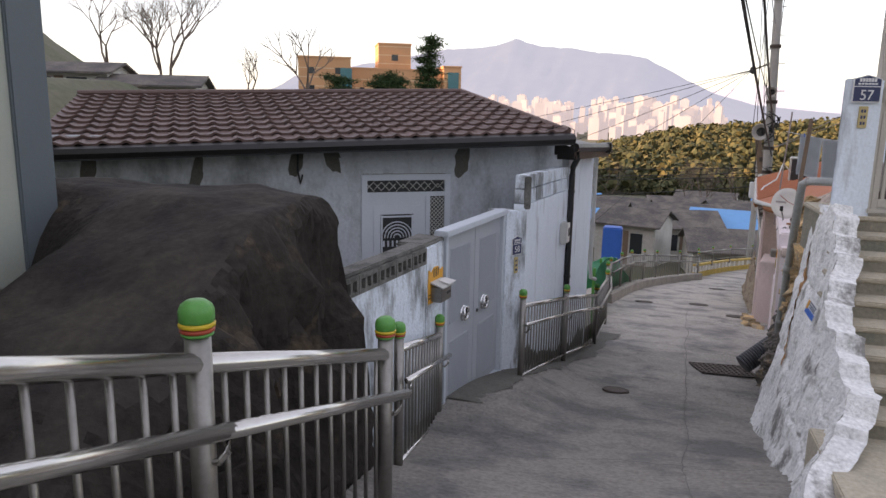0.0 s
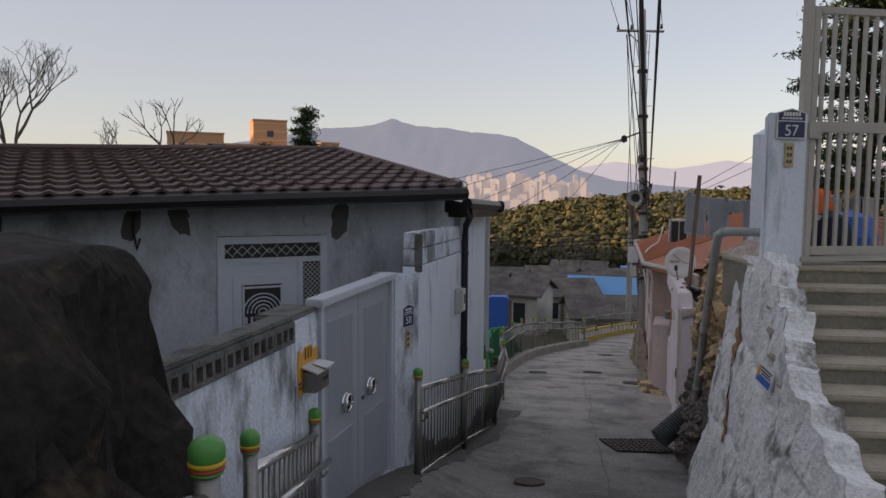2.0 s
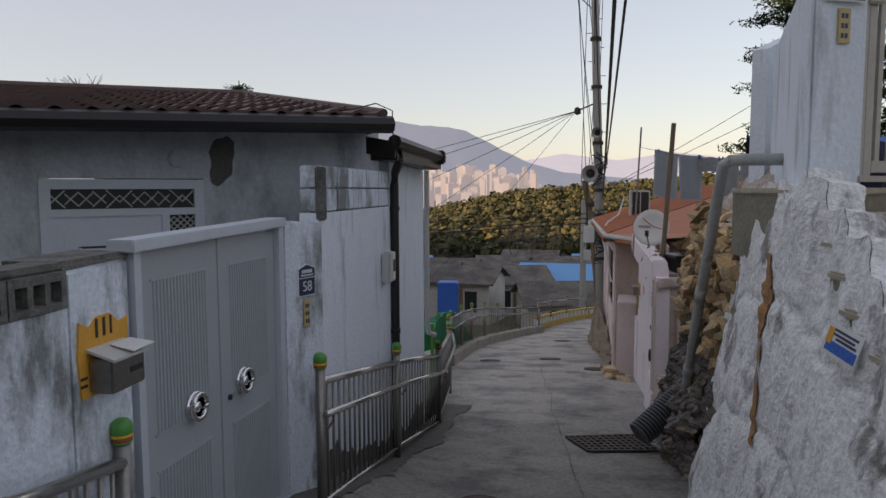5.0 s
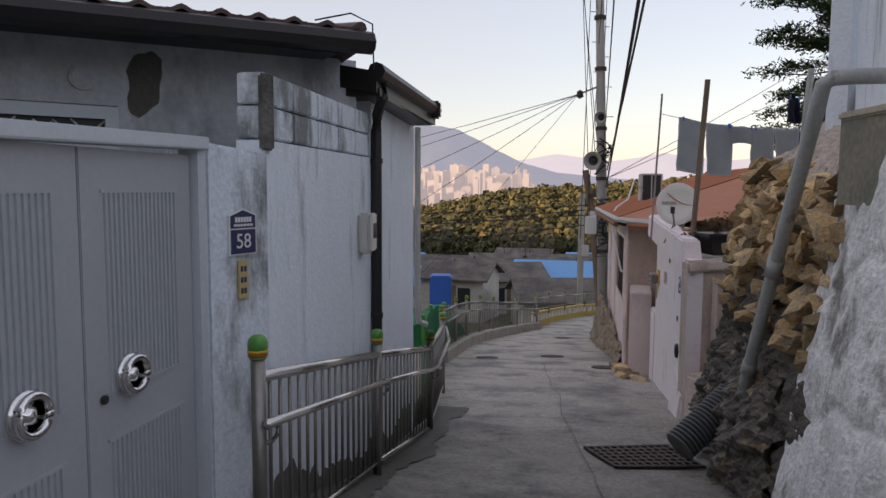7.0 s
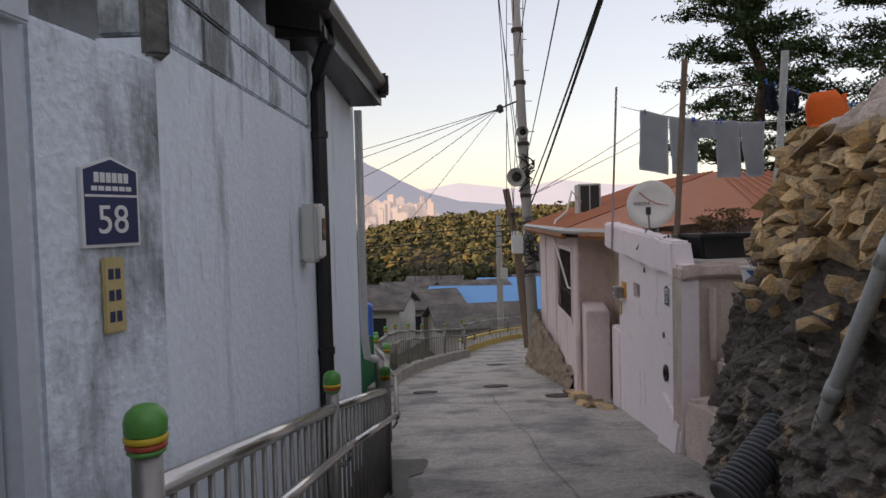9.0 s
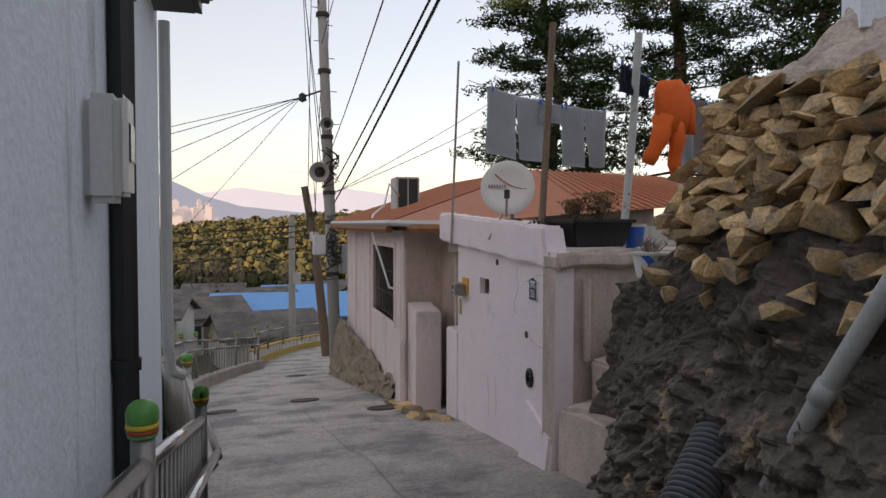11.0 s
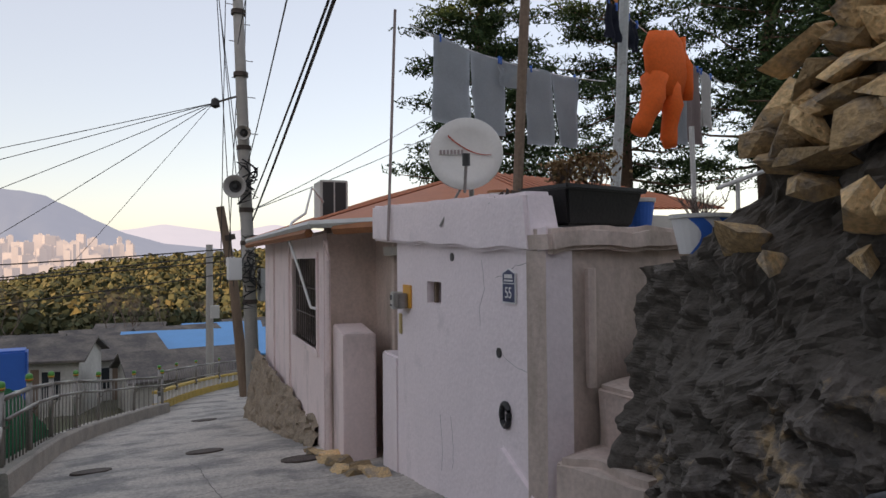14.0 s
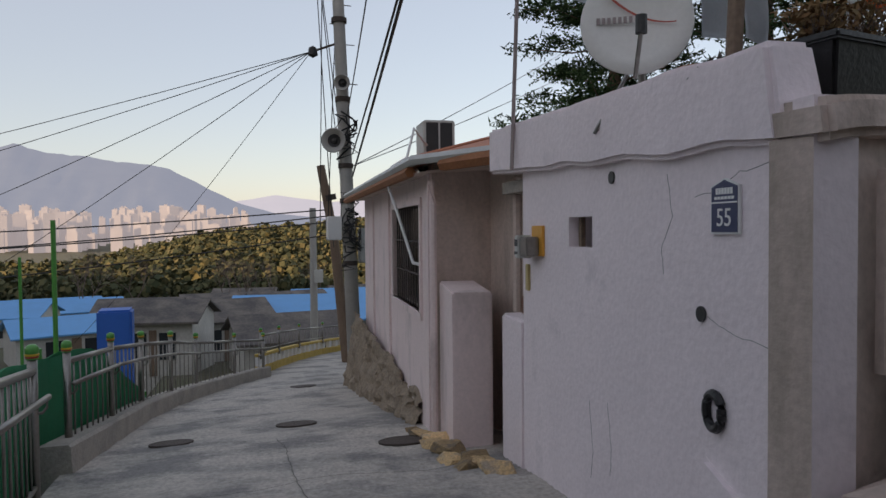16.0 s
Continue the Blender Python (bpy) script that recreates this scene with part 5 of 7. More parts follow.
for pts in ([(L55 - 0.62, -1.14), (L55 - 0.45, -1.19), (L55 - 0.3, -1.2), (L55 - 0.05, -1.23)], [(L55 - 0.95, -0.5), (L55 - 0.9, -0.7), (L55 - 1.0, -0.85), (L55 - 0.98, -1.0)], [(L55 - 0.15, -0.5), (L55 - 0.4, -0.53), (L55 - 0.55, -0.6), (L55 - 0.75, -0.62)],
            [(L55 - 1.6, -1.75), (L55 - 1.55, -2.0), (L55 - 1.57, -2.2)], [(L55 - 1.85, -1.8), (L55 - 1.8, -2.1), (L55 - 1.83, -2.3)]):
    dense = []
    for a, b in zip(pts, pts[1:]):
        for k in range(6):
            t = k / 6
            dense.append((lerp(a[0], b[0], t) + 0.012 * nz(a[0] * 9, t * 5, 2), lerp(a[1], b[1], t) + 0.012 * nz(a[1] * 9, t * 5, 7)))
    o = part("plaster_crack", tube([(x, -0.0005, z) for x, z in dense], 0.0014, 4), M_JOINT, h55)
    o.matrix_basis = frame2(A55, B55, 0, 0, 0)

# ------------------------------------------------------------------ pink house below, with orange roof
pink = empty("pink_house", "faded pink low house with orange sheet roof and rubble footing", "house")
FA, FB = (6.05, 25.2), (5.06, 18.25)
FL = math.hypot(FA[0] - FB[0], FA[1] - FB[1])


def fp(name, bm, m, label="", par=None):
    ob = part(name, bm, m, par or pink, label)
    if par is None:
        ob.matrix_basis = frame2(FA, FB, 0, 0, 0)
    return ob


wx0, wx1, wz0, wz1 = FL - 2.85, FL - 0.65, -1.72, -0.46
fp("front_wall", box(0, 0, -4.6, wx0, 0.2, -0.1), M_PINK)
fp("front_wall", box(wx1, 0, -3.4, FL, 0.2, -0.1), M_PINK)
fp("front_wall", box(wx0, 0, -4.0, wx1, 0.2, wz0), M_PINK)
fp("front_wall", box(wx0, 0, wz1, wx1, 0.2, -0.1), M_PINK)
win = fp("window", box(wx0, 0.12, wz0, wx1, 0.14, wz1), M_GLASS, "dark window behind bars")
for x0, x1, z0, z1 in ((wx0 - 0.08, wx0, wz0 - 0.08, wz1 + 0.08), (wx1, wx1 + 0.08, wz0 - 0.08, wz1 + 0.08), (wx0, wx1, wz1, wz1 + 0.08), (wx0, wx1, wz0 - 0.08, wz0)):
    fp("frame", box(x0, -0.03, z0, x1, 0.1, z1), M_PINK, "", win)
for k in range(12):
    x = lerp(wx0, wx1, (k + 0.5) / 12)
    fp("bar", tube([(x, 0.04, wz0), (x, 0.04, wz1)], 0.012, 5), M_IRON, "", win)
for z in (-0.9, -1.3):
    fp("bar", tube([(wx0, 0.04, z), (wx1, 0.04, z)], 0.012, 5), M_IRON, "", win)
for x in (wx0 - 0.45, FL - 0.15, 1.6):
    fp("corner_strip", box(x, -0.035, -3.3, x + 0.1, 0.0, -0.12), M_PINK)
# the end wall's shade is put in with the darker pink
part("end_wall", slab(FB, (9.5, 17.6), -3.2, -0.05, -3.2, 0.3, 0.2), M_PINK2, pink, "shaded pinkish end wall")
part("pier", slab((5.12, 18.2), (4.90, 17.25), -3.2, -1.30, -3.2, -1.34, 0.38, 0.015), M_PINK, pink, "low pink wing wall")
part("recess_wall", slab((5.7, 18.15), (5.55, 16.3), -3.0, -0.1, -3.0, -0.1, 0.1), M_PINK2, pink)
part("recess_door", slab((5.62, 17.3), (5.5, 16.5), -3.0, -1.4, -3.0, -1.4, 0.03), M_RUSTMETAL, pink, "rusty brown low door")
part("downpipe", tube([(5.02, 18.15, -0.25), (5.0, 18.05, -0.5), (5.0, 18.05, -2.9)], 0.04, 8), M_PINK, pink)
part("downpipe", tube([(5.45, 17.0, -0.3), (5.4, 16.9, -0.45), (5.4, 16.9, -2.6)], 0.045, 8), M_PINK2, pink)
# roof
EZ = -0.02
R = [(5.75, 25.6, EZ), (4.80, 18.05, EZ), (5.2, 16.75, EZ - 0.02), (7.6, 16.7, 0.12), (13.5, 19.0, 0.45), (8.6, 20.2, 1.05), (8.8, 25.0, 1.0), (12.5, 21.0, 1.05)]
part("roof_sheet", mesh(R, [(0, 1, 5, 6), (1, 2, 3, 5), (3, 4, 7, 5), (5, 7, 6)]), M_ORANGE_ROOF, pink, "orange-red sheet roof")
for k in range(46):
    t = k / 45
    if t < 0.5:
        a = Vector(R[0]).lerp(Vector(R[1]), t * 2)
        b = Vector(R[6]).lerp(Vector(R[5]), t * 2)
    else:
        a = Vector(R[3]).lerp(Vector(R[4]), (t - 0.5) * 2)
        b = Vector(R[5]).lerp(Vector(R[7]), (t - 0.5) * 2)
    part("roof_rib", tube([a + Vector((0, 0, 0.02)), b + Vector((0, 0, 0.02))], 0.02, 4), M_ORANGE_ROOF, pink)
for a, b in ((R[0], R[1]), (R[1], R[2])):
    part("eave_board", tube([Vector(a) - Vector((0, 0, 0.02)), Vector(b) - Vector((0, 0, 0.02))], 0.055, 6), M_PVC, pink)
part("eave_gutter", tube([Vector((5.75, 25.6, -0.14)), Vector((4.84, 18.3, -0.14))], 0.06, 6), M_RUSTMETAL, pink, "rusty orange eave gutter")
part("eave_gutter", tube([Vector((4.95, 17.6, -0.12)), Vector((5.2, 16.6, -0.12))], 0.07, 6), M_RUSTMETAL, pink)
part("soffit", mesh([(5.75, 25.5, -0.16), (4.84, 18.1, -0.16), (5.2, 16.8, -0.16), (6.2, 17.2, -0.1), (6.6, 25.3, -0.1)], [(0, 1, 2, 3, 4)]), M_PINK2, pink)
# white hose from the outdoor unit
hosew = part("white_hose", tube([(6.0, 21.1, 0.5), (5.8, 21.1, 0.75), (5.65, 21.0, 0.3), (5.3, 20.6, 0.12), (5.05, 20.0, -0.1), (5.1, 19.6, -0.6), (5.15, 19.2, -1.15), (5.3, 18.6, -1.2)], 0.022, 6), M_SIGNW, None, smooth=True)
tagged(hosew, "loose white hose hanging from an outdoor unit", "hose")
# rubble footing of the pink house
foot = sheet(80, 16, lambda u, v: (lerp(5.28, 6.02, u) - 0.12 - 0.28 * (1 - v) * (0.6 + 0.4 * u) - 0.10 * nz(u * 30, v * 6, 0, 1.0) - 0.05 * nz(u * 80, v * 14, 0, 1), lerp(18.9, 25.6, u), lerp(ground_z(5.4, lerp(18.9, 25.6, u)) - 0.2, lerp(-2.75, -2.45, u) + 0.15 * nz(u * 10, 0, 0, 1), v)))
tagged(part("rubble_footing", foot, mat("ochre_rubble", (0.33, 0.26, 0.19), 0.95, var=0.4, scale=5, fine=30, bump=0.9, col2=(0.15, 0.12, 0.09), amt=0.7)), "rough ochre rubble footing under a pink wall", "footing", kind="structure")
for k in range(14):
    r = random.Random(k)
    o = new("loose_stone", STONES[k % 8])
    y = r.uniform(15.8, 18.6)
    x = 4.75 + r.uniform(-0.1, 0.15)
    s = r.uniform(0.05, 0.12)
    o.matrix_basis = Matrix.Translation((x, y, ground_z(x, y) + s * 0.3)) @ Matrix.Diagonal((s * 1.3, s * 1.5, s * 0.6, 1))
    tagged(o, "broken stone lying at the lane's edge", "stone", "loose stones")

# outdoor unit on the roof
ac = empty("outdoor_unit", "white air-conditioner outdoor unit with dark grille on a roof", "outdoor unit")
AM = Matrix.Translation((5.98, 21.2, 0.2)) @ Matrix.Rotation(radians(-8), 4, 'Z') @ Matrix.Diagonal((1.35, 1, 0.95, 1))
for nm, bm, mt in (("case", box(0, 0, 0, 0.36, 0.62, 0.74, 0.015), M_GREYBOX), ("grille", box(0.03, -0.006, 0.04, 0.17, 0.0, 0.70), M_DARK), ("grille", box(0.19, -0.006, 0.04, 0.33, 0.0, 0.70), M_DARK), ("foot", box(0.02, 0.04, -0.12, 0.34, 0.1, 0), M_IRON), ("foot", box(0.02, 0.5, -0.12, 0.34, 0.56, 0), M_IRON)):
    ob = part(nm, bm, mt, ac)
    ob.matrix_basis = AM

# ------------------------------------------------------------------ things on the terrace
dish = empty("satellite_dish", "white satellite dish with a red swoosh on a terrace parapet", "satellite dish")
DC = Vector((4.86, 14.4, 0.33))
DM = look(DC, DC + Vector((-0.55, -0.83, 0.12))) @ Matrix.Rotation(math.pi, 4, 'Y')
ob = part("reflector", lathe([(0.0, 0.0), (0.1, 0.004), (0.2, 0.018), (0.285, 0.042), (0.29, 0.036), (0.2, 0.008), (0.0, -0.01)], 40), M_DISH, dish, smooth=True)
ob.matrix_basis = DM
sw = sheet(24, 2, lambda u, v: (lerp(-0.2, 0.14, u) * -1, -0.02 + 0.16 * u * u + 0.006 + (v - 0.5) * (0.006 + 0.012 * u), 0.012 + 0.5 * (lerp(-0.2, 0.14, u) ** 2 + (0.16 * u * u) ** 2) + 0.004))
ob = part("red_swoosh", sw, M_RED, dish)
ob.matrix_basis = DM
for k in range(7):
    ob = part("logo_bar", box(-0.02 - k * 0.028 - 0.018, 0.0, 0.022, -0.02 - k * 0.028, 0.035, 0.026), M_CLOTHT, dish)
    ob.matrix_basis = DM
part("feed_arm", tube([DC + Vector((-0.05, -0.06, -0.30)), DC + Vector((-0.13, -0.22, -0.1))], 0.012, 6), M_STEELD, dish)
part("feed_horn", tube([DC + Vector((-0.13, -0.22, -0.12)), DC + Vector((-0.13, -0.22, -0.03))], 0.03, 10), M_DARK, dish)
part("mast", tube([DC + Vector((0.1, 0.1, -0.02)), DC + Vector((0.12, 0.1, -0.64))], 0.022, 8), M_STEELD, dish)
part("stay", tube([DC + Vector((0.0, 0.02, -0.2)), DC + Vector((-0.1, 0.25, -0.55))], 0.01, 6), M_STEELD, dish)

for nm, pts, r, mt, lab in (("laundry_pole", [(4.84, 13.7, -0.33), (4.97, 13.7, 1.9)], 0.035, M_WOOD, "weathered pinkish pole wired to a terrace parapet"),
                            ("antenna_rod", [(4.93, 16.05, -0.3), (5.05, 16.1, 2.05)], 0.016, M_CLOTHT, "thin rusty rod standing on a terrace"),
                            ("laundry_pole", [(6.36, 14.4, -0.32), (6.48, 14.4, 0.9), (6.56, 14.4, 2.15)], 0.045, M_PIPE, "tall grey pipe pole on a terrace"),
                            ("laundry_pole", [(6.5, 13.6, -0.32), (6.47, 13.6, 0.55)], 0.02, M_PVC, "short pale stick on a terrace")):
    tagged(part(nm, tube(pts, r, 8), mt), lab, "pole")
trough = empty("planter_trough", "big black plastic planter with dry shrubs on a parapet", "planter")
TM = Matrix.Translation((4.92, 13.24, -0.27)) @ Matrix.Rotation(radians(6), 4, 'Z')
ob = part("tub", hexa([(0.06, 0.05, 0), (0.68, 0.05, 0), (0.68, 0.4, 0), (0.06, 0.4, 0), (0, 0, 0.25), (0.75, 0, 0.25), (0.75, 0.46, 0.25), (0, 0.46, 0.25)], 0.015), M_BLACKP, trough)
ob.matrix_basis = TM
ob = part("rim", box(-0.02, -0.02, 0.23, 0.77, 0.48, 0.265, 0.01), M_BLACKP, trough)
ob.matrix_basis = TM


def twigs(n, spread, height, seed, r=0.004):
    rn = random.Random(seed)
    bm = bmesh.new()
    for _ in range(n):
        a, d = rn.uniform(0, 6.28), rn.uniform(0, spread * 0.4)
        p = Vector((d * math.cos(a), d * math.sin(a), 0))
        q = p + Vector((rn.uniform(-1, 1) * spread, rn.uniform(-1, 1) * spread, height * rn.uniform(0.5, 1)))
        m = p.lerp(q, 0.55) + Vector((rn.uniform(-1, 1), rn.uniform(-1, 1), 0)) * spread * 0.15
        tube([p, m, q], [r, r * 0.7, r * 0.3], 3, False, bm)
        for _ in range(3):
            tube([m, m + Vector((rn.uniform(-1, 1) * spread * 0.5, rn.uniform(-1, 1) * spread * 0.5, height * rn.uniform(0.1, 0.4)))], [r * 0.6, r * 0.2], 3, False, bm)
    return bm


def leafy(n, rad, hgt, seed, s=0.02):
    rn = random.Random(seed)
    bm = bmesh.new()
    for _ in range(n):
        p = Vector((rn.gauss(0, rad * 0.5), rn.gauss(0, rad * 0.5), hgt * (0.2 + 0.8 * rn.random() ** 0.7)))
        a = Vector((rn.uniform(-1, 1), rn.uniform(-1, 1), rn.uniform(-1, 1))) * s
        b = Vector((rn.uniform(-1, 1), rn.uniform(-1, 1), rn.uniform(-1, 1))) * s * 0.6
        bm.faces.new([bm.verts.new(v) for v in (p - a, p + b, p + a, p - b)])
    return bm


for x, y, rr, hh in ((0.2, 0.24, 0.1, 0.2), (0.52, 0.24, 0.18, 0.28)):
    ob = part("dry_shrub", leafy(500, rr, hh, int(x * 100)), M_DRY, trough, "brown dried shrub")
    ob.matrix_basis = TM @ Matrix.Translation((x, y, 0.25))
    ob = part("twig_bunch", twigs(24, rr, hh, 5), M_TWIG, trough)
    ob.matrix_basis = TM @ Matrix.Translation((x, y, 0.25))


def pot(x, y, z, r, h, mt, label, rim=M_GREYBOX, plant=0, mt2=None):
    e = empty("flower_pot", label, "pot", "terrace pots")
    m = Matrix.Translation((x, y, z))
    part("body", lathe([(r * 0.72, 0), (r * 0.98, h * 0.9), (r * 0.9, h * 0.9), (r * 0.7, 0.03), (0, 0.03)], 22, m), mt, e, smooth=False)
    part("rim", lathe([(r * 0.97, h * 0.88), (r * 1.06, h * 0.9), (r * 1.06, h), (r * 0.96, h)], 22, m), rim, e)
    part("soil", lathe([(0, h * 0.86), (r * 0.92, h * 0.86), (r * 0.92, h * 0.84), (0, h * 0.84)], 16, m), M_BARK, e)
    if mt2:
        for a0 in (3.6, 4.6, 5.5):
            part("swirl", sheet(6, 8, lambda u, v: m @ Vector(((r * (0.735 + 0.25 * v) + 0.003) * math.cos(a0 + (u - 0.5) * 0.5 + 0.5 * math.sin(v * 3)), (r * (0.735 + 0.25 * v) + 0.003) * math.sin(a0 + (u - 0.5) * 0.5 + 0.5 * math.sin(v * 3)), h * 0.88 * v))), mt2, e)
    if plant:
        o = part("dry_plant", twigs(plant, r * 0.9, h * 0.9, 3), M_TWIG, e)
        o.matrix_basis = m @ Matrix.Translation((0, 0, h * 0.85))


pot(4.94, 12.2, -0.47, 0.15, 0.2, M_SIGNW, "white and blue plastic pot with dry twigs on rubble", plant=26, mt2=M_BLUE)
pot(4.90, 13.98, -0.15, 0.09, 0.16, M_DISH, "small cream pot with a brown rim on a parapet", M_RUSTMETAL)
pot(5.85, 13.55, -0.31, 0.11, 0.26, M_BLUE, "blue glazed pot on a terrace")
pot(6.9, 13.9, -0.31, 0.2, 0.14, mat("pale_pink_plastic", (0.6, 0.45, 0.43), 0.5, var=0.05), "pale pink plastic basin on a terrace")
tagged(part("rubble_heap", leafy(60, 0.12, 0.08, 9, 0.05), M_MORTAR), "cement lumps at a pole's foot", "cement").matrix_basis = Matrix.Translation((4.84, 13.7, -0.12))
# low cream shed edge behind the terrace
tagged(part("terrace_curb", box(6.9, 14.6, -0.32, 9.5, 14.8, -0.08, 0.01), M_HOUSEW), "low cream-painted kerb on a terrace", "kerb")
rail = empty("terrace_rail", "thin pale hand rail rising behind a terrace", "rail")
part("bar", tube([(7.0, 13.8, 0.1), (8.8, 13.2, 0.75)], 0.02, 6), M_PVC, rail)
for x, y, z in ((7.2, 13.75, 0.15), (8.7, 13.25, 0.72)):
    part("post", tube([(x, y, z), (x, y, -0.6)], 0.02, 6), M_PVC, rail)


# ------------------------------------------------------------------ laundry
def line_at(a, b, t, sag):
    p = Vector(a).lerp(Vector(b), t)
    p.z -= sag * 4 * t * (1 - t)
    return p


CL0, CL1 = (4.86, 15.4, 1.66), (7.4, 15.6, 1.48)
tagged(part("clothes_line", tube([line_at(CL0, CL1, k / 16, 0.10) for k in range(17)], 0.005, 4), M_SIGNW), "thin white clothes line over a terrace", "clothes line")
CL2, CL3 = (6.53, 14.4, 1.72), (9.4, 15.4, 1.55)
tagged(part("clothes_line", tube([line_at(CL2, CL3, k / 16, 0.08) for k in range(17)], 0.005, 4), M_SIGNW), "thin white clothes line over a terrace", "clothes line")


def garment(a, b, t0, t1, drop, sag, mt, label, legs=True, seed=0, cat="trousers"):
    A, B = line_at(a, b, t0, sag), line_at(a, b, t1, sag)

    def leg(u, v, u0, u1):
        uu = lerp(u0, u1, u)
        p = A.lerp(B, uu)
        p.z -= drop * v
        f = 0.05 * math.sin(uu * 9 + seed) * v + 0.03 * nz(uu * 4, v * 3, seed)
        return p + Vector((0.02 * nz(v * 3, uu, seed), f, 0.015 * math.sin(uu * 7 + seed)))
    e = empty(cat.replace(" ", "_"), label, cat, "washing on the line")
    if legs:
        part("leg", sheet(8, 14, lambda u, v: leg(u, v, 0.02, 0.46 + 0.04 * (1 - v)), 0.02), mt, e, smooth=True)
        part("leg", sheet(8, 14, lambda u, v: leg(u, v * 0.96, 0.54 - 0.04 * (1 - v), 0.98), 0.02), mt, e, smooth=True)
    else:
        part("cloth", sheet(10, 14, lambda u, v: leg(u, v, 0, 1), 0.02), mt, e, smooth=True)
    for k in (0.1, 0.9):
        p = A.lerp(B, k)
        part("peg", box(p.x - 0.008, p.y - 0.012, p.z - 0.04, p.x + 0.008, p.y + 0.012, p.z + 0.03), M_BLUE, e)


garment(CL0, CL1, 0.10, 0.44, 0.80, 0.10, M_CLOTH, "grey cotton trousers pegged on a line", True, 1)
garment(CL0, CL1, 0.40, 0.56, 0.25, 0.10, M_CLOTH, "grey cotton cloth pegged on a line", False, 4, "cloth")
garment(CL0, CL1, 0.54, 0.84, 0.78, 0.10, M_CLOTH, "grey cotton trousers pegged on a line", True, 6)
garment(CL2, CL3, 0.27, 0.43, 0.95, 0.08, M_CLOTH, "grey trousers hanging behind a work suit", True, 2)
garment(CL2, CL3, 0.44, 0.56, 0.85, 0.08, M_CLOTHT, "taupe shirt pegged on a line", False, 3, "shirt")
garment(CL2, CL3, 0.57, 0.68, 0.6, 0.08, M_CLOTHW, "pale towel pegged on a line", False, 5, "towel")
garment(CL2, CL3, 0.02, 0.09, 0.28, 0.08, M_CLOTHD, "dark navy socks hanging by a pole", True, 7, "socks")
garment(CL2, CL3, -0.10, -0.04, 0.34, 0.08, M_CLOTHD, "dark navy cloth hanging by a pole", False, 8, "cloth")
# orange work suit
suit = empty("work_suit", "bright orange work suit hanging from a line", "work suit", "washing on the line")
SP = Vector((7.14, 14.52, 1.66))


def limb(name, p, q, w0, w1, seed):
    p, q = SP + Vector(p), SP + Vector(q)
    pts = [p.lerp(q, k / 6) + Vector((0.015 * nz(k, seed, 0), 0.03 * math.sin(k + seed), 0)) for k in range(7)]
    part(name, tube(pts, [lerp(w0, w1, k / 6) * (1 + 0.12 * math.sin(k * 2.3 + seed)) for k in range(7)], 12), M_ORANGE, suit, smooth=True)


bm = tube([SP + Vector((-0.02, 0, 0.02)), SP + Vector((0, 0, -0.1)), SP + Vector((0.05, 0, -0.35)), SP + Vector((0.03, 0, -0.6))], [0.16, 0.25, 0.27, 0.2], 14)
for v in bm.verts:
    v.co.y = lerp(SP.y, v.co.y, 0.45)
    v.co.z += 0.012 * math.sin(v.co.z * 70)
part("body", bm, M_ORANGE, suit, smooth=True)
limb("sleeve", (0.2, 0, -0.02), (0.33, 0, -0.6), 0.09, 0.06, 1)
limb("leg", (-0.08, 0, -0.45), (-0.3, 0, -0.98), 0.13, 0.08, 2)
limb("leg", (0.08, 0, -0.5), (0.1, 0, -1.08), 0.11, 0.07, 3)

# ------------------------------------------------------------------ utility poles and wires
pole = empty("utility_pole", "tall concrete utility pole with loudspeakers and cable bundles", "utility pole")
PX, PY = 6.62, 28.9


def pole_x(z):
    return PX - 0.035 * (z + 3)


part("shaft", tube([(pole_x(z), PY, z) for z in (-5.2, 0, 4, 8.6)], [0.19, 0.17, 0.15, 0.13], 14), M_CONPOLE, pole, smooth=True)
for z in (-1.6, 0.0, 0.9, 2.6, 4.6, 6.3):
    part("collar", tube([(pole_x(z), PY, z - 0.06), (pole_x(z), PY, z + 0.06)], 0.2, 12), M_IRON, pole)
part("crossarm", tube([(pole_x(7.8) - 0.95, PY, 7.85), (pole_x(7.8) + 0.8, PY, 7.78)], 0.05, 6), M_CONPOLE, pole)
part("arm_brace", tube([(pole_x(7.8) - 0.6, PY, 7.83), (pole_x(7.2), PY, 7.25)], 0.025, 5), M_CONPOLE, pole)
for x in (-0.9, -0.4, 0.7):
    part("insulator", lathe([(0.04, 0), (0.06, 0.06), (0.03, 0.1), (0.05, 0.16), (0, 0.18)], 10, Matrix.Translation((pole_x(7.8) + x, PY, 7.88))), M_DARK, pole)
for k in range(9):
    part("step_bolt", tube([(pole_x(k) - 0.12, PY, 3.0 + k * 0.5), (pole_x(k) - 0.3 * (1 if k % 2 else -1), PY, 3.0 + k * 0.5)], 0.012, 4), M_IRON, pole)
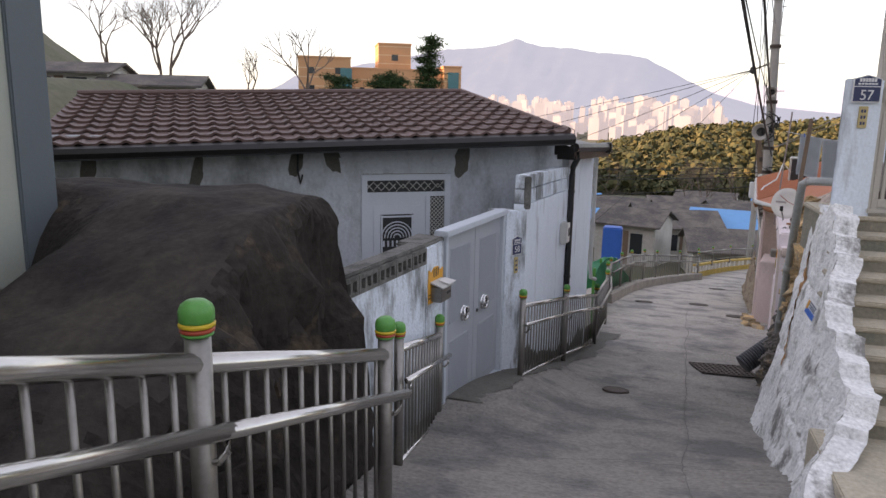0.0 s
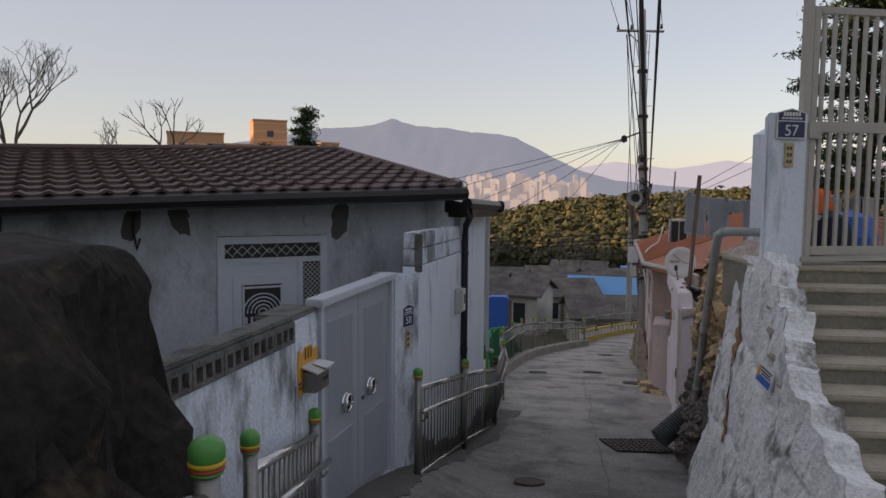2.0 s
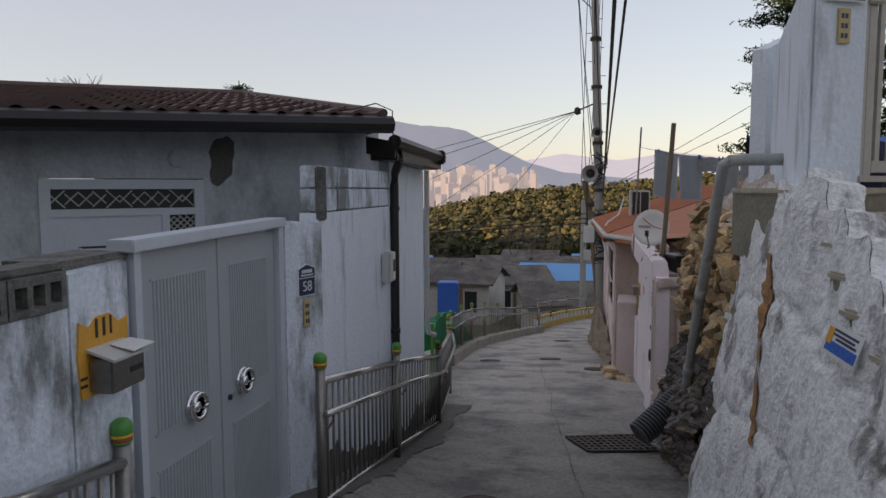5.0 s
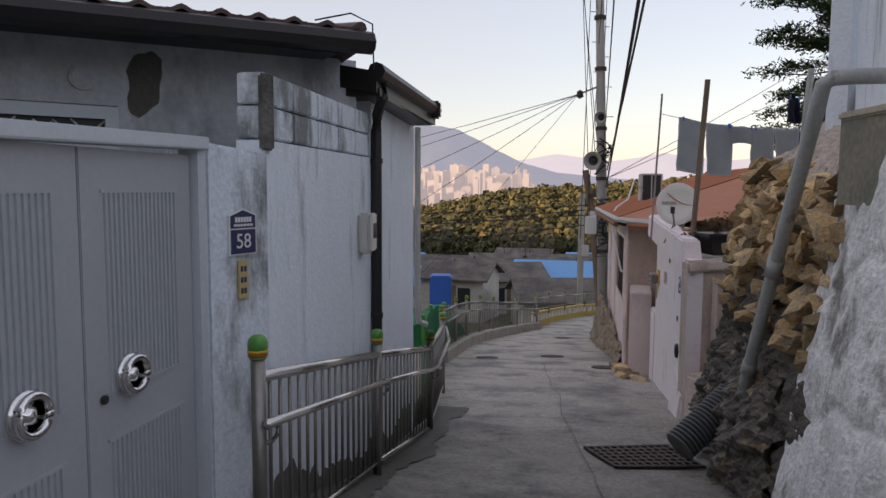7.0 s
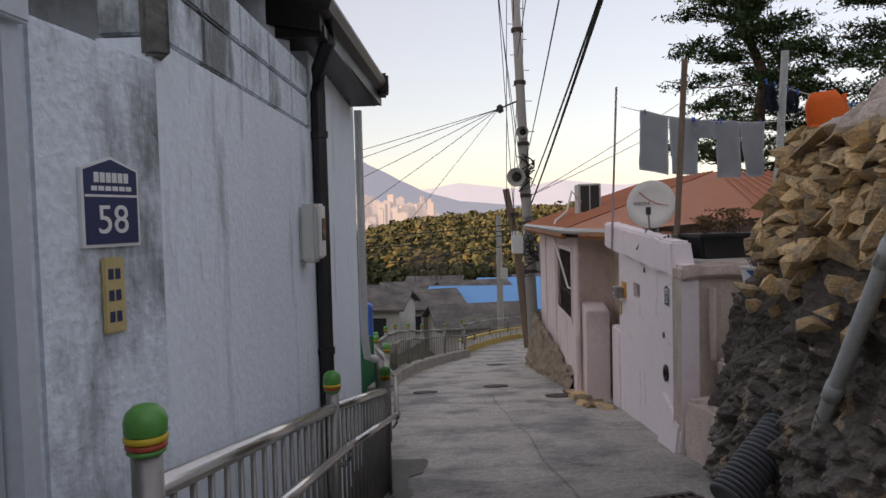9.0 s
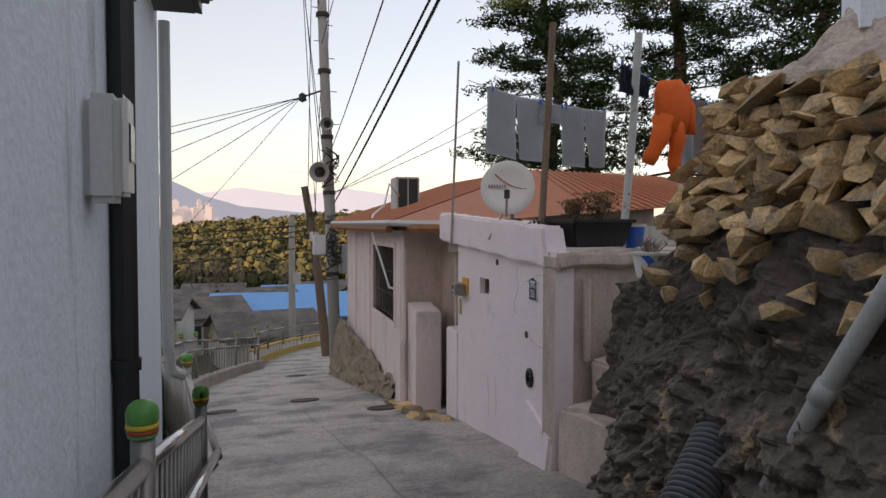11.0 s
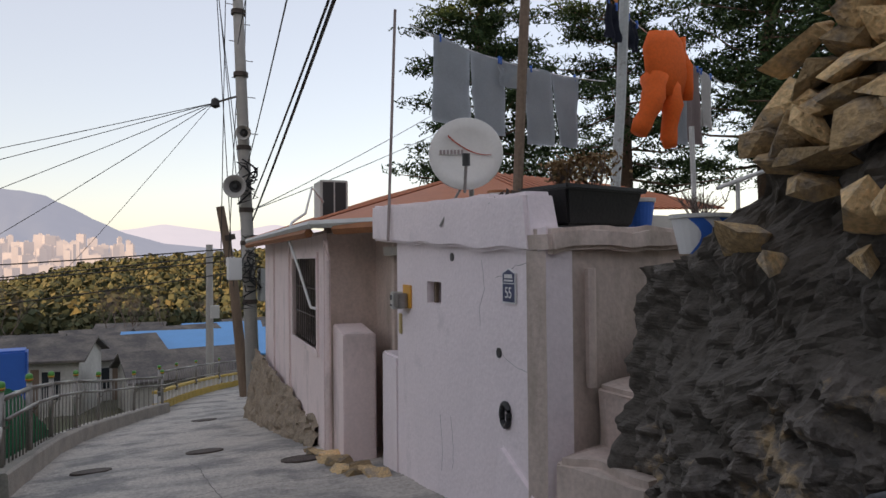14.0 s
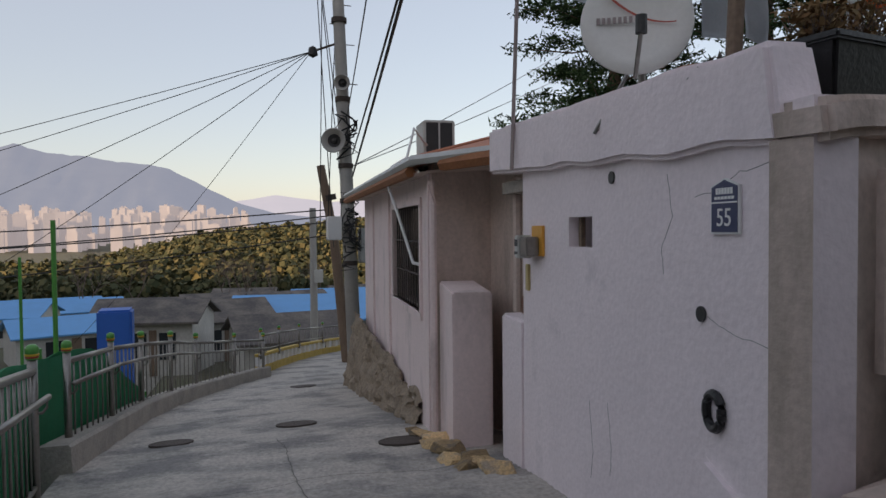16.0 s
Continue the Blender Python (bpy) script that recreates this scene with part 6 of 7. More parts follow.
for (x, z, r) in ((-0.30, 1.5, 0.3), (-0.02, 2.95, 0.2)):
    hm = look((pole_x(z) + x, PY - 0.25, z), (pole_x(z) + x - 1.2, PY - 3, z - 0.1)) @ Matrix.Rotation(math.pi, 4, 'Y')
    s = part("loudspeaker", lathe([(0, -0.2), (r * 0.28, -0.2), (r * 0.3, -0.14), (r * 0.55, 0.02), (r * 1.04, 0.2), (r, 0.22), (r * 0.94, 0.215), (r * 0.5, 0.08), (r * 0.2, 0.0), (0, -0.02)], 22), M_CONPOLE, pole, "grey horn loudspeaker", True)
    s.matrix_basis = hm
    c = part("horn_core", lathe([(0, 0.02), (r * 0.52, 0.1), (r * 0.55, 0.115), (r * 0.22, 0.08), (r * 0.2, 0.16), (0, 0.17)], 14), M_DARK, s)
part("cable_box", box(pole_x(-1) - 0.6, PY - 0.3, -1.0, pole_x(-1) - 0.25, PY, -0.4, 0.02), M_SIGNW, pole)
part("transformer_box", box(pole_x(-1) + 0.25, PY - 0.2, -1.6, pole_x(-1) + 0.6, PY + 0.15, -0.7, 0.03), M_PIPE, pole)
rn = random.Random(4)
for k in range(12):
    z = rn.uniform(-1.5, 2.2)
    pts = [(pole_x(z) + rn.uniform(-0.3, 0.3), PY - 0.25, z + 0.45 * math.sin(a) * rn.uniform(0.6, 1)) for a in np.linspace(0, 6, 9)]
    part("cable_coil", tube(pts, 0.022, 5), M_WIRE, pole)
wood = empty("wooden_pole", "short leaning weathered wooden pole wrapped with cables", "utility pole")
part("shaft", tube([(7.4, 33.0, -5.4), (7.0, 33.1, -1.0), (6.62, 33.2, 1.3)], [0.18, 0.15, 0.13], 10), M_WOOD, wood)
for z in (-0.6, 0.2):
    part("wrap", tube([(6.92, 33.1, z), (6.88, 33.1, z + 0.18)], 0.19, 8), M_IRON, wood)
part("lamp_box", box(6.75, 32.8, -0.7, 7.05, 33.0, -0.35, 0.03), M_SIGNW, wood)
far_pole = empty("utility_pole", "slim grey concrete pole down the lane", "utility pole")
part("shaft", tube([(8.2, 44, -8), (8.2, 44, 0.3)], [0.2, 0.15], 10), M_CONPOLE, far_pole)
part("meter", box(8.2, 43.7, -3.2, 8.6, 43.9, -2.6), M_GREYBOX, far_pole)


def wire(a, b, sag, r, m=M_WIRE, n=18, label="thin black overhead wire"):
    o = part("overhead_wire", tube([line_at(a, b, k / n, sag) for k in range(n + 1)], r, 4, False), m)
    tagged(o, label, "wire", "overhead wires")


NEAR = (1.35, -2.0, 5.0)
wire((6.6, 28.7, 0.6), NEAR, 0.25, 0.022, label="thick black bundled overhead cable")
wire((6.62, 28.7, 1.2), (1.6, -2.0, 5.35), 0.3, 0.018, label="thick black bundled overhead cable")
wire((6.5, 28.7, 2.2), (1.0, -2.0, 5.9), 0.4, 0.012)
for k, (dx, z0, x1, z1) in enumerate(((-0.9, 8.0, -1.5, 11.2), (-0.4, 8.05, -0.9, 11.0), (0.7, 8.0, 0.3, 11.3), (-0.1, 6.6, 0.2, 8.8), (0.0, 5.4, 1.0, 7.4))):
    wire((pole_x(7) + dx, PY, z0), (x1, -3.0, z1), 0.5, 0.012)
HUBZ = 3.75
for x1, y1, z1 in ((-60, 75, -4), (-55, 70, -7), (-40, 62, -10), (-28, 60, -13), (-12, 66, -14)):
    wire((pole_x(4) - 0.75, PY, HUBZ), (x1, y1, z1), 1.6, 0.011)
for x1, y1, z1 in ((17, 35, 6.4), (16.5, 34, 5.2)):
    wire((pole_x(2) + 0.2, PY, 0.9), (x1, y1, z1), 0.1, 0.012, M_WIREG)
for z0, x1, y1, z1, s in ((-0.1, -45, 50, 0.5, 1.2), (-0.5, -45, 48, -1.2, 1.0), (-0.3, -50, 60, 1.0, 2.0), (-0.9, -40, 46, -2.4, 1.4)):
    wire((6.8, 33.1, z0), (x1, y1, z1), s, 0.02)
for k in range(6):
    x0 = pole_x(2) - 0.9 + 0.18 * k
    wire((pole_x(7) + rn.uniform(-0.8, 0.4), PY, 7.7), (x0 + 0.3, PY + 0.3, -1.2), 0.0, 0.012)
part("cable_knot", lathe([(0.0, -0.15), (0.13, -0.08), (0.1, 0.1), (0, 0.16)], 8, Matrix.Translation((pole_x(4) - 0.7, PY, HUBZ))), M_WIRE, pole)
part("hub_arm", tube([(pole_x(4), PY, HUBZ + 0.3), (pole_x(4) - 0.75, PY, HUBZ)], 0.03, 5), M_IRON, pole)


# ------------------------------------------------------------------ trees
def needle_clumps(bm, rn, p, rad, n, s):
    """A flat spray of needles: many thin crossed blades."""
    for _ in range(n):
        d = Vector((rn.gauss(0, 1), rn.gauss(0, 1), rn.gauss(0, 0.38) + 0.1)) * rad * 0.55
        q = p + d
        a = Vector((rn.uniform(-1, 1), rn.uniform(-1, 1), rn.uniform(-0.2, 0.9))).normalized() * s * rn.uniform(0.7, 1.3)
        w = a.cross(Vector((rn.uniform(-1, 1), rn.uniform(-1, 1), rn.uniform(-1, 1)))).normalized() * s * 0.22
        bm.faces.new([bm.verts.new(v) for v in (q - w, q + w, q + a)])
        bm.faces.new([bm.verts.new(v) for v in (q + w * 0.6, q - a * 0.6 + w, q - a * 0.6 - w)])


def pine(x, y, z, h, spread, seed, label, clumps=46, needles=26):
    rn = random.Random(seed)
    e = empty("pine_tree", label, "pine tree", "pines")
    sp = [Vector((x, y, z))]
    for k in range(1, 7):
        sp.append(Vector((x + rn.uniform(-0.25, 0.25) * k * 0.5, y + rn.uniform(-0.2, 0.2) * k * 0.5, z + h * k / 6)))
    tr = tube(sp, [0.03 * h * (1 - 0.8 * k / 6) * 0.8 for k in range(7)], 8)
    bm = bmesh.new()
    for c in range(clumps):
        t = 0.18 + 0.82 * (c + rn.random()) / clumps
        i = min(5, int(t * 6))
        base = sp[i].lerp(sp[i + 1], t * 6 - i)
        a = c * 2.4 + rn.uniform(-0.4, 0.4)
        ln = spread * (1.12 - t) ** 0.7 * rn.uniform(0.55, 1.1)
        tip = base + Vector((math.cos(a) * ln, math.sin(a) * ln, ln * rn.uniform(-0.12, 0.28)))
        mid = base.lerp(tip, 0.5) + Vector((0, 0, -0.06 * ln))
        tube([base, mid, tip], [0.05 * (1.2 - t), 0.035 * (1.2 - t), 0.012], 4, False, tr)
        for k in range(9):
            f = 0.3 + 0.7 * k / 8
            q = base.lerp(tip, f) + Vector((rn.uniform(-1, 1), rn.uniform(-1, 1), rn.uniform(-0.3, 0.5))) * ln * 0.17
            needle_clumps(bm, rn, q, 0.46, int(needles * 1.3), 0.17)
    part("trunk", tr, M_BARK, e)
    part("crown", bm, M_NEEDLE, e)
    return e


pine(14.6, 29.0, -1.5, 12.5, 3.6, 3, "tall dark pine with layered needle sprays behind a roof", 60, 30)
pine(18.5, 27.0, -1.0, 14.5, 4.4, 5, "tall dark pine with layered needle sprays behind a roof", 62, 30)
pine(20.5, 23.0, -0.5, 13.0, 4.2, 8, "tall dark pine with layered needle sprays on the slope", 54, 28)
pine(17.5, 19.0, 0.0, 12.0, 3.8, 12, "tall dark pine with bare lower trunk on the slope", 50, 28)
pine(21.0, 15.0, 0.3, 9.0, 3.5, 15, "dark pine among scrub on the slope", 44, 26)
pine(14.0, 15.0, 0.2, 9.5, 3.0, 21, "dark pine behind a yard gate", 40, 26)


def bare_tree(x, y, z, h, seed, label, depth=5, r=0.1, lean=0.4):
    rn = random.Random(seed)
    bm = bmesh.new()

    def grow(p, d, ln, rr, k):
        q = p + d * ln
        m = p.lerp(q, 0.5) + Vector((rn.uniform(-1, 1), rn.uniform(-1, 1), rn.uniform(-0.5, 1))) * ln * 0.07
        tube([p, m, q], [rr, rr * 0.85, rr * 0.68], 4 if k < 3 else 3, False, bm)
        if k >= depth:
            return
        for _ in range(rn.choice((2, 3, 3))):
            nd = (d + Vector((rn.uniform(-1, 1), rn.uniform(-1, 1), rn.uniform(-0.2, 0.7))) * 0.75).normalized()
            grow(q, nd, ln * rn.uniform(0.6, 0.85), rr * 0.62, k + 1)
    grow(Vector((x, y, z)), Vector((rn.uniform(-lean, lean) * 0.3, 0, 1)).normalized(), h * 0.3, r, 0)
    e = empty("bare_tree", label, "tree", "bare trees")
    part("branchwork", bm, M_TWIG, e)


bare_tree(-29, 40, 2.0, 9, 2, "bare winter tree beside hillside houses", 6, 0.16)
bare_tree(-34, 40, 2.4, 8, 6, "bare winter tree beside hillside houses", 6, 0.16)
bare_tree(-31, 42, 2.0, 8.5, 7, "bare winter tree beside hillside houses", 6, 0.16)
bare_tree(-17.5, 38, 1.2, 6.5, 14, "leafless pale tree against the sky", 4, 0.12)
bare_tree(-23.5, 41, 1.4, 5.0, 12, "leafless pale tree against the sky", 5, 0.1)
pine(-10.5, 40, 0.0, 6.2, 1.3, 31, "slender dark pine behind a tiled roof", 26, 16)
for k, (x, y, r) in enumerate(((-18.5, 44, 2.0), (-16.0, 45, 2.4), (-14.0, 44, 1.8))):
    pine(x, y, 0.2, 4.2, r, 40 + k, "rounded yellowish-green pine behind a tiled roof", 26, 16)
for k, (x, y) in enumerate(((8, 118), (11, 120), (9.5, 116), (16, 126), (-4, 112), (24, 130), (-9, 108))):
    bare_tree(x, y, hill(x, y) - 0.3, 9.5, 60 + k, "bare brownish tree in the valley", 6, 0.14, 0.8)

# wooded hill across the valley
rn = random.Random(77)
bm = bmesh.new()
for k in range(11000):
    y = rn.uniform(205, 400)
    x = rn.uniform(-150, 210) * (y / 300)
    z = hill(x, y) + rn.uniform(-1.2, 1.2)
    r = rn.uniform(0.9, 1.8) + 1.4 * rn.random() ** 3
    for j in range(16):
        d = Vector((rn.gauss(0, 1), rn.gauss(0, 1), rn.gauss(0, 1))).normalized()
        p = Vector((x, y, z + r * 1.4)) + Vector((d.x * r, d.y * r, d.z * r * 0.85)) * rn.uniform(0.7, 1.05)
        a = d.cross(Vector((rn.uniform(-1, 1), rn.uniform(-1, 1), rn.uniform(-1, 1)))).normalized() * r * 0.42
        b = d.cross(a).normalized() * r * 0.36
        if j == 0:
            vv = []
        vv += [bm.verts.new(v) for v in (p - a, p - b, p + a, p + b)]
    for j in range(16):
        bm.faces.new(vv[4 * j:4 * j + 4])
tagged(part("far_woods", bm, M_FOREST), "sunlit yellow-green pine woods on a far hill", "woods", kind="stuff")

# ------------------------------------------------------------------ village in the valley


def cottage(x, y, z, w, d, h, rot, roofm, label, pitch=0.32, wallm=M_HOUSEW):
    z = hill(x, y) + (0.2 if y > 50 else -1.0)
    e = empty("village_house", label, "house", "village houses", (x, y, z))
    e.rotation_euler = (0, 0, radians(rot))
    part("wall", box(-w / 2, -d / 2, -2, w / 2, d / 2, h), wallm, e)
    o = 0.4
    rz = h + d / 2 * pitch + 0.1
    for s in (-1, 1):
        part("roof_slope", mesh([(-w / 2 - o, s * (d / 2 + o), h - 0.1), (w / 2 + o, s * (d / 2 + o), h - 0.1), (w / 2 + o, 0, rz), (-w / 2 - o, 0, rz),
                                 (-w / 2 - o, s * (d / 2 + o), h + 0.02), (w / 2 + o, s * (d / 2 + o), h + 0.02), (w / 2 + o, 0, rz + 0.12), (-w / 2 - o, 0, rz + 0.12)], BOXF), roofm, e)
        part("window", box(-w * 0.25, s * d / 2 - 0.03, h * 0.3, -w * 0.05, s * d / 2 + 0.03, h * 0.8), M_GLASS, e)
        part("window", box(w * 0.1, s * d / 2 - 0.03, h * 0.3, w * 0.3, s * d / 2 + 0.03, h * 0.8), M_GLASS, e)
    for s in (-1, 1):
        part("gable", mesh([(s * w / 2, -d / 2, h), (s * w / 2, d / 2, h), (s * w / 2, 0, rz)], [(0, 1, 2)]), wallm, e)
    part("door", box(-w * 0.02, -d / 2 - 0.04, 0, w * 0.07, -d / 2 + 0.02, h * 0.85), M_WOOD, e)
    return e


GREY, BLU = "weathered grey village roof in the valley", "bright blue metal-roofed building in the valley"
cottage(14.4, 62, 0, 17, 8, 2.4, -12, M_BLUEROOF, BLU, 0.3)
cottage(7.8, 51, 0, 5.5, 6, 1.9, 4, M_SLATE, GREY)
cottage(4.4, 61, 0, 6, 6, 2.6, 10, M_SLATE, GREY)
cottage(1.3, 55, 0, 4.5, 5, 3.0, -15, M_SLATE, GREY)
cottage(5, 82, -13.6, 9, 6, 2.4, 8, M_SLATE, GREY)
cottage(-7, 76, -13.8, 8, 6, 2.4, 20, M_BLUEROOF, BLU)
cottage(-14, 88, -15, 8, 6, 2.6, -10, M_BLUEROOF, BLU)
cottage(-9, 96, -15.6, 9, 6, 2.6, 15, M_BLUEROOF, BLU)
cottage(-20, 104, -16.2, 8, 6, 2.6, 5, M_BLUEROOF, BLU)
cottage(-24, 92, -15.2, 9, 7, 2.6, -20, M_SLATE, GREY)
cottage(14, 98, -15.6, 9, 6, 2.6, 12, M_SLATE, GREY)
cottage(22, 112, -17, 10, 6, 2.6, -6, M_BLUEROOF, BLU)
cottage(6, 104, -16.2, 8, 6, 2.6, 3, M_SLATE, GREY)
cottage(-2, 92, -14.9, 8, 6, 2.5, -8, M_SLATE, GREY)
cottage(-14, 118, -17.6, 10, 6, 2.6, 8, M_BLUEROOF, BLU)
cottage(30, 125, -18, 11, 7, 2.8, 10, M_SLATE, GREY)
cottage(12, 135, -18.8, 10, 7, 2.8, -12, M_SLATE, GREY)
cottage(-30, 128, -18.2, 10, 7, 2.8, 18, M_BLUEROOF, BLU)
cottage(28, 88, -14.5, 9, 7, 2.6, 10, M_SLATE, GREY)
# hillside houses seen over the tiled roof
for x, y, z, w, r in ((-27.5, 37, 2.6, 5.5, 25), (-22.5, 38, 2.4, 4.5, 30), (-33, 36, 2.7, 6, 20), (-18.8, 39, 1.7, 3, 30)):
    cottage(x, y, z, w, 4, 1.5, r, M_SLATE, "small white hillside house with grey roof", 0.25)
# orange building
ob_ = empty("apartment_building", "terracotta and cream panelled large building lit by low sun", "building", "", (-56, 116, -1.2))
ob_.rotation_euler = (0, 0, radians(28))
ob_.scale = (1.0, 1.0, 0.9)


def block(x0, y0, x1, y1, h):
    w = part("wall", box(x0, y0, 0, x1, y1, h), M_ORANGEB, ob_)
    k = 0
    z = 2.0
    while z < h - 0.5:
        part("cream_band", box(x0 - 0.05, y0 - 0.05, z, x1 + 0.05, y1 + 0.05, z + 0.16), M_ORANGEL, ob_)
        z += 1.7
    n = max(1, int((x1 - x0) / 4))
    for i in range(n):
        for fl in range(int(h / 3.4)):
            part("window", box(x0 + (i + 0.4) * (x1 - x0) / n, y0 - 0.07, 1.0 + fl * 3.4, x0 + (i + 0.6) * (x1 - x0) / n, y0 + 0.1, 2.2 + fl * 3.4), M_GLASS, ob_)
    part("parapet", box(x0 - 0.12, y0 - 0.12, h, x1 + 0.12, y1 + 0.12, h + 0.3), M_ORANGEB, ob_)


block(-4, -4, 5, 8, 14.2)
block(5.2, 0, 22, 9, 12.6)
block(10.5, 2, 16.5, 8.5, 17.8)
block(22.2, -1, 25.5, 9, 13.4)
part("stair_glazing", box(3.2, -4.2, 6, 5.2, -3.8, 12.4), M_TEAL, ob_)
part("stair_glazing", box(23, -1.2, 5, 25, -0.9, 12.4), M_TEAL, ob_)

# blue tank, green fenced yard and clutter below the lower fence
tagged(part("blue_tank", box(0.5, 30.0, -5.0, 1.3, 30.8, -2.68, 0.05), M_BLUE), "bright blue plastic tank behind a green net", "tank")
net = empty("green_net_enclosure", "green mesh-covered enclosure below the fence", "enclosure")


def net_line(u):
    y = lerp(16.4, 24.2, u)
    return float(np.interp(y, (16.4, 17.4, 18.9, 20.9, 22.8, 24.2), (1.28, 1.24, 1.22, 1.42, 1.64, 1.92))), y, float(np.interp(y, (16.4, 21.0, 22.5, 24.2), (-1.72, -2.2, -2.7, -3.6)))


def net_face(u, v):
    x, y, zt = net_line(u)
    return (x + 0.03 * nz(u * 20, v, 0), y, lerp(-5.6, zt, v) + 0.04 * nz(u * 9, 0, 4))


def net_top(u, v):
    x, y, zt = net_line(u)
    return (x - 1.5 * v, y + 0.3 * v, zt - 0.5 * v + 0.1 * nz(u * 8, v * 5, 2))


part("net", sheet(30, 6, net_face, 0.01), M_GREENNET, net)
part("net_roof", sheet(30, 6, net_top, 0.01), M_GREENNET, net)
for u in (0.0, 0.35, 0.7, 1.0):
    nx, ny, nzt = net_line(u)
    part("post", tube([(nx - 0.05, ny, -5.6), (nx - 0.05, ny, nzt + 0.1)], 0.04, 6), M_GREEN, net)
part("tall_mast", tube([(0.1, 27, -5.5), (0.1, 27, -0.5)], 0.05, 6), M_GREEN, net)
part("tall_mast", tube([(-0.3, 26, -5.5), (-0.3, 26, -1.2)], 0.03, 6), M_GREEN, net)
wm = empty("washing_machine", "old white washing machine standing in a yard below", "washing machine")
part("case", box(-2.9, 24.5, -3.6, -2.2, 25.1, -2.2, 0.03), M_SIGNW, wm)
part("dark_side", box(-2.2, 24.55, -3.5, -2.19, 25.05, -2.3), M_DARK, wm)
tagged(part("blue_sheet", sheet(10, 8, lambda u, v: (lerp(-3.6, -1.6, u), lerp(21.5, 23.5, v), -2.9 + 0.25 * nz(u * 3, v * 3, 1) - 0.5 * v), 0.02), M_BLUE), "crumpled blue tarpaulin below a fence", "tarpaulin")
tagged(part("yard_platform", box(-7, 19.5, -7.5, 1.5, 31.5, -5.0), M_CONC), "concrete yard platform below the lane", "platform", kind="structure")
tagged(part("lane_bank", mesh([(1.3, 11.5, -1.9), (1.35, 18.5, -3.2), (4.4, 30.3, -4.8), (12, 47, -7.2), (10, 49, -11), (2.5, 31, -9.5), (-0.2, 19, -7.5), (0.6, 12.5, -5)], [(0, 1, 6, 7), (1, 2, 5, 6), (2, 3, 4, 5)]), M_CONC), "concrete bank below the lane", "bank", kind="structure")

# ------------------------------------------------------------------ city and mountains beyond
rn = random.Random(5)
bm = bmesh.new()
for k in range(330):
    y = rn.uniform(1300, 2100)
    ang = rn.choice((rn.uniform(-0.23, -0.12), rn.uniform(-0.09, 0.05), rn.uniform(-0.24, 0.085)))
    if ang > 0.3:
        continue
    x = ang * y
    h = rn.choice((28, 38, 48, 58, 68)) * rn.uniform(0.8, 1.15) * (1.0 if k < 250 else 0.6)
    w, d = rn.uniform(9, 22), rn.uniform(9, 16)
    z0 = -34 + (y - 1300) * 0.04
    a = rn.uniform(-0.5, 0.5)
    c, s = math.cos(a), math.sin(a)
    vs = [bm.verts.new((x + c * px - s * py, y + s * px + c * py, z)) for z in (z0, z0 + h) for px, py in ((-w / 2, -d / 2), (w / 2, -d / 2), (w / 2, d / 2), (-w / 2, d / 2))]
    for f in BOXF:
        bm.faces.new([vs[i] for i in f])
    for t in range(2):
        rx = x + rn.uniform(-w / 4, w / 4)
        vs = [bm.verts.new((rx + px, y + py, z)) for z in (z0 + h, z0 + h + 3) for px, py in ((-2, -2), (2, -2), (2, 2), (-2, 2))]
        for f in BOXF:
            bm.faces.new([vs[i] for i in f])
bmesh.ops.recalc_face_normals(bm, faces=bm.faces)
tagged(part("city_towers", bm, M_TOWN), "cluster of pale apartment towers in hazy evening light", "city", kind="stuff")


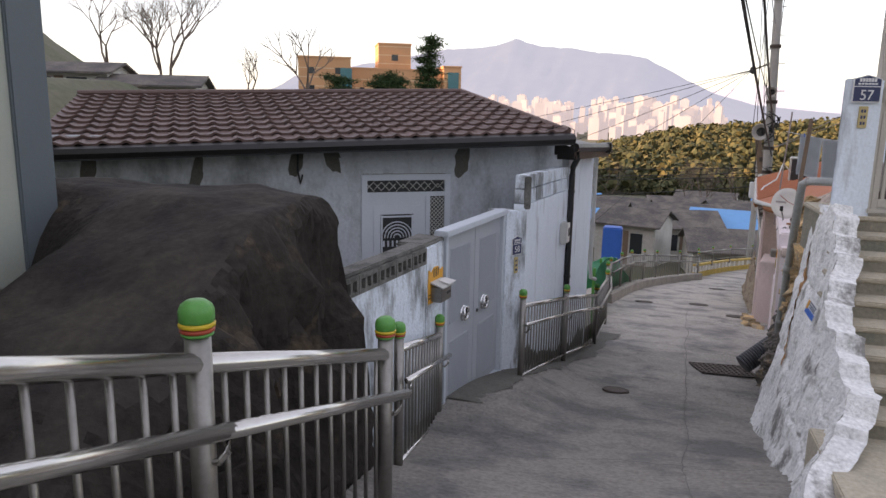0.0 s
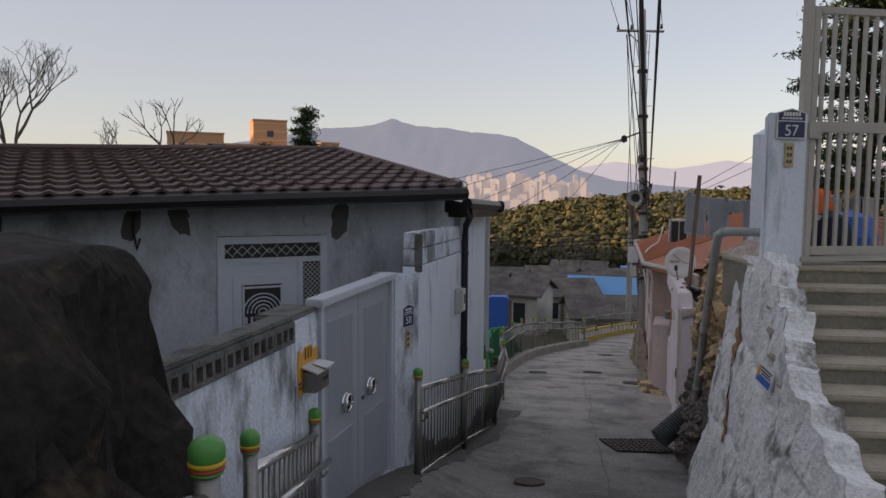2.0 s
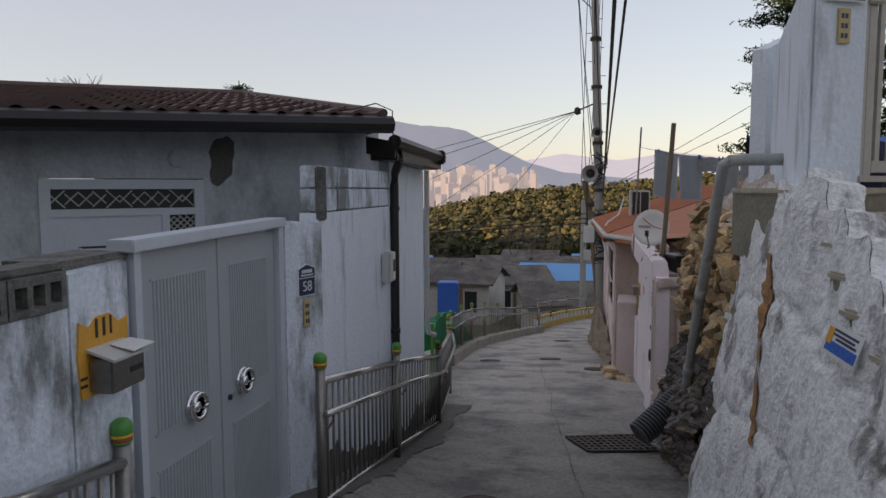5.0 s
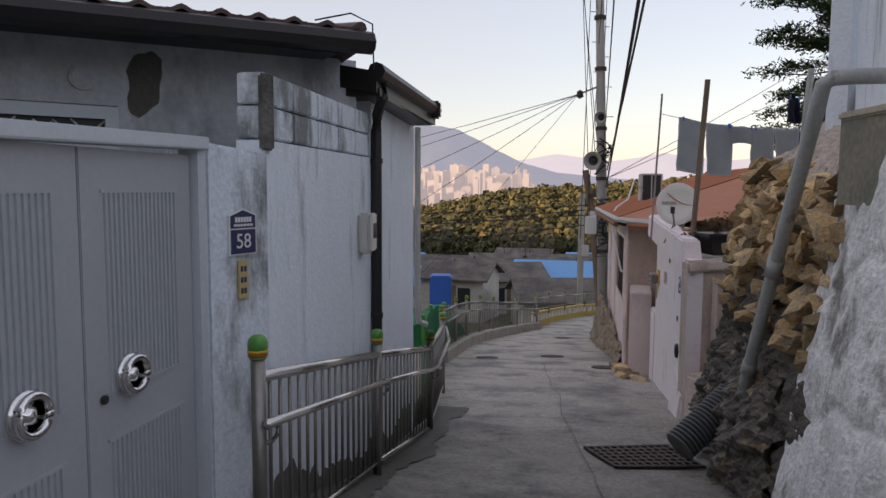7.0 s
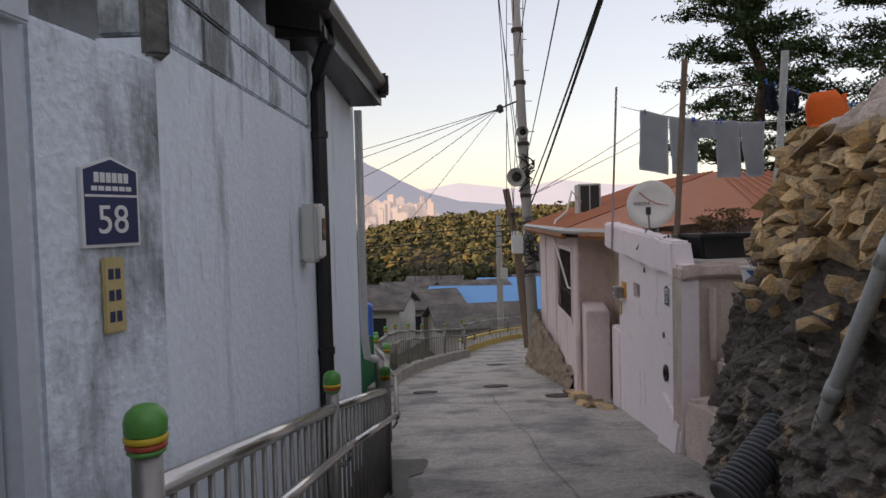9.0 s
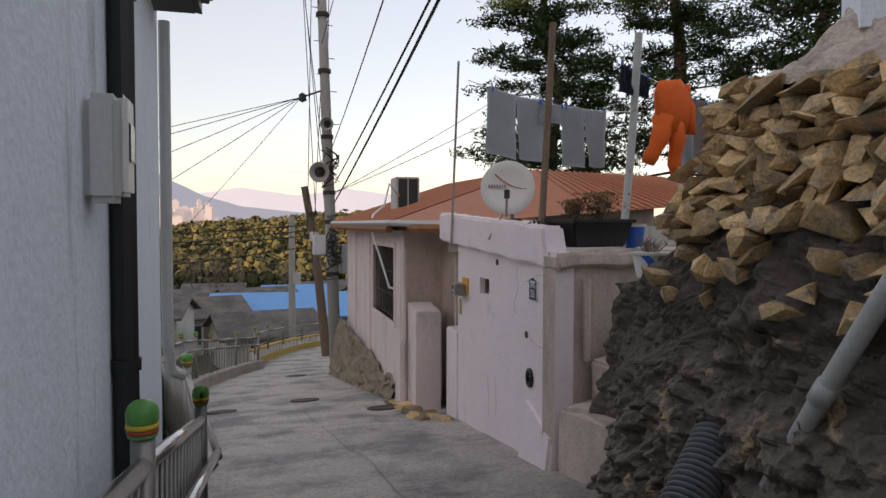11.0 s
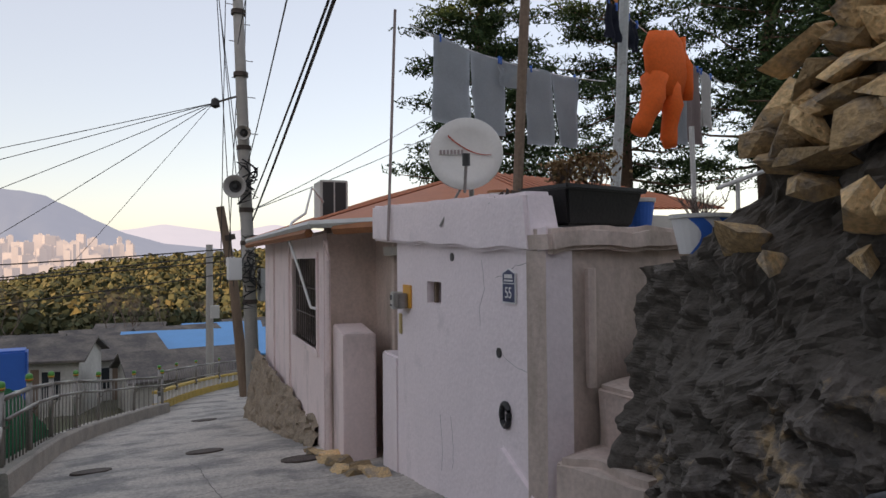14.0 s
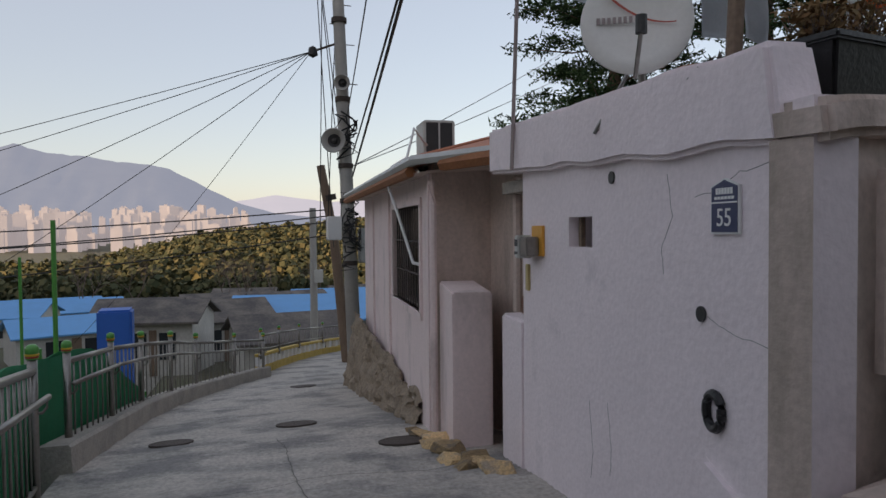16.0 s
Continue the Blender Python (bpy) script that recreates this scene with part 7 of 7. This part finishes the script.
def ridge(name, pts, y0, depth, m, label, seed):
    xs = [p[0] for p in pts]
    hs = [p[1] for p in pts]

    def fn(u, v):
        ang = lerp(xs[0], xs[-1], u)
        h = float(np.interp(ang, xs, hs)) / 1000 * y0
        y = y0 - depth * (1 - v)
        wob = (0.06 * nz(u * 40, v * 4, seed) + 0.03 * nz(u * 110, v * 9, seed)) * h * (0.3 + v * (1 - v) * 4)
        return (ang * y0, y, -36 + (h + 36) * v ** 1.3 + wob)
    tagged(part(name, sheet(160, 14, fn), m, smooth=True), label, "mountain", kind="structure")


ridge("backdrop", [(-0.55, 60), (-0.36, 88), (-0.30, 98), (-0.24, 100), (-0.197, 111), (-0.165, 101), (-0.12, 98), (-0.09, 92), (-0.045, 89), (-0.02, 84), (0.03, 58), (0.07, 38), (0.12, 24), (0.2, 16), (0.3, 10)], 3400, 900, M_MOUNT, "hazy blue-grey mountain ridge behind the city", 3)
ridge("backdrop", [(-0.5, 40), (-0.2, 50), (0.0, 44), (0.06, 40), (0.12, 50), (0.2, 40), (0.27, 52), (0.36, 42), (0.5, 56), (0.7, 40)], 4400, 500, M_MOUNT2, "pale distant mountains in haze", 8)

# ------------------------------------------------------------------ roof tiles
def tile_fn(u, v):
    x = lerp(-0.122, 0.122, u)
    wave = 0.016 * math.cos(2 * math.pi * u * 1.0) + 0.006 * math.cos(4 * math.pi * u)
    return (x, lerp(-0.01, 0.39, v), 0.04 + wave - 0.045 * v)


bm = sheet(8, 2, tile_fn)
lip = [f for f in bm.verts if abs(f.co.y + 0.01) < 1e-4]
lip.sort(key=lambda v: v.co.x)
low_v = [bm.verts.new((v.co.x, v.co.y, v.co.z - 0.03)) for v in lip]
for a, b, c, d in zip(lip, lip[1:], low_v[1:], low_v):
    bm.faces.new((a, d, c, b))
tile_mesh = bpy.data.meshes.new("roof_tile")
bm.to_mesh(tile_mesh)
bm.free()
tile_mesh.materials.append(M_TILE)
xa = Vector((U.x, U.y, 0.035)).normalized()
ya = (roof_pt(-2, 1) - roof_pt(-2, 0))
slope_len = ya.length
ya = (ya - xa * ya.dot(xa)).normalized()
za = xa.cross(ya)
rows_n = 11
for r in range(rows_n):
    k = r / rows_n
    s = -0.06 * k - 0.14
    while s > -6.5:
        o = new("roof_tile", tile_mesh)
        o.parent = roof
        p = roof_pt(s, k)
        o.matrix_basis = Matrix(((xa.x, ya.x, za.x, p.x), (xa.y, ya.y, za.y, p.y), (xa.z, ya.z, za.z, p.z), (0, 0, 0, 1)))
        s -= 0.24
